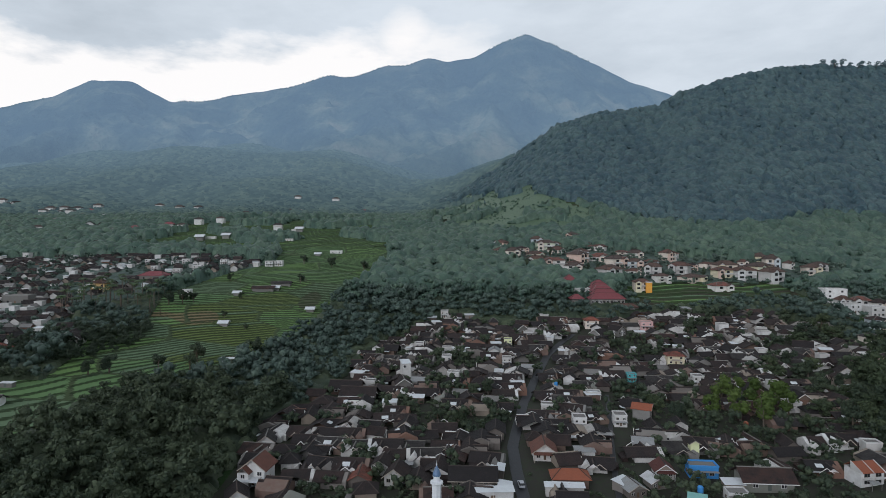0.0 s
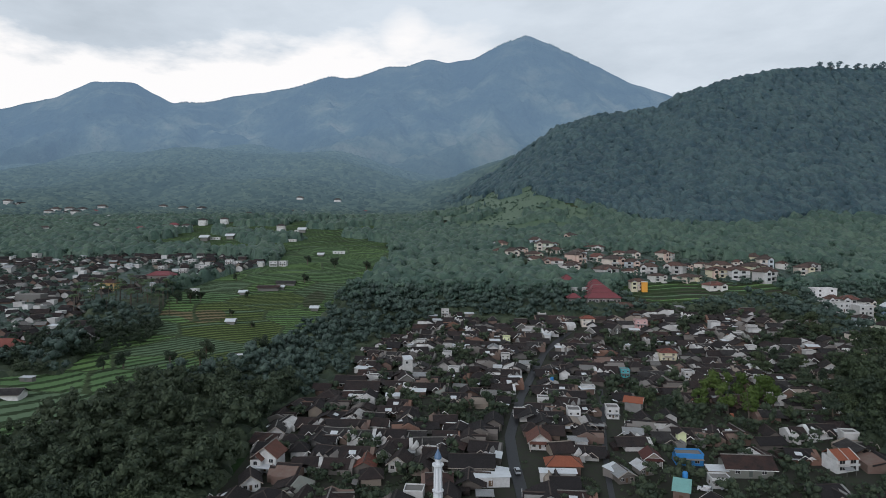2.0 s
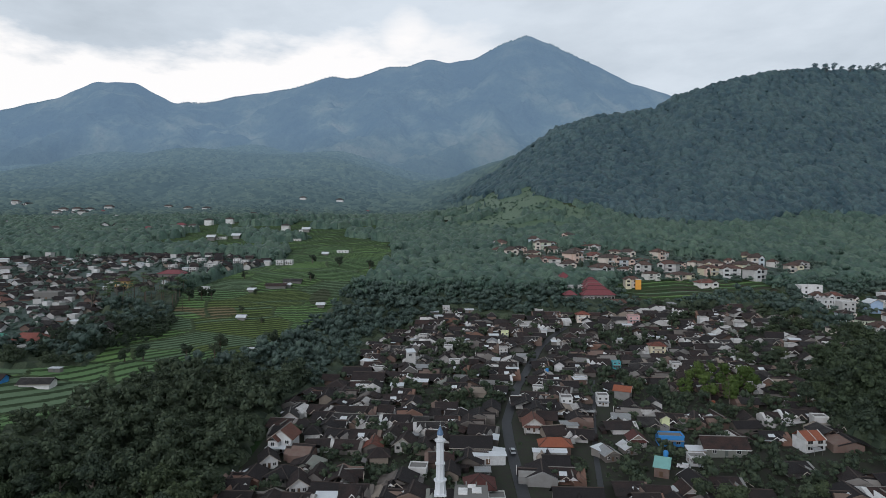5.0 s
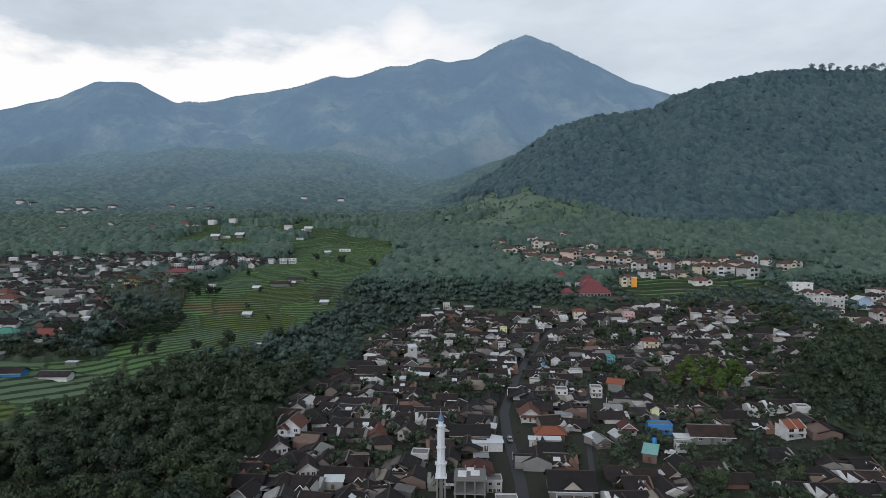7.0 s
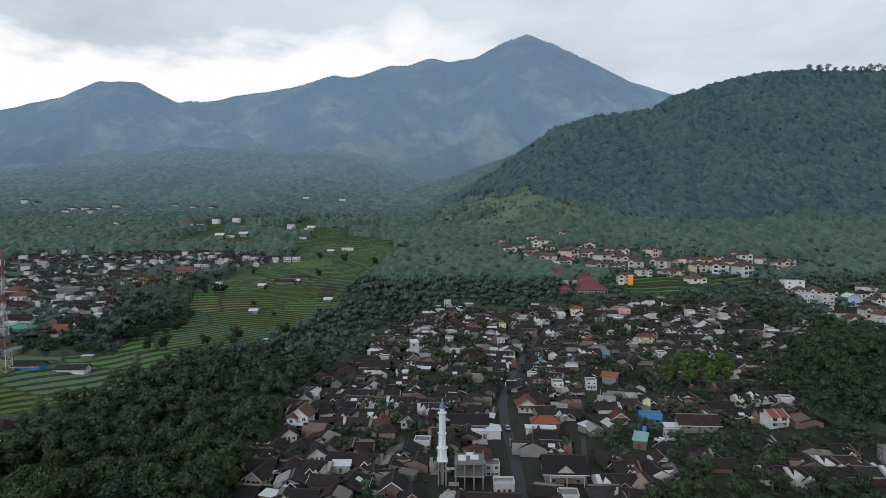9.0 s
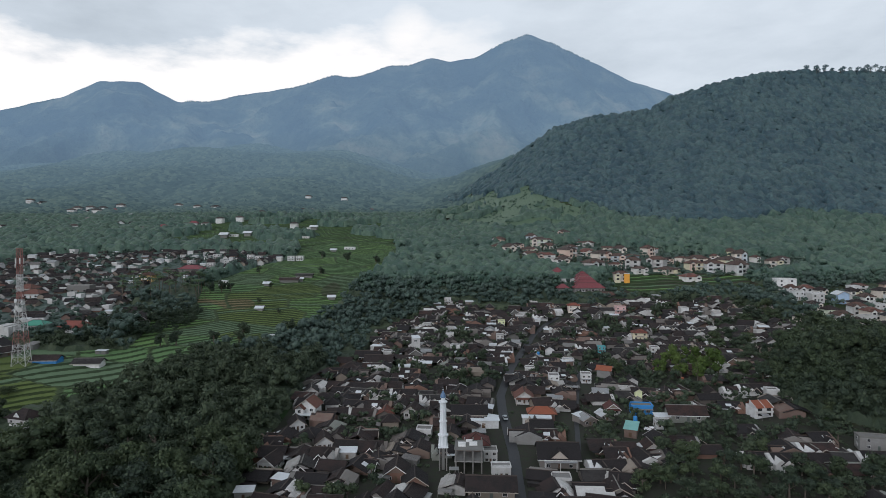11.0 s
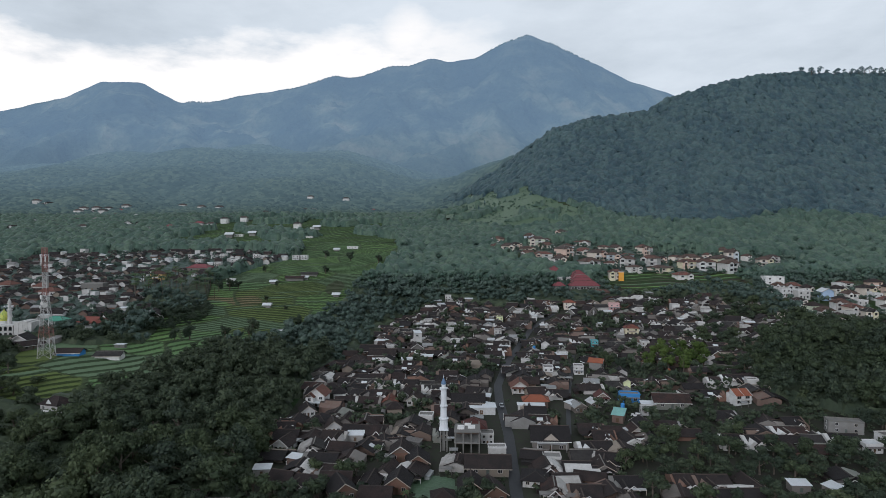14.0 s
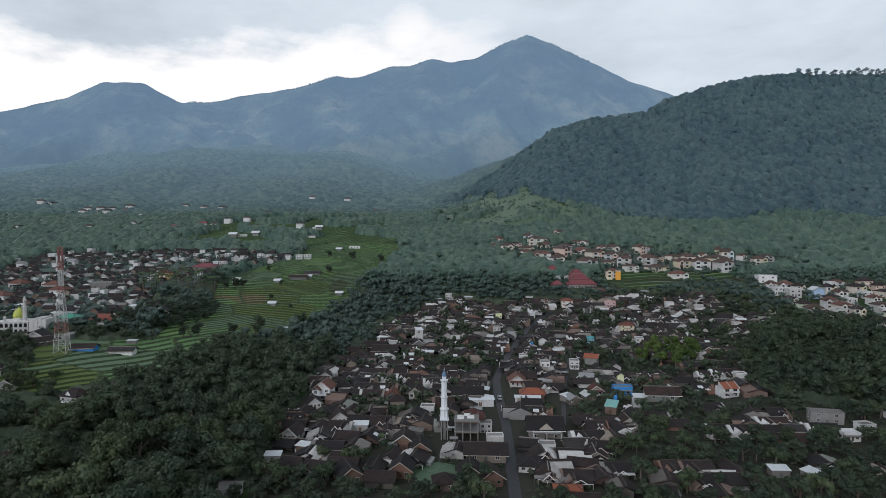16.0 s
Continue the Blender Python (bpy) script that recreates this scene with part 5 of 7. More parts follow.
site = tagged(new("concrete_building_shell"), "unfinished grey concrete building frame with bare columns and slab", "building")
for z in (3.6, 7.4):
    part("slab", Shape().box(-4.6, -4.5, z, 4.6, 4.5, z + 0.35), M_GREY, site)
for x in (-4.2, -1.4, 1.4, 4.2):
    for y in (-4.1, 0, 4.1):
        part("column", Shape().box(x - 0.2, y - 0.2, -2, x + 0.2, y + 0.2, 7.4 + (1.4 if y > 0 else 0)), M_GREY, site)
part("back_wall", Shape().box(-4.4, 4.2, -2, 4.4, 4.4, 7.4), M_BRICK, site)
part("rubble", Shape().box(-3.5, -2, 7.75, -1, 1.5, 8.2).box(0.2, -1, 7.75, 2.8, 2.4, 8.05).box(-1, 2.2, 7.75, 1.2, 3.4, 8.4), M_TRIM, site, "pale building rubble and boards")
place(site, 7, 133, -3, 0.0, 6.5)

M_MAROON = plain("maroon_roof_tiles", (0.115, 0.04, 0.034), 0.75, (0.05, 0.025, 0.022), 0.5, rows=6.0)
place(hip_house(10, 10, 4.5, 3.6, "old mosque hall under a steep maroon hipped roof", M_MAROON, M_WHITE, "mosque_hall"), 10, 146, 0, 0.3, 7, size=0.8)
place(flat_house(7.0, 7.0, 5.6, "plain pale two-storey house with bare plaster sides", M_WHITE, 2, awning=False), 14.5, 140, 0, -0.4, 5, size=0.66)
bal = flat_house(9.0, 6.0, 4.8, "white house with a long ornate roof balustrade", M_WHITE, 1, awning=False)
rail = part("balustrade", Shape().box(-4.6, -3.2, 5.85, 4.6, -3.05, 6.0), M_WHITE, bal)
for i in range(12):
    part("baluster", Shape().lathe([(0.09, 5.49), (0.14, 5.6), (0.07, 5.85)], 6, -4.4 + i * 0.8, -3.12), M_WHITE, rail)
place(bal, 17.2, 129, 0, -0.6, 5, size=0.68)

# ---- hall by the road, sheet roofs and coloured houses ----
hall = gable_house(15, 13, 4.6, 4.0, "large village hall with dark tiled roof and white framed porch", wall=M_WALL, along="x", porch=False, name="village_hall")
fr = Shape().box(-6, -9.4, 3.6, 6.5, -6.6, 3.8)
por = part("porch_roof", fr, M_ZINC, hall)
for x in (-5.8, 0, 6.2):
    part("post", Shape().box(x - 0.15, -9.3, -2, x + 0.15, -9.0, 3.6), M_WHITE, hall)
part("front_gable", Shape().solid([(-3.2, -6.9, 4.4), (3.2, -6.9, 4.4), (3.2, -6.5, 4.4), (-3.2, -6.5, 4.4)], [(-0.05, -6.9, 7.2), (0.05, -6.9, 7.2), (0.05, -6.5, 7.2), (-0.05, -6.5, 7.2)]), M_TRIM, hall, "pale front gable")
part("gable_roof", Shape().slab((-3.8, -7.2, 4.2), (0, -7.2, 7.5), (0, -2.0, 7.5), (-3.8, -2.0, 4.2), 0.15).slab((0, -7.2, 7.5), (3.8, -7.2, 4.2), (3.8, -2.0, 4.2), (0, -2.0, 7.5), 0.15), M_ROOF, hall)
place(hall, 37, 138, -3, -0.6, 9, size=0.85)

M_ORANGE = plain("orange_roof_tiles", (0.30, 0.095, 0.05), 0.7, (0.16, 0.06, 0.035), 0.4, rows=6.0)
M_ORANGE2 = plain("weathered_orange_tiles", (0.16, 0.068, 0.05), 0.75, (0.09, 0.05, 0.035), 0.6, rows=6.0)
M_BLUE = plain("bright_blue_paint", (0.06, 0.27, 0.62), 0.6, (0.04, 0.12, 0.25), 0.3)
M_TEAL = plain("teal_paint", (0.10, 0.42, 0.46), 0.6, (0.06, 0.2, 0.2), 0.3)
M_TEALROOF = plain("teal_sheet_roof", (0.22, 0.46, 0.42), 0.5, (0.14, 0.25, 0.22), 0.4, rows=3.0)
M_LEMON = plain("lemon_paint", (0.74, 0.78, 0.45), 0.7, (0.4, 0.4, 0.25), 0.3)
M_AMBER = plain("amber_paint", (0.80, 0.38, 0.06), 0.65, (0.45, 0.22, 0.05), 0.25)
M_PINK = plain("pink_paint", (0.66, 0.42, 0.40), 0.7, (0.35, 0.24, 0.22), 0.3)

place(hip_house(13, 8, 3.4, 2.6, "broad house under a bright orange hipped tile roof", M_ORANGE, M_WALL, "orange_roof_house"), 38, 178, -3, 0.3, 7, size=0.78)
place(gable_house(9, 11, 3.4, 3.2, "house with weathered orange gable roof and arched porch", M_ORANGE2, M_WALL, name="orange_roof_house"), 33.5, 198, -4, 0.3, 6, size=0.8)
place(gable_house(7, 9, 6.0, 2.2, "grey two-storey house with an orange roof side", M_ORANGE, M_GREY, False, name="orange_roof_house"), 78, 233, 62, 0.3, 5, size=0.72)
tall = gable_house(9, 9, 6.2, 3.4, "two-storey cream house with steep orange-red gable roof", M_ORANGE2, M_WHITE, False, name="orange_roof_house")
part("front_wing", Shape().box(-4.6, -7.2, -2, -0.4, -4.52, 5.2), M_WHITE, tall)
part("wing_roof", Shape().slab((-5.1, -7.6, 5.0), (-2.5, -7.6, 7.4), (-2.5, -2.0, 7.4), (-5.1, -2.0, 5.0), 0.14).slab((-2.5, -7.6, 7.4), (0.1, -7.6, 5.0), (0.1, -2.0, 5.0), (-2.5, -2.0, 7.4), 0.14), M_ORANGE2, tall)
part("terrace", Shape().box(-5.2, -9.0, 2.7, 6.5, -4.6, 2.95), M_SHEET, tall)
window(tall, -2.5, -7.2, 3.4, 1.4, 1.4)
window(tall, 2.6, -4.5, 3.6, 1.6, 1.3)
place(tall, -56, 180, -8, 0.3, 7, size=0.82)

row = tagged(new("terrace_houses"), "pair of new white terrace houses under an orange tiled roof", "house")
part("wall", walls(11, 9, 5.6), M_WHITE, row)
for k in (0, 1):
    x0 = -5.5 + 5.5 * k
    part("roof", Shape().slab((x0 + 0.15, -5.2, 5.3), (x0 + 5.35, -5.2, 5.3), (x0 + 5.35, 1.0, 8.4), (x0 + 0.15, 1.0, 8.4), 0.15), M_ORANGE, row)
    part("balcony", Shape().box(x0 + 0.4, -6.0, 2.7, x0 + 5.0, -4.52, 2.9).box(x0 + 0.4, -6.0, 2.9, x0 + 5.0, -5.9, 3.7), M_WHITE, row)
    window(row, x0 + 2.75, -4.5, 3.4, 2.6, 1.5)
    window(row, x0 + 2.75, -4.5, 0.5, 2.6, 1.6)
for x in (-5.5, 0, 5.5):
    part("party_wall", Shape().solid([(x - 0.12, -5.2, 5.0), (x + 0.12, -5.2, 5.0), (x + 0.12, 1.2, 5.0), (x - 0.12, 1.2, 5.0)], [(x - 0.12, -5.2, 5.6), (x + 0.12, -5.2, 5.6), (x + 0.12, 1.2, 8.7), (x - 0.12, 1.2, 8.7)]), M_WHITE, row)
part("back_roof", Shape().slab((-5.5, 1.02, 8.4), (5.5, 1.02, 8.4), (5.5, 5.0, 5.6), (-5.5, 5.0, 5.6), 0.15), M_ORANGE, row)
place(row, 124, 175, 8, 0.3, 8, size=0.68)

blue = flat_house(8.6, 5.0, 3.9, "bright blue house with grey flat roof terrace", M_BLUE, 1, awning=False, name="blue_house")
part("terrace_slab", Shape().box(-4.6, -4.0, 2.5, 4.2, -2.77, 2.7), M_GREY, blue)
place(blue, 80, 184, -6, 0.2, 6)
blue.scale = (1.0, 1.0, 0.8)
place(gable_house(4.5, 5, 8.0, 1.4, "narrow lemon-green tower house with gabled top", M_ROOF, M_LEMON, False, name="tower_house"), 83, 197, -6, 0.3, 4, size=0.62)
place(gable_house(7.0, 8.0, 3.2, 2.6, "small house with red-tiled gable roof and pale trim", M_MAROON, M_WALL, name="red_roof_house"), 68, 184, -5, 0.3, 5, size=0.75)
place(gable_house(8, 9, 3.4, 2.2, "storehouse with an old grey sheet-metal gable roof", M_ZINC, M_WALL, False, name="storehouse"), 55, 172, 12, 0.3, 5.5, size=0.66)
place(gable_house(7, 8, 3.2, 1.9, "storehouse with an old grey sheet-metal gable roof", M_ZINC, M_WALL, False, name="storehouse"), 63, 177, 12, 0.3, 5, size=0.66)
place(shed(5.5, 9, 3.4, 1.4, "outbuilding with a teal sheet roof", M_TEALROOF, M_WALL, "teal_roof_shed"), 69, 161, -24, 0.3, 5, size=0.8)
place(flat_house(6.5, 6.5, 5.4, "small teal two-storey house", M_TEAL, 2, name="teal_house"), 89, 282, -5, 0.3, 4.5, size=0.62)
place(flat_house(7, 8, 6.2, "two-storey lemon-yellow house with flat roof", M_LEMON, 2, name="yellow_house"), 37, 340, -5, 0.3, 4.5, size=0.62)
place(flat_house(10, 8, 6.0, "pink and white two-storey house with roof terrace", M_PINK, 2, name="pink_house"), 123, 362, -5, 0.3, 6, size=0.72)
tw = shed(4.8, 7.5, 9.6, 1.0, "tall narrow white house block with sheet roof", M_SHEET, M_WHITE, "white_tower_house")
window(tw, -1.0, -3.75, 7.2, 1.6, 1.3)
window(tw, 2.4, -1.5, 5.2, 1.2, 1.0, "x+")
place(tw, -18, 286, 14, 0.2, 5, size=0.82)
for x, y, t in ((92, 371, -4), (118, 304, -8)):
    place(hip_house(11, 9, 6.0, 2.4, "cream two-storey house with a red hipped roof", M_ROOF_RED, M_VILLA, "red_roof_house", storeys=2), x, y, t, 0.3, 6, size=0.75)
FLAT2, FLAT1 = TYPES[8][0], flat_house(8.5, 7.0, 3.6, "low white flat-roofed house", M_WHITE, 1, name="flat_roof_house")
SHEETR = shed(8.5, 5.5, 3.2, 0.9, "lean-to under a bright white sheet-metal roof", M_SHEET, M_WALL, "sheet_roof_shed")
LONGSHEET = shed(13, 3.0, 3.2, 0.5, "long street awning of bright white sheet metal", M_SHEET, M_WHITE, "sheet_roof_shed")
WHITEG = gable_house(7.0, 9.0, 3.3, 2.6, "white-gabled house with a dark tiled roof", M_ROOF, M_WHITE, False, name="white_gable_house")
GREYG = gable_house(8.0, 9.5, 3.9, 2.6, "tall grey plastered house with dark gable roof", M_ROOF, M_GREY, False, name="grey_gable_house")
BROWNG = gable_house(8.5, 10, 3.4, 3.0, "brick-walled house with dark tiled gable roof", M_ROOF, M_BRICK, False, name="brick_gable_house")
PROTOTYPES += [FLAT1, SHEETR, LONGSHEET, WHITEG, GREYG, BROWNG]
for k in (FLAT1, SHEETR, LONGSHEET, WHITEG, GREYG, BROWNG):
    k.matrix_basis = PARK
at(FLAT2, 4.0, 0.62, (1, 388, 0), (2, 310, -4), (116, 272, -6), (33, 308, -5), (67, 226, -5), (-13, 333, 4), (51, 223, -4))
at(FLAT1, 3.8, 0.66, (65, 386, 0), (51, 356, -4), (167, 329, -6), (65, 258, -5), (83, 168, -4), (155, 132, 5), (35, 121, -4), (179, 337, -8), (104, 356, -6), (145, 126, 0))
at(SHEETR, 3.2, 0.66, (66, 325, 0), (64, 256, 8), (-34, 141, 0), (-51, 121, -20), (-73, 126, 10), (17, 184, 80), (18, 172, 84), (106, 101, -4), (115, 99, 30), (53, 175, 40), (-22, 246, 0), (-11, 252, -5), (-4, 374, 0), (-7, 382, 0), (17, 386, 4), (45, 362, -5), (34, 272, -4), (30, 338, 0), (103, 328, 6), (116, 352, -5), (156, 318, 0), (181, 296, 24), (-77, 146, 0), (-60, 113, 4), (85, 174, -5), (188, 293, -10), (153, 366, 0))
at(LONGSHEET, 3.5, 0.85, (35, 171, -4), (14, 168, 2), (9, 327, -4))
at(WHITEG, 4.4, 0.8, (-58, 133, -14), (-58, 167, 20), (-14, 180, -8), (-13, 219, -5), (-44, 150, 14), (-61, 206, 10), (10, 292, 0), (149, 309, 20), (175, 260, -20), (156, 278, 10))
at(GREYG, 4.6, 0.8, (46, 361, 25), (92, 352, -50), (104, 357, 30), (181, 300, 60), (-18, 271, 10))
at(BROWNG, 4.6, 0.8, (-32, 98, 25), (-15, 103, -5), (7, 100, 0), (13, 97, 10), (-16, 126, 0), (-10, 119, 4), (141, 236, -6), (130, 250, -6))
at(TYPES[3][0], 6.5, 1.0, (-43, 266, -6), (9, 178, -3), (95, 176, -5), (-36, 256, -6), (13, 115, -3))
place(flat_house(16, 6.5, 5.6, "long pale grey two-storey building with small square windows", M_GREY, 2, awning=False, name="long_building"), 146, 141, -14, 0.2, 8, size=0.72)
place(hip_house(9, 4.5, 2.4, 1.2, "low annex with a strip of orange-red roofing", M_ORANGE, M_WALL, "orange_roof_house"), 36, 89, -4, 0.2, 6, size=0.8)

# ---- red-roofed hall on the slope ----
M_CRIMSON = plain("crimson_roof_tiles", (0.21, 0.058, 0.064), 0.65, (0.12, 0.035, 0.04), 0.3, rows=5.0)
temple = tagged(new("tiered_hall"), "hillside hall with stepped crimson tiled roofs", "hall")
for k, (w, d, y, z) in enumerate(((23, 9, 0, 0), (17, 8, 6, 2.4), (14.5, 8, 11.5, 4.3), (12, 8, 17, 6.0), (9, 8, 22, 7.6))):
    b = walls(w, d, 5.0, 12.0)
    b.v = [(x, yy + y, zz + z) for x, yy, zz in b.v]
    part("wall", b, M_GREY if k == 0 else M_WALL, temple)
    rf = hip_roof(w, d, 5.0, 3.6, 1.0)
    rf.v = [(x, yy + y, zz + z) for x, yy, zz in rf.v]
    part("roof", rf, M_CRIMSON, temple)
for i in range(9):
    window(temple, -10.0 + 2.5 * i, -4.5, 2.2, 1.5, 1.6)
place(temple, 112, 410, 0, -0.5, 14)
taken += [(112, 425, 10)]
place(hip_house(8, 7, 4, 3, "small pavilion with a crimson pyramid roof", M_CRIMSON, M_GREY, "pavilion"), 92, 412, 0, 0.2, 6)
place(hip_house(13, 6, 3, 2.2, "low annex with brownish red roof", M_ROOF_BROWN, M_GREY, "annex"), 122, 396, 0, 0.2, 7)
place(hip_house(9, 9, 6, 4.4, "tall pavilion with a crimson pointed roof", M_CRIMSON, M_WALL, "pavilion", storeys=2), 94, 446, 0, 0.2, 7)
place(flat_house(17, 4, 4.0, "long white flat-roofed corridor beside the hall", M_WHITE, 1, awning=False, name="corridor"), 100, 432, 0, 0.2, 7)

# ---- hillside villas ----
DETAIL = 1
amber = villa("cream villa with a bright amber wing and brown roof", 12, 9, 2, 4.4, M_ROOF_BROWN, M_VILLA, -1)
part("amber_wing", Shape().box(2.0, -7.4, -3, 6.4, -4.52, 6.0), M_AMBER, amber, "bright amber painted wing")
part("wing_parapet", Shape().box(1.8, -7.6, 6.0, 6.6, -4.52, 6.5), M_WHITE, amber)
place(amber, 146, 440, -6, 0.3, 8, size=0.95)
V0, V1, V2 = VILLA_TYPES
DARKV = villa("white villa with a dark grey tiled roof", 10, 10, 2, 4.0, M_ROOF, M_VILLA)
REDV = villa("broad cream villa with a brown tiled roof", 14, 9, 2, 4.4, M_ROOF_BROWN, M_VILLA, -1)
LOWV = villa("low pale villa with a wide brown roof", 13, 10, 1, 5.0, M_ROOF_BROWN, M_VILLA)
PROTOTYPES += [DARKV, REDV, LOWV]
for k in (DARKV, REDV, LOWV):
    k.matrix_basis = PARK


def estate(kinds, lo, hi, *spots):
    """Villas of uneven size and turn at the spots given."""
    for x, y in spots:
        k = random.choice(kinds)
        settle(k, x + random.uniform(-3, 3), y + random.uniform(-3, 3), random.gauss(-4, 22), random.uniform(lo, hi), r=6.5, tall=random.uniform(lo * 0.9, hi * 0.95))


estate([V0, V0, V1, V2, REDV, LOWV], 1.0, 1.4, (92, 600), (98, 580), (128, 612), (149, 577), (57, 590), (52, 555), (66, 546), (80, 521), (97, 514), (107, 494), (110, 566), (125, 544), (137, 536), (146, 512), (160, 508), (130, 470), (177, 547), (198, 532), (194, 489), (195, 466), (231, 488), (254, 489), (281, 534), (221, 478), (257, 461), (275, 508), (238, 474), (300, 484), (200, 440), (168, 486), (84, 556), (118, 524))
estate([V0, V1, V2, DARKV, LOWV], 0.7, 1.0, (108, 583), (157, 527), (256, 508), (172, 466), (72, 575), (165, 560), (180, 510), (210, 500), (268, 490), (224, 508), (90, 538), (209, 540), (112, 510), (132, 556), (140, 590), (152, 490), (245, 500), (290, 500), (310, 500))
for x, y in ((70, 500), (76, 502), (82, 498), (88, 520), (118, 486), (124, 480), (98, 545), (205, 470), (113, 478), (129, 474), (64, 545), (212, 452), (62, 520), (67, 522)):
    plant(CYPRESS, x, y, random.uniform(0.8, 1.2))

# ---- eastern houses ----
DETAIL = 1
PALE = [DARKV, DARKV, V2, DARKV, V1, flat_house(9, 8, 6.2, "white two-storey villa with flat roof terrace", M_WHITE, 2, awning=False, name="white_villa"),
        gable_house(8, 9, 6.2, 2.2, "tall cream house with pale pediment", M_ROOF_BROWN, M_VILLA, False, name="cream_house"),
        hip_house(10, 9, 6.2, 2.4, "two-storey cream house with hipped roof", M_ROOF, M_VILLA, "cream_house", storeys=2)]
PROTOTYPES += PALE[5:]
for k in PALE:
    k.matrix_basis = PARK
place(flat_house(14, 9, 8.6, "three-storey grey and white building with flat roof", M_TRIM, 3, awning=False, name="grey_building"), 258, 396, -6, 0.2, 8)
place(gable_house(7.5, 8, 6.4, 2.0, "pale blue two-storey house with white pediment", M_SHEET, plain("pale_blue_paint", (0.42, 0.55, 0.72), 0.7), False, name="pale_blue_house"), 272, 352, -5, 0.2, 5)
estate([DARKV, DARKV, V1, V2, PALE[5], PALE[7]], 0.72, 0.98, (247, 362), (316, 395), (279, 326), (300, 328), (281, 296), (251, 292), (330, 392), (237, 262), (222, 258), (256, 355), (306, 352), (287, 312), (268, 334), (249, 276), (241, 312), (264, 305), (309, 368), (322, 356), (254, 264), (246, 246), (238, 330), (217, 302), (201, 264))

# ---- western town ----
M_RED = plain("bright_red_roof_tiles", (0.24, 0.075, 0.055), 0.7, (0.15, 0.045, 0.035), 0.35, rows=6.0)
DETAIL = 2
mosque = tagged(new("mosque"), "white arcaded mosque with a green and yellow dome and small minaret", "mosque")
part("wall", walls(18, 13, 7.0, 4), M_WHITE, mosque)
part("roof_slab", Shape().box(-9.4, -6.9, 7.0, 9.4, 6.9, 7.5), M_WHITE, mosque)
for k in (0, 1):
    for i in range(7):
        x = -7.5 + 2.5 * i
        g2 = Shape().solid([(x - 0.8, -6.6, 0.8 + 3.4 * k), (x + 0.8, -6.6, 0.8 + 3.4 * k), (x + 0.8, -6.45, 0.8 + 3.4 * k), (x - 0.8, -6.45, 0.8 + 3.4 * k)],
                           [(x - 0.8, -6.6, 2.4 + 3.4 * k), (x + 0.8, -6.6, 2.4 + 3.4 * k), (x + 0.8, -6.45, 2.4 + 3.4 * k), (x - 0.8, -6.45, 2.4 + 3.4 * k)])
        g2.tube((x, -6.6, 2.3 + 3.4 * k), (x, -6.45, 2.3 + 3.4 * k), 0.8, 0.8, 10)
        part("arch", g2, M_GLASS, mosque)
part("drum", Shape().lathe([(2.9, 7.5), (2.9, 9.0)], 20, 1, 0), M_WHITE, mosque)


def dome_material():
    m, N = material("green_yellow_dome_tiles")
    w = N.wave(N.n("ShaderNodeTexCoord").outputs["Object"], 1.1, 0.0, "DIAGONAL")
    finish(N, N.ramp(w, [(0.4, (0.16, 0.30, 0.08)), (0.6, (0.62, 0.55, 0.10))]), 0.4, w, 0.1, 0.05)
    return m


part("dome", Shape().lathe([(2.9, 9.0), (3.15, 10.2), (2.9, 11.6), (2.1, 13.0), (1.0, 14.1), (0.25, 14.9), (0.05, 16.0)], 20, 1, 0), dome_material(), mosque, "green and yellow tiled dome")
part("tower", Shape().lathe([(1.1, 7.5), (1.0, 15), (1.5, 15.1), (1.5, 15.6), (0.85, 15.7), (0.85, 18.6), (1.2, 18.7), (1.2, 19.0), (0.8, 19.2), (0.9, 19.9), (0.1, 21.6)], 10, 5.5, -3), M_WHITE, mosque)
for x in (-8.5, -4.0):
    part("turret", Shape().lathe([(0.7, 7.5), (0.7, 9.2), (0.9, 9.6), (0.1, 10.8)], 8, x, -5), M_WHITE, mosque)
fc = Shape()
for i in range(4):
    fc.box(9.6 + 2.4 * i, -6.8 - 0.3 * i, -3, 11.7 + 2.4 * i, 4, 9.5 - 0.6 * abs(i - 1.5))
part("front_hall", fc, M_WHITE, mosque, "white stepped front hall")
place(mosque, -249, 254, 8, 0.3, 15)
place(gable_house(9, 10, 3.4, 3.0, "dark-roofed house with pale striped barge boards", M_ROOF, M_WHITE), -222, 232, 14, 0.3, 7)
place(hip_house(17, 9, 3.2, 3.2, "long house under a bright red hipped roof", M_RED, M_WHITE, "red_roof_house"), -214, 280, -4, 0.3, 9)
place(hip_house(12, 9, 3.4, 2.4, "green-roofed pavilion on pale posts", plain("green_sheet_roof", (0.07, 0.30, 0.21), 0.5, rows=3.0), M_WHITE, "green_roof_house"), -238, 284, 4, 0.3, 8)
big = hip_house(12, 10, 6.4, 3.4, "white two-storey house with dark hipped roof and balcony", M_ROOF, M_WHITE, "white_villa", storeys=2)
part("roof_gable", gable_end(4.5, 6.6, 2.6, -5.0), M_WHITE, big, "small white roof gable")
place(big, -152, 152, -18, 0.3, 8, size=0.72)
for x, y, w, m, lb in ((-188, 218, 11, M_BLUE, "long low shed with blue walls beside the fields"), (-169, 219, 12, M_TRIM, "long low shed with pale walls beside the fields")):
    place(gable_house(w, 6, 2.2, 1.5, lb, M_ROOF, m, False, "x", "field_shed", False), x, y, 3, 0.1, 8)
place(shed(9, 4, 2.4, 0.4, "small white roofed field shelter", M_SHEET, M_GREY, "field_shelter"), -174, 238, -4, 0.8, 5, size=0.6)
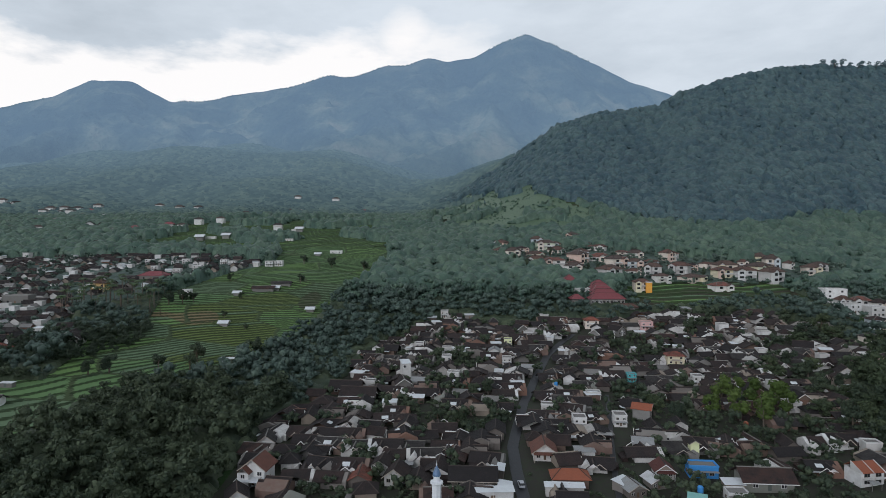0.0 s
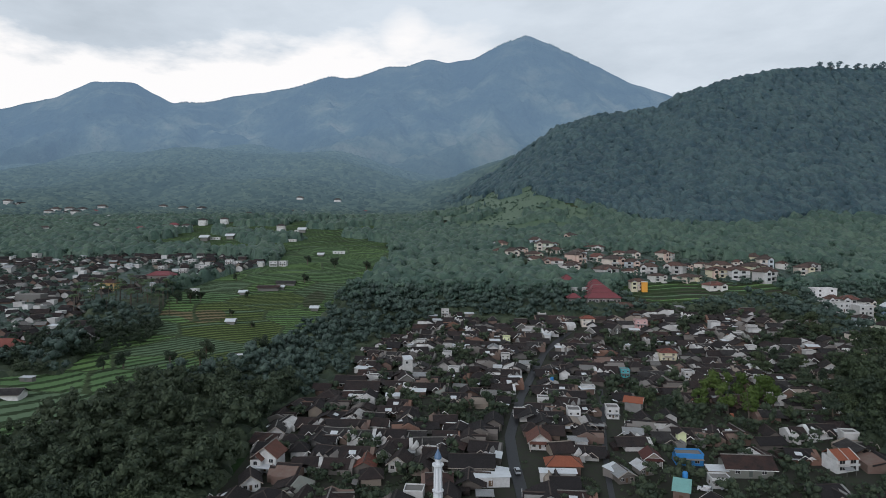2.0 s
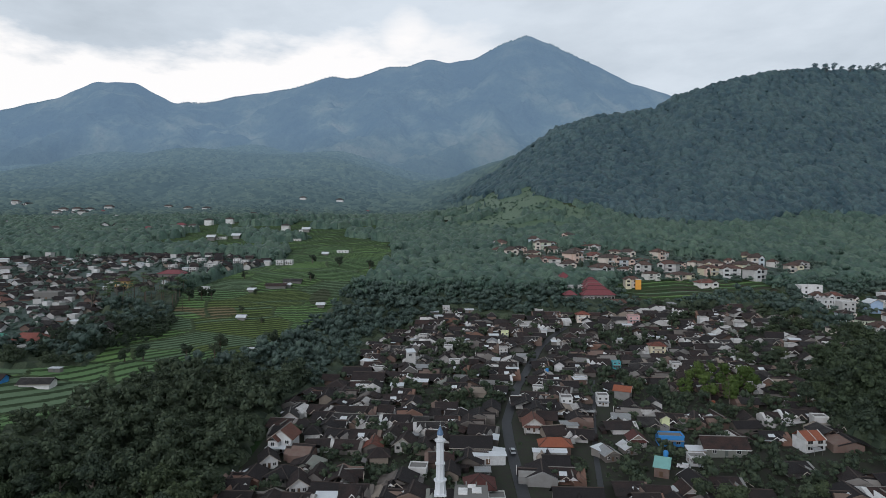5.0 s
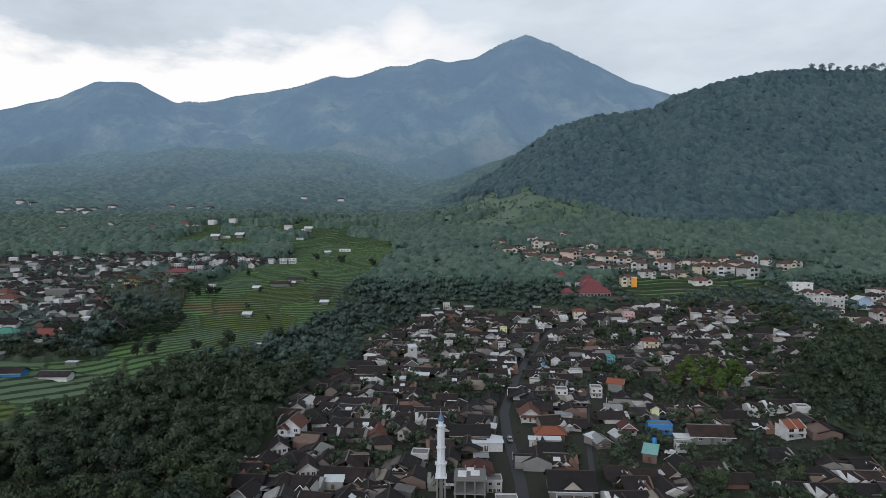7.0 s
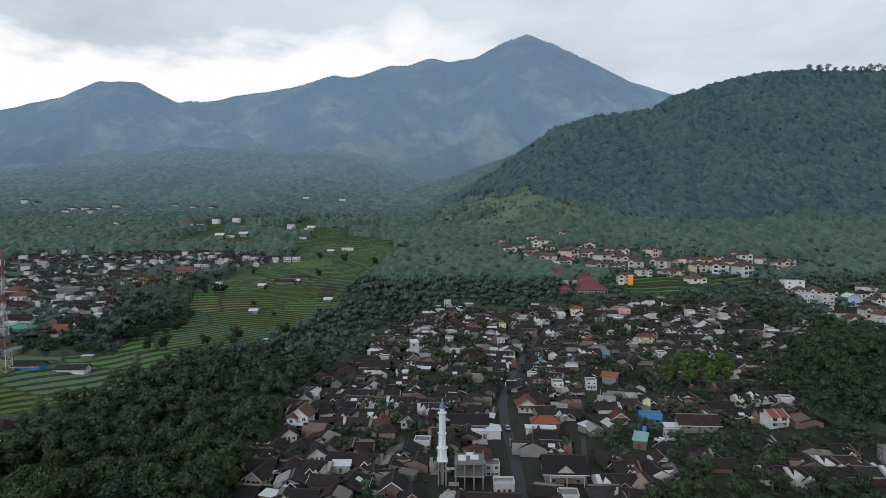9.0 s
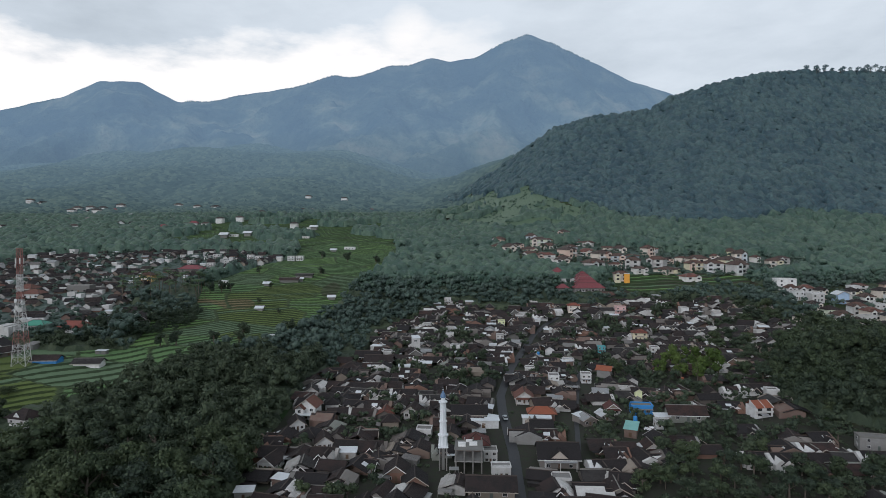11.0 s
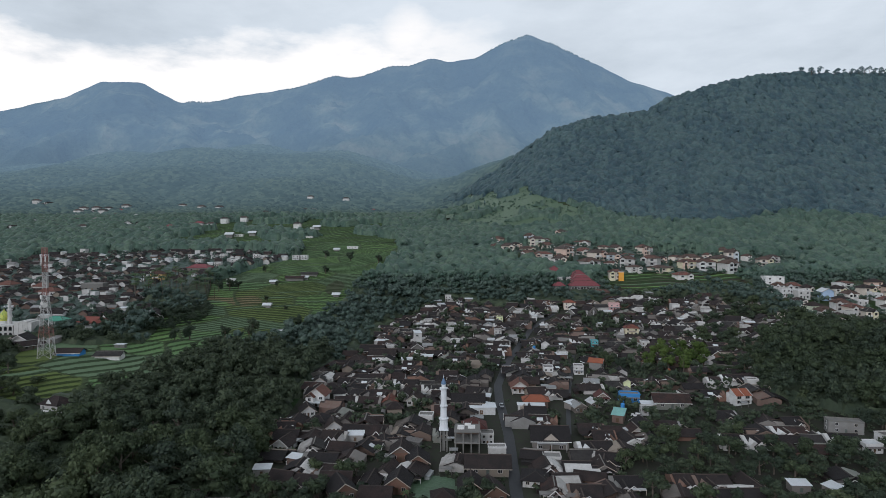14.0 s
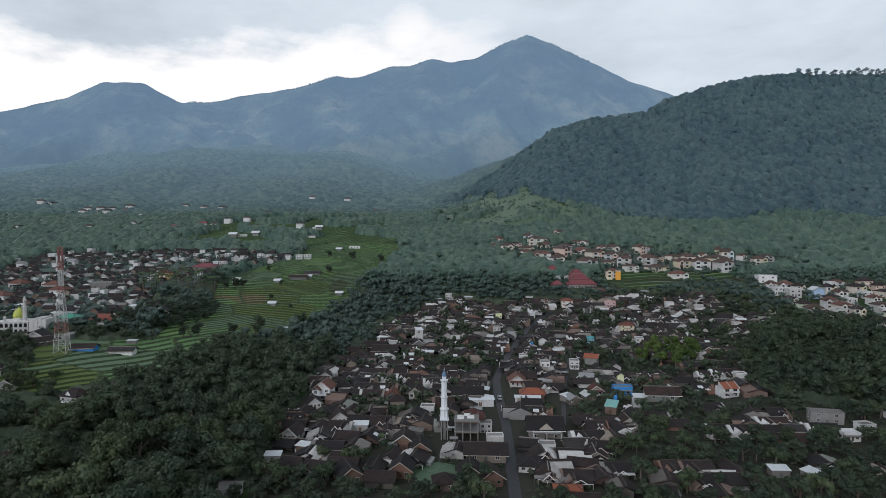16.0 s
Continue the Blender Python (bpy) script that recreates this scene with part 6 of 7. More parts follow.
for x, y, t, kx in ((-187, 162, 20, 1), (-178, 140, -20, 3), (-196, 150, 10, 4), (-150, 104, 30, 3), (-162, 118, -30, 2), (-140, 96, 20, 9), (-75, 93, -6, 3), (-66, 88, 0, 10), (-172, 126, 10, 4), (-205, 178, 30, 0)):
    settle(TYPES[kx][0], x, y, t, 0.78, r=6.5)
taken += [(-153, 143, 7), (-160, 141, 6), (-148, 138, 4)]
place(gable_house(9, 11, 4, 3.2, "field house with white slatted gable and dark roof", M_ROOF, M_WHITE), -188, 303, 12, 0.8, 7)
DETAIL = 1
place(hip_house(10, 9, 6.4, 2.4, "yellow two-storey house with tan hipped roof", M_ROOF_BROWN, plain("ochre_paint", (0.66, 0.46, 0.20), 0.7), "ochre_house", storeys=2), -246, 430, 0, 0.3, 7)
place(flat_house(17, 8, 5.2, "long grey block with a row of windows", M_GREY, 1, awning=False, name="grey_block"), -278, 392, 0, 0.3, 9)
place(hip_house(20, 12, 3.6, 3.0, "wide building with a crimson sheet roof", M_CRIMSON, M_WALL, "red_roof_house"), -226, 470, -6, 0.3, 9)
for x, y in ((-300, 372), (-318, 392), (-330, 350), (-352, 400)):
    place(hip_house(12, 10, 3.6, 3.0, "house under a red-orange hipped roof", M_ORANGE2, M_WHITE, "red_roof_house"), x, y, random.uniform(-15, 15), 0.3, 7)
WH = flat_house(9, 8, 5.5, "white house above the rice terraces", M_WHITE, 2, name="white_house")
WLONG = flat_house(17, 6, 3.4, "long low white farm building", M_WHITE, 1, awning=False, name="farm_building")
DETAIL = 0
FARV = hip_house(13, 9, 6.4, 2.6, "large pale hillside villa with hipped roof", M_RIDGE, M_WHITE, "villa", storeys=2)
part("veranda", Shape().box(-5, -6.2, -4, 5, -4.52, 3.0), M_WHITE, FARV)
HUT = gable_house(5.0, 4.5, 2.2, 1.2, "small field hut with a pale sheet roof", M_SHEET, M_GREY, False, "x", "field_hut", False)
SLUMP = gable_house(16, 6, 2.4, 1.4, "long dark-roofed barn among the terraces", M_ROOF, M_GREY, False, "x", "barn", False)
NEW = [WH, WLONG, FARV, HUT, SLUMP]
PROTOTYPES += NEW
for k in NEW:
    k.matrix_basis = PARK
at(WH, 6, 0.7, (-191, 468, 0), (-226, 528, 5), (-258, 527, 0), (-192, 526, 0), (-183, 521, 0), (-150, 518, 0), (-142, 519, 0), (-217, 489, 0), (-180, 420, 5), (-205, 500, 8), (-240, 500, -6))
at(HUT, 3, 1.0, (-88, 397, 0), (-123, 440, 4), (-146, 425, 0), (-119, 570, 0), (-132, 360, 0), (-108, 300, 10))
at(SLUMP, 5, 0.9, (-131, 437, 0), (-122, 452, 0))
at(WLONG, 6, 0.7, (-104, 584, 0), (-171, 661, 0), (-178, 731, 0), (-262, 676, 0))
at(FARV, 8, 0.8, (-324, 796, 0), (-301, 812, 4), (-322, 741, 0), (-348, 741, -6), (-533, 786, 0), (-523, 722, 0), (-487, 722, 5), (-514, 799, 0), (-546, 907, 0), (-462, 837, 0), (-483, 896, 0), (-297, 905, 0), (-204, 742, 0), (-245, 964, 0), (-232, 968, 6), lift=2.0)
at(FARV, 8, 1.0, (-636, 1009, 0), (-616, 1012, 5), (-654, 1000, 0), (-607, 1056, 0), (-516, 1093, 0), (-466, 1061, 0), (-419, 1028, 0), (-639, 959, 0), (-600, 965, 0), (-818, 1115, 0), (-285, 1181, 0), (-209, 1172, 0), lift=4.0)
for x, y in ((-366, 712), (-134, 1019), (-340, 745), (-590, 1002)):
    place(hip_house(12, 9, 4.5, 3.0, "far house under a crimson roof among trees", M_CRIMSON, M_WHITE, "red_roof_house"), x, y, 0, 3.0, 8)
at(HUT, 4, 1.5, (-271, 669, 0), (-246, 681, 0), (-392, 669, 0), (-175, 731, 0), (-430, 640, 0), (-560, 740, 0), (-600, 850, 0), (-450, 720, 0), lift=1.0)

for x, y, t, kx in ((-227, 234, 10, 1), (-238, 228, 14, 0), (-214, 226, 60, 3), (-248, 231, 8, 4), (-226, 221, 20, 2), (-240, 216, 10, 6), (-210, 240, -10, 9), (-256, 222, 4, 3)):
    settle(TYPES_MID[kx][0], x, y, t, 0.8)
taken += [(-234, 236, 9), (-246, 238, 9), (-222, 240, 7)]

# ---- radio mast ----


def mast_material():
    m, N = material("red_white_mast_paint")
    z = N.n("ShaderNodeSeparateXYZ", {0: N.n("ShaderNodeTexCoord").outputs["Object"]}).outputs[2]
    k = N.math("MULTIPLY", z, 1 / 54.0, clamp=True)
    w, r = (0.50, 0.50, 0.49), (0.27, 0.10, 0.085)
    c = N.ramp(k, [(0.0, w), (0.185, r), (0.29, w), (0.57, r), (0.63, w), (0.78, r)], "CONSTANT")
    finish(N, N.mix(N.math("MULTIPLY", N.noise(world_pos(N), 1.5), 0.4), c, (0.25, 0.22, 0.2)), 0.5, metal=0.1)
    return m


M_MAST = mast_material()
mast = tagged(new("radio_mast"), "tall red and white steel lattice radio mast with dishes", "mast")
TOP = 54.0


def half_width(z):
    return 3.1 - 2.2 * min(z, 34) / 34


for sx in (-1, 1):
    for sy in (-1, 1):
        lg = Shape()
        for z0, z1 in ((-2, 17), (17, 34), (34, TOP)):
            lg.tube((sx * half_width(max(z0, 0)), sy * half_width(max(z0, 0)), z0), (sx * half_width(z1), sy * half_width(z1), z1), 0.16, 0.14, 5)
        part("leg", lg, M_MAST, mast)
zs = [0, 4.5, 9, 13, 17, 20.5, 24, 27, 30, 32.5] + [34 + 2.5 * i for i in range(9)]
for z0, z1 in zip(zs, zs[1:]):
    br = Shape()
    a, b = half_width(z0), half_width(z1)
    for p, q in (((-a, -a), (b, -b)), ((a, -a), (-b, -b)), ((-a, a), (b, b)), ((a, a), (-b, b)), ((-a, -a), (-b, b)), ((-a, a), (-b, -b)), ((a, -a), (b, b)), ((a, a), (b, -b))):
        br.tube((*p, z0), (*q, z1), 0.085, 0.085, 4)
    for p, q in (((-b, -b), (b, -b)), ((b, -b), (b, b)), ((b, b), (-b, b)), ((-b, b), (-b, -b))):
        br.tube((*p, z1), (*q, z1), 0.085, 0.085, 4)
    part("bracing", br, M_MAST, mast)
for z, a, r in ((46, 3.6, 0.9), (44, 0.4, 0.6), (30, 3.9, 1.1), (27, 4.4, 1.0), (29, 5.6, 0.9), (25, 3.3, 0.8), (26, 5.0, 1.2)):
    d = Vector((math.cos(a), math.sin(a), 0))
    c = d * (half_width(z) + 0.5) + Vector((0, 0, z))
    part("dish", Shape().tube(c, c + d * 0.5, r, r * 0.9, 12), M_WHITE, mast, "white drum antenna")
for i in range(6):
    a = i * math.pi / 3
    c = Vector((1.7 * math.cos(a), 1.7 * math.sin(a), 48))
    part("panel_antenna", Shape().box(c.x - 0.2, c.y - 0.15, 47, c.x + 0.2, c.y + 0.15, 49.6), M_WHITE, mast)
place(mast, -195.5, 211, 10, 0.0, 5)

# ---- village fabric ----
g = np.random.default_rng(17)
taken.append((-5, 103, 6))
ax = Vector((math.sin(radians(5)), math.cos(radians(5))))
W0 = [w for t, w in TYPES]
W0[8], W0[10] = 1, 3
DETAIL = 0
FARW = [flat_house(7.5, 6.5, 4.6, "small white flat-roofed house among dark roofs", M_WHITE, 1, name="flat_roof_house", awning=False),
        shed(8.0, 5.0, 3.4, 0.9, "house with a bright white sheet-metal roof", M_SHEET, M_WHITE, "sheet_roof_house"),
        gable_house(7.5, 8.5, 4.4, 2.4, "white-walled house with a dark tiled roof", M_ROOF, M_WHITE, False, name="white_gable_house"),
        gable_house(8.5, 7.0, 3.6, 2.0, "white house under a pale zinc roof", M_ZINC, M_WHITE, False, "x", name="zinc_roof_house")]
PROTOTYPES += FARW
for k in FARW:
    k.matrix_basis = PARK
yard_spots = []


def yard(kind, x, y, size):
    """A tree of its own near the flight, one of the yard woods further off."""
    if y < 148:
        plant(kind, x, y, size)
    else:
        yard_spots.append((x, y))


# a clump of yellow-green trees and darker ones in the middle of the village
for x, y, z in ((113, 226, 1.5), (121, 226, 1.4), (128, 230, 1.6), (130, 224, 1.3), (116, 248, 1.5), (110, 240, 1.2), (124, 238, 1.5), (118, 219, 1.2), (105, 232, 1.1), (134, 238, 1.3), (122, 250, 1.2)):
    plant(SMALL[2], x, y, z)
    taken.append((x, y, 2.2))
for x, y, z in ((84, 236, 0.75), (89, 228, 0.7), (171, 368, 0.8), (193, 318, 0.9), (205, 312, 0.9), (205, 324, 1.0), (141, 343, 0.8), (168, 272, 0.8), (149, 268, 0.8), (163, 266, 0.7), (186, 312, 0.8), (60, 262, 0.6), (20, 262, 0.7), (14, 258, 0.6), (-2, 226, 0.6), (6, 221, 0.6), (70, 112, 0.6), (66, 122, 0.7), (72, 126, 0.75), (58, 116, 0.6), (80, 138, 0.7), (74, 142, 0.6), (112, 126, 0.7), (120, 120, 0.7), (94, 108, 0.65), (100, 112, 0.7)):
    plant(random.choice(BROAD), x, y, z)
    taken.append((x, y, 2.5))
for i in range(-22, 26):
    for j in range(0, 46):
        u, v = i * 9.3 + (j % 2) * 4.2 + g.uniform(-1.5, 1.5), 50 + j * 8.3 + g.uniform(-1.3, 1.3)
        x, y = 22 + u * ax.y + (v - 100) * ax.x * 0.6, v - u * ax.x
        if not inside(VILLAGE, x, y) or not in_view(np.array(x), np.array(y), 14):
            continue
        if line_distance(ROAD, x, y) < 5.2 or line_distance(LANE, x, y) < 4.2 or not free(x, y, 1.9):
            continue
        green = waves(x + 31, y, 15) > 1.25 or (x > 92 and y < 270 and waves(x, y, 13) > 0.5) or (x > 56 and y < 168 and waves(x, y, 10) > 0.1) or (y < 106 and x < 18 and waves(x, y, 11) > -1.3) or (y < 104 and waves(x, y, 11) > 0.5) or waves(x, y + 60, 8) > 1.45
        if green and g.uniform() < 0.85:
            for q in range(2):
                kind = random.choice(SMALL[:2] + SMALL[:2] + PALMS[1:]) if x < 70 and y > 112 else random.choice(SMALL[:2] + SMALL[:2] + PALMS[2:] + BROAD[:2])
                yard(kind, x + g.uniform(-3.5, 3.5), y + g.uniform(-3.5, 3.5), g.uniform(0.5, 0.75) if kind in BROAD else g.uniform(0.8, 1.25))
            continue
        turn = -5 + g.normal(0, 6) + (0 if g.uniform() < 0.5 else 90 * int(g.integers(1, 4)))
        if g.uniform() < 0.72:
            settle(random.choice(KAMPUNG if y < 128 else KAMPUNG_FAR), x, y, turn, g.uniform(0.82, 1.02), r=3.6, tall=g.uniform(0.62, 0.84))
        else:
            kinds = TYPES if y < 112 else TYPES_MID if y < 160 else TYPES_FAR
            k = random.choices([t for t, w in kinds], W0)[0]
            if y >= 160 and g.uniform() < 0.3:
                k = random.choice(FARW)
            settle(k, x, y, turn, g.uniform(0.6, 0.82), r=3.4, tall=g.uniform(0.55, 0.75))
        if g.uniform() < 0.30:
            yard(random.choice(SMALL[:2] + PALMS[2:]), x + 4.6, y + g.uniform(-3.5, 3.5), g.uniform(0.55, 0.95))

GROVE = [(-226, 352), (-172, 366), (-192, 416), (-246, 440), (-258, 410)]
taken += [(-214, 394, 20), (-196, 384, 14), (-234, 404, 14)]
for x, y in ((-745, 1012), (-626, 907), (-627, 986), (-546, 912), (-617, 790), (-547, 759), (-499, 731), (-436, 756), (-411, 880), (-565, 708), (-501, 788), (-788, 1091), (-380, 705), (-495, 903), (-542, 663), (-497, 641), (-468, 582), (-369, 489), (-362, 581), (-374, 620), (-412, 529), (-412, 489), (-388, 544)):
    for q in range(3 if y > 700 else 2):
        settle(random.choice(FARW), x + g.uniform(-16, 16), y + g.uniform(-10, 10), g.normal(0, 20), g.uniform(0.9, 1.3) if y > 700 else 0.85, 1.5, r=5)
for poly, kinds, n, rr, sz in ((TOWN, [TYPES_FAR[k][0] for k in (0, 1, 2, 3, 6, 0, 1, 2, 3, 11)] + FARW, 335, 3.5, 0.68), (EAST, PALE, 22, 5.0, 0.74)):
    xs, ys = [p[0] for p in poly], [p[1] for p in poly]
    for q in range(n * 7):
        x, y = g.uniform(min(xs), max(xs)), g.uniform(min(ys), max(ys))
        if n <= 0:
            break
        if inside(poly, x, y) and free(x, y, rr) and in_view(np.array(x), np.array(y), 20):
            settle(random.choice(kinds), x, y, 90 * int(g.integers(0, 2)) * (poly is TOWN) + g.normal(0, 8), sz * g.uniform(0.85, 1.1), r=rr, tall=sz * (1.0 if poly is TOWN else 1.3))
            n -= 1


def clear_of_houses(p, r=5.0):
    a = np.array(taken)
    return np.array([np.min(np.hypot(a[:, 0] - x, a[:, 1] - y) - a[:, 2]) > r - 5.5 for x, y in p])


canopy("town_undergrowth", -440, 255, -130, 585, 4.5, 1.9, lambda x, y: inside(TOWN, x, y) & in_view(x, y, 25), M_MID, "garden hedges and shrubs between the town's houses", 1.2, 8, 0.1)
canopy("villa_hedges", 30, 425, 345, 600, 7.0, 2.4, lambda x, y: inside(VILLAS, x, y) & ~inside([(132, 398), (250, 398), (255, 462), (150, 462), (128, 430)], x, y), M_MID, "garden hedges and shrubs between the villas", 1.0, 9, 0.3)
pts = scatter(-430, 260, -140, 580, 10.0, keep=lambda x, y: inside(TOWN, x, y) & (waves(x, y, 19) > -0.2), seed=21)
pts = pts[clear_of_houses(pts, 6.0)]
pts = pts[~inside(GROVE, pts[:, 0], pts[:, 1])]
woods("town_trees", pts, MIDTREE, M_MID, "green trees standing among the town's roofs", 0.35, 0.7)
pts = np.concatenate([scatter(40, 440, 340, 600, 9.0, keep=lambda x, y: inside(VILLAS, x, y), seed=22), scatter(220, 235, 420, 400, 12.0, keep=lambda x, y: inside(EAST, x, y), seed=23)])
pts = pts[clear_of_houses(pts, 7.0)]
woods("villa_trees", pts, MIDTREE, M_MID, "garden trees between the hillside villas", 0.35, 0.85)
woods("yard_trees", yard_spots, MIDTREE, M_LEAF, "green yard trees between the further village roofs", 0.4, 0.72)
bush = scatter(-100, 50, 220, 390, 3.9, keep=lambda x, y: inside(VILLAGE, x, y) & (line_distance(ROAD, x, y) > 3.2) & (line_distance(LANE, x, y) > 2.2) & (np.hypot(x + 5, y - 103) > 9) & in_view(x, y, 14) & ((waves(x + 31, y, 15) > 0.85) | ((x > 92) & (y < 270) & (waves(x, y, 13) > -0.3)) | ((x > 68) & (x < 132) & (y > 188) & (y < 252)) | ((y < 112) & (waves(x, y, 11) > -1.1)) | (waves(x, y, 6) > 0.8)), seed=12)
woods("village_shrubs", bush[clear_of_houses(bush, 5.2)], BUSH, M_LEAF, "weeds and leafy shrubs in village yards", 0.5, 1.25)
edge = scatter(-420, 414, 420, 442, 6.0, keep=lambda x, y: (mid_keep(x, y) | inside(BELT, x, y)) & in_view(x, y), seed=31)
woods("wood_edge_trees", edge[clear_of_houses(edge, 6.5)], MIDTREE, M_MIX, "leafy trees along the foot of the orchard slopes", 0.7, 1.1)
pts = scatter(-500, 60, 500, 430, 8.5, keep=lambda x, y: mid_keep(x, y) & (y < 430), seed=4)
pts = pts[clear_of_houses(pts, 7.0)]
woods("slope_woods", pts[pts[:, 1] < 250], NEARTREE, M_LEAF, "dark green trees at the village margins", 0.5, 0.95)
pts = pts[pts[:, 1] >= 250]
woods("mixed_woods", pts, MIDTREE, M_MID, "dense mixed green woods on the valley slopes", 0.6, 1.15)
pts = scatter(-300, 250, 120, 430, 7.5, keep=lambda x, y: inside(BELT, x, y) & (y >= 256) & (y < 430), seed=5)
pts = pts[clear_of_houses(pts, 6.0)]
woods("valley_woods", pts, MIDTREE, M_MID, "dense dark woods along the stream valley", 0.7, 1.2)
near = scatter(-320, 46, 0, 262, 8.2, keep=lambda x, y: inside(BELT, x, y) & (y < 256) & in_view(x, y, 25), seed=9)
near = near[clear_of_houses(near, 5.2)]
for x, y in near[near[:, 1] < 138]:
    plant(random.choices(BROAD, (3, 3, 3, 2))[0], x, y, random.choice((0.6, 0.8, 0.95, 1.1, 1.4)) * random.uniform(0.9, 1.1))
woods("belt_trees", near[near[:, 1] >= 138], NEARTREE, M_LEAF, "dark green trees crowding the stream valley's slope", 0.6, 1.4)
east = scatter(130, 50, 330, 310, 7.0, keep=lambda x, y: inside(RIGHTWOOD, x, y) & in_view(x, y, 25), seed=10)
east = east[clear_of_houses(east, 5.5)]
low = scatter(-320, 46, 330, 230, 4.2, keep=lambda x, y: (inside(BELT, x, y) | inside(RIGHTWOOD, x, y)) & (y < 225) & in_view(x, y, 12) & ((x > -130) | (y < 130)), seed=13)
woods("wood_floor_shrubs", low[clear_of_houses(low, 4.2)], BUSH, M_LEAF, "leafy shrubs filling gaps between the wood's trees", 0.7, 1.6)
pick = np.random.default_rng(2).uniform(size=len(east)) < 0.3
woods("eastern_wood", east[~pick], NEARTREE, M_LEAF, "dark green broadleaf wood beside the village", 0.55, 1.3)
woods("eastern_tall_trees", east[pick], NEARTREE, M_BAMBOO, "taller mid-green trees within the wood beside the village", 0.9, 1.35)
for x, y in scatter(-262, 350, -168, 444, 9.0, keep=lambda x, y: inside(GROVE, x, y), seed=24):
    plant(PALMS[0], x, y, random.uniform(1.1, 1.6))
for x, y, s in ((-99, 312, 1.0), (-123, 298, 0.9), (-121, 285, 0.8), (-134, 281, 0.7), (-150, 268, 0.8), (-156, 262, 0.7), (-95, 511, 0.9), (-122, 525, 0.8), (-165, 465, 0.6), (-109, 458, 0.7), (-140, 415, 0.5), (-137, 374, 0.45), (-173, 397, 0.9), (-180, 392, 0.8), (-168, 402, 0.7), (-66, 500, 0.8), (-118, 356, 0.4)):
    plant(BROAD[1], x, y, s)

HEDGE = [(-204, 238), (-166, 282), (-157, 318), (-168, 341), (-196, 328), (-222, 304), (-221, 262)]
pts = scatter(-230, 230, -150, 345, 5.6, keep=lambda x, y: inside(HEDGE, x, y), seed=51)
woods("hedge_trees", pts[clear_of_houses(pts, 4.5)], NEARTREE, M_LEAF, "dark green trees and bamboo between the terraces", 0.35, 0.8)
for x, y, s in ((-211, 196, 0.9), (-196, 186, 0.8), (-203, 190, 0.7), (-190, 170, 0.9), (-178, 164, 0.7), (-216, 206, 0.8), (-184, 160, 0.8), (-236, 226, 0.8), (-222, 216, 0.6), (-168, 160, 0.6), (-176, 176, 0.5)):
    plant(random.choice(BROAD), x, y, s)
for x, y in ((148, 219), (150, 209), (141, 221), (164, 235), (160, 220), (138, 208), (146, 201), (132, 212), (160, 237), (152, 242), (177, 250), (165, 246), (142, 206), (151, 276), (162, 279), (150, 170), (158, 160), (166, 155), (174, 152), (182, 150), (190, 148), (157, 171), (165, 164), (172, 160), (181, 157), (198, 140), (204, 128), (186, 143), (176, 145)):
    plant(random.choice(BROAD), x, y, random.uniform(0.6, 0.85))
for x, y in ((-52, 92), (-43, 101), (-36, 106), (-26, 99), (-30, 111), (49, 100), (42, 112), (66, 118), (69, 98), (58, 140), (60, 132), (66, 137), (75, 105), (82, 100)):
    if free(x, y, 0.5):
        plant(random.choice(BROAD[1:3] + SMALL[:2] + PALMS[1:3]), x, y, random.uniform(0.55, 0.8))

# ---- tall trees on the hill's crest and the mountain's ridge ----
# crest trees take the foothill leaves, with their painted-in haze glow
CREST = tree_kind("crest_tree", "tall slim tree with an open crown on the hill crest", "tree", 61, 8.0, 6.5, 8.5, M_FOOT, 9, 300, 0.5, 0.0, 6, 0.35)
PROTOTYPES.append(CREST)
for i in range(44):
    x = 590 + 5.8 * i + random.uniform(-4, 4)
    plant(CREST, x, 1062 + random.uniform(-8, 8), random.uniform(0.8, 1.35) if i > 13 else random.uniform(0.45, 0.75), sink=-2.5)
CREST.matrix_basis = PARK
rg = np.random.default_rng(33)
vs, fs, n = [], [], 0
for u in rg.uniform(0, 1250, 900):
    if waves(np.array(u * 1.0), np.array(u * 0.7), 40) < -0.4:
        continue
    x, y = (u - 784) / 1060 * RIDGE_D, RIDGE_D - 6
    v, f = DISTANT[rg.integers(6)]
    s = rg.uniform(0.5, 1.0)
    vs.append(v * np.array([s * 0.8, s * 0.8, s * 1.5]) + np.array([x, y, float(mountain_height(np.array(x), np.array(y))) - 3]))
    fs.append(f + n)
    n += len(v)
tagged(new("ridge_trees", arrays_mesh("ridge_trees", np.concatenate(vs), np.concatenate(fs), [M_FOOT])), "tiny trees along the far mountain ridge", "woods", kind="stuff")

# ---- a mown plot by the road ----
gxs, gys = np.meshgrid(np.arange(-13, 4, 0.8), np.arange(93, 113, 0.8))
gfc = grid_faces(*gxs.shape)
gok = np.hypot((gxs.ravel()[gfc[:, 0]] + 5) / 7.5, (gys.ravel()[gfc[:, 0]] - 103) / 8.5) < 1 + 0.1 * np.sin(gys.ravel()[gfc[:, 0]])
tagged(new("grass_plot", arrays_mesh("grass_plot", np.stack([gxs, gys, height(gxs, gys) + 0.25 + 0.06 * np.sin(gxs * 5) * np.sin(gys * 4)], 2).reshape(-1, 3), gfc[gok], [M_MEADOW], smooth=True)), "small mown green plot between village houses", "grass", kind="structure")

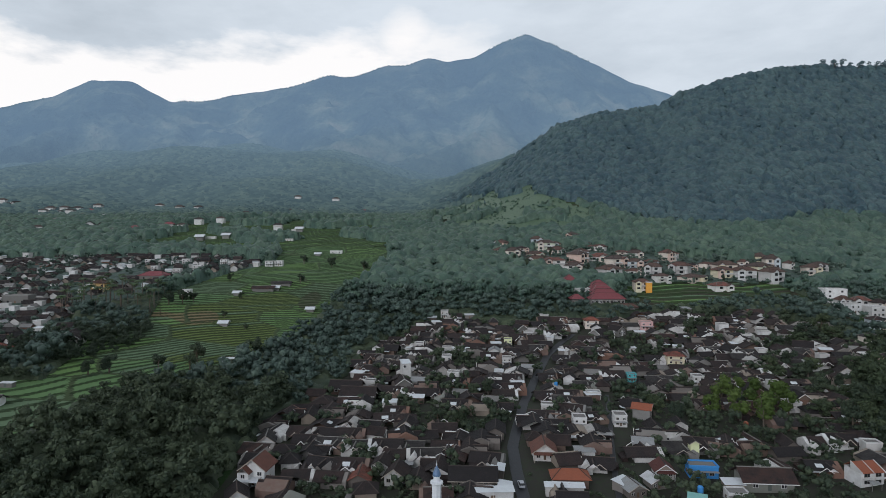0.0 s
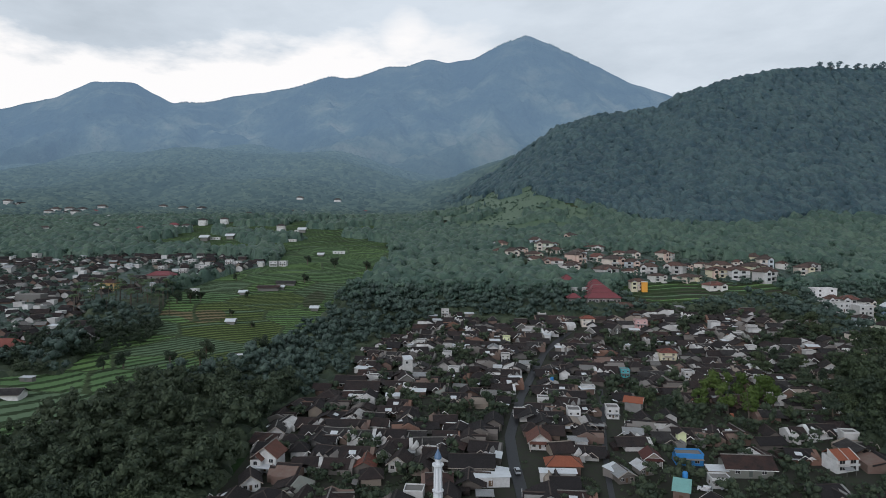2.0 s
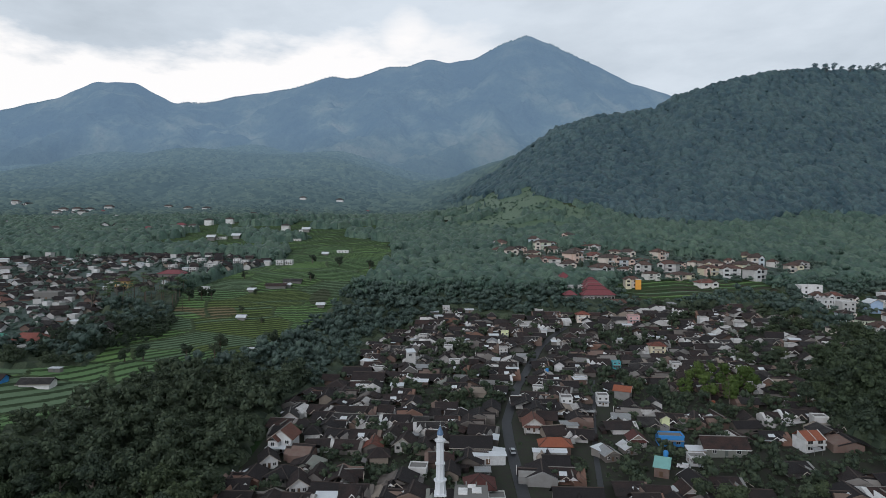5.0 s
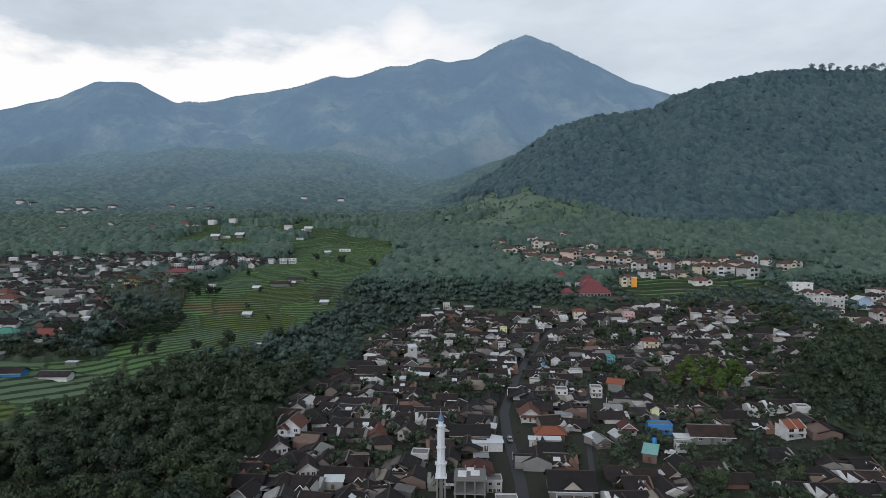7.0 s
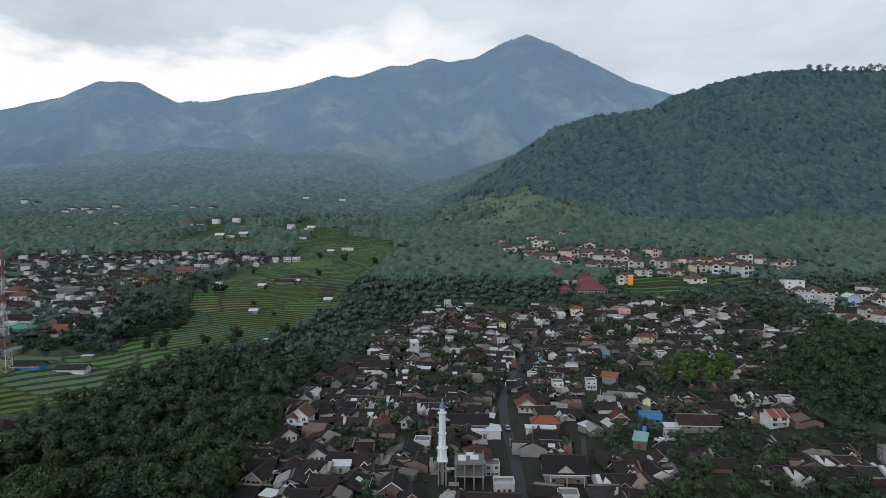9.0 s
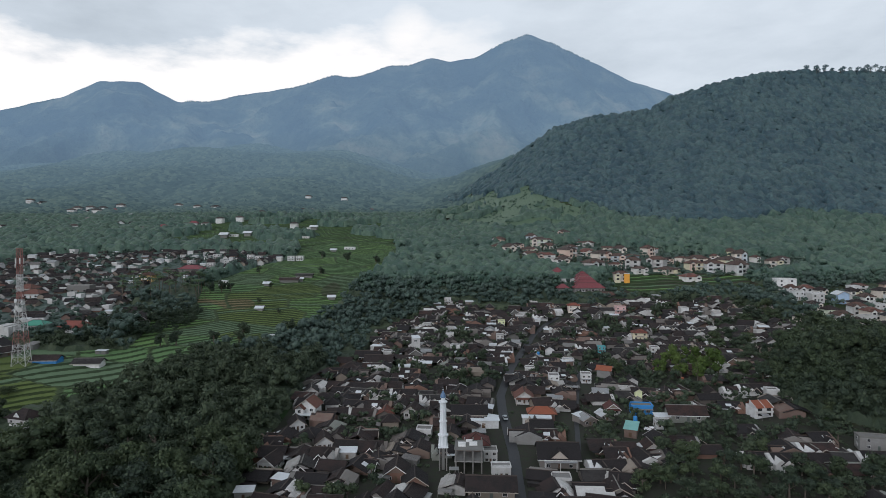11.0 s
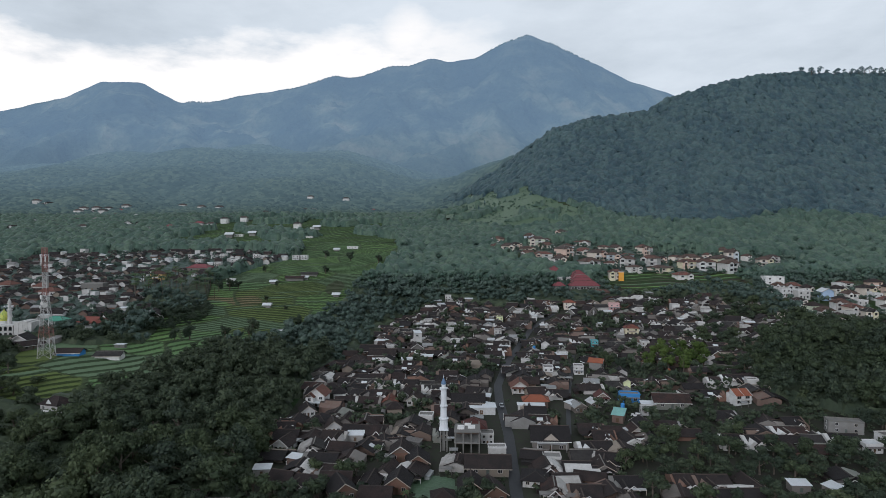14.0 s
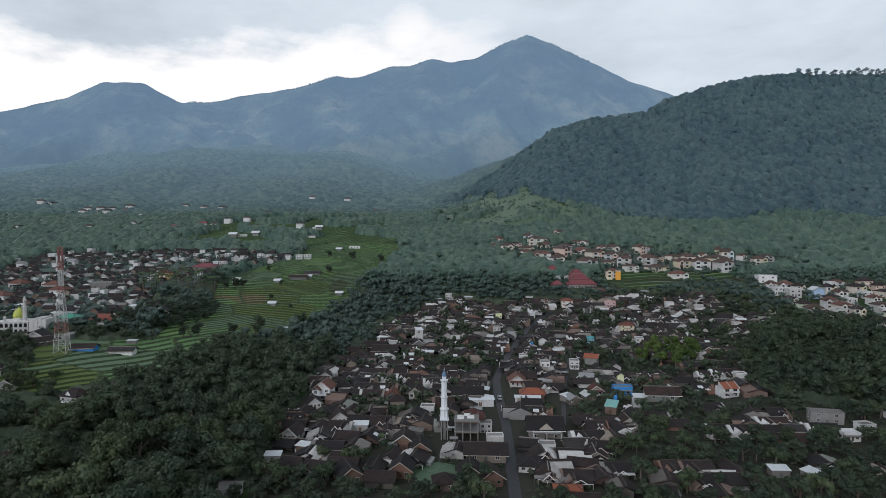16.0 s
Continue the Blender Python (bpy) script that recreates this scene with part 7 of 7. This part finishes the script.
# ---- lean-to sheets in the gaps between houses ----
def awning(label, mat, w, d):
    a = tagged(new("yard_awning"), label, "awning", "yard awnings")
    part("sheet", Shape().slab((-w / 2, -d / 2, 2.2), (w / 2, -d / 2, 2.2), (w / 2, d / 2, 2.7), (-w / 2, d / 2, 2.7), 0.06), mat, a)
    for x in (-w / 2 + 0.15, w / 2 - 0.15):
        part("post", Shape().box(x - 0.06, -d / 2 + 0.1, -0.8, x + 0.06, -d / 2 + 0.22, 2.2), M_GREY, a)
    return a


AWN = [awning("small yard awning of pale zinc sheet", M_ZINC, 4.2, 2.6), awning("small yard awning of white sheet metal", M_SHEET, 3.4, 2.2), awning("narrow yard awning of old grey sheet", M_ZINC, 5.5, 1.8)]
PROTOTYPES += AWN
homes = [t for t in taken if inside(VILLAGE, t[0], t[1]) and t[1] < 390 and t[2] > 3.3]
for hx, hy, hr in homes[::10]:
    k = random.choice(AWN)
    settle(k, hx + random.uniform(-4.5, 4.5), hy - 4.6 + random.uniform(-0.6, 0.6), random.choice((0, 0, 90, -10)), random.uniform(0.7, 1.0), r=0.5)
for k in AWN:
    k.matrix_basis = PARK

# ---- small things ----
M_TYRE = plain("tyre_rubber", (0.02, 0.02, 0.02), 0.8)


def car(label, paint):
    c = tagged(new("car"), label, "car", "parked cars")
    b = Shape().solid([(-0.85, -2.1, 0.35), (0.85, -2.1, 0.35), (0.85, 2.1, 0.35), (-0.85, 2.1, 0.35)], [(-0.82, -2.05, 0.95), (0.82, -2.05, 0.95), (0.82, 2.0, 1.0), (-0.82, 2.0, 1.0)])
    part("body", b, paint, c)
    part("cabin", Shape().solid([(-0.78, -1.9, 0.98), (0.78, -1.9, 0.98), (0.78, 1.0, 0.98), (-0.78, 1.0, 0.98)], [(-0.62, -1.6, 1.55), (0.62, -1.6, 1.55), (0.62, 0.4, 1.55), (-0.62, 0.4, 1.55)]), M_GLASS, c, "dark car windows")
    part("car_roof", Shape().box(-0.63, -1.62, 1.552, 0.63, 0.42, 1.6), paint, c)
    for sx in (-1, 1):
        for y in (-1.3, 1.35):
            part("wheel", Shape().tube((sx * 0.68, y, 0.32), (sx * 0.9, y, 0.32), 0.32, 0.32, 12), M_TYRE, c)
    return c


M_CARW, M_CARS = plain("white_car_paint", (0.72, 0.73, 0.74), 0.3, spec=0.5), plain("silver_car_paint", (0.42, 0.44, 0.46), 0.3, spec=0.5)
for x, y, t, m, lb in ((77, 164, 62, M_CARW, "white hatchback parked below the blue house"), (84, 164, 70, M_CARS, "silver car parked below the blue house"), (23.2, 176, 2, M_CARS, "silver car parked on the village road")):
    place(car(lb, m), x, y, t, 0.32, 2)


def tank(label, paint, x, y, lift):
    t = tagged(new("water_tank"), label, "water tank", "rooftop water tanks")
    part("drum", Shape().lathe([(0.75, 3.2), (0.8, 3.4), (0.8, 4.7), (0.6, 5.0), (0.25, 5.1)], 14), paint, t)
    for sx, sy in ((-1, -1), (1, -1), (1, 1), (-1, 1)):
        part("leg", Shape().box(sx * 0.6 - 0.07, sy * 0.6 - 0.07, -1, sx * 0.6 + 0.07, sy * 0.6 + 0.07, 3.2), M_GREY, t)
    place(t, x, y, 0, lift, 1)


tank("blue plastic water tank on a steel stand", M_BLUE, 72, 166, 0.2)
tank("orange plastic water tank on a steel stand", M_ORANGE, 108, 212, 0.2)
tank("blue plastic water tank on a steel stand", M_BLUE, 50, 264, 0.2)

# ---- clear away the patterns that the copies were made from ----
for k in PROTOTYPES:
    for o in (*k.children_recursive, k):
        bpy.data.objects.remove(o)
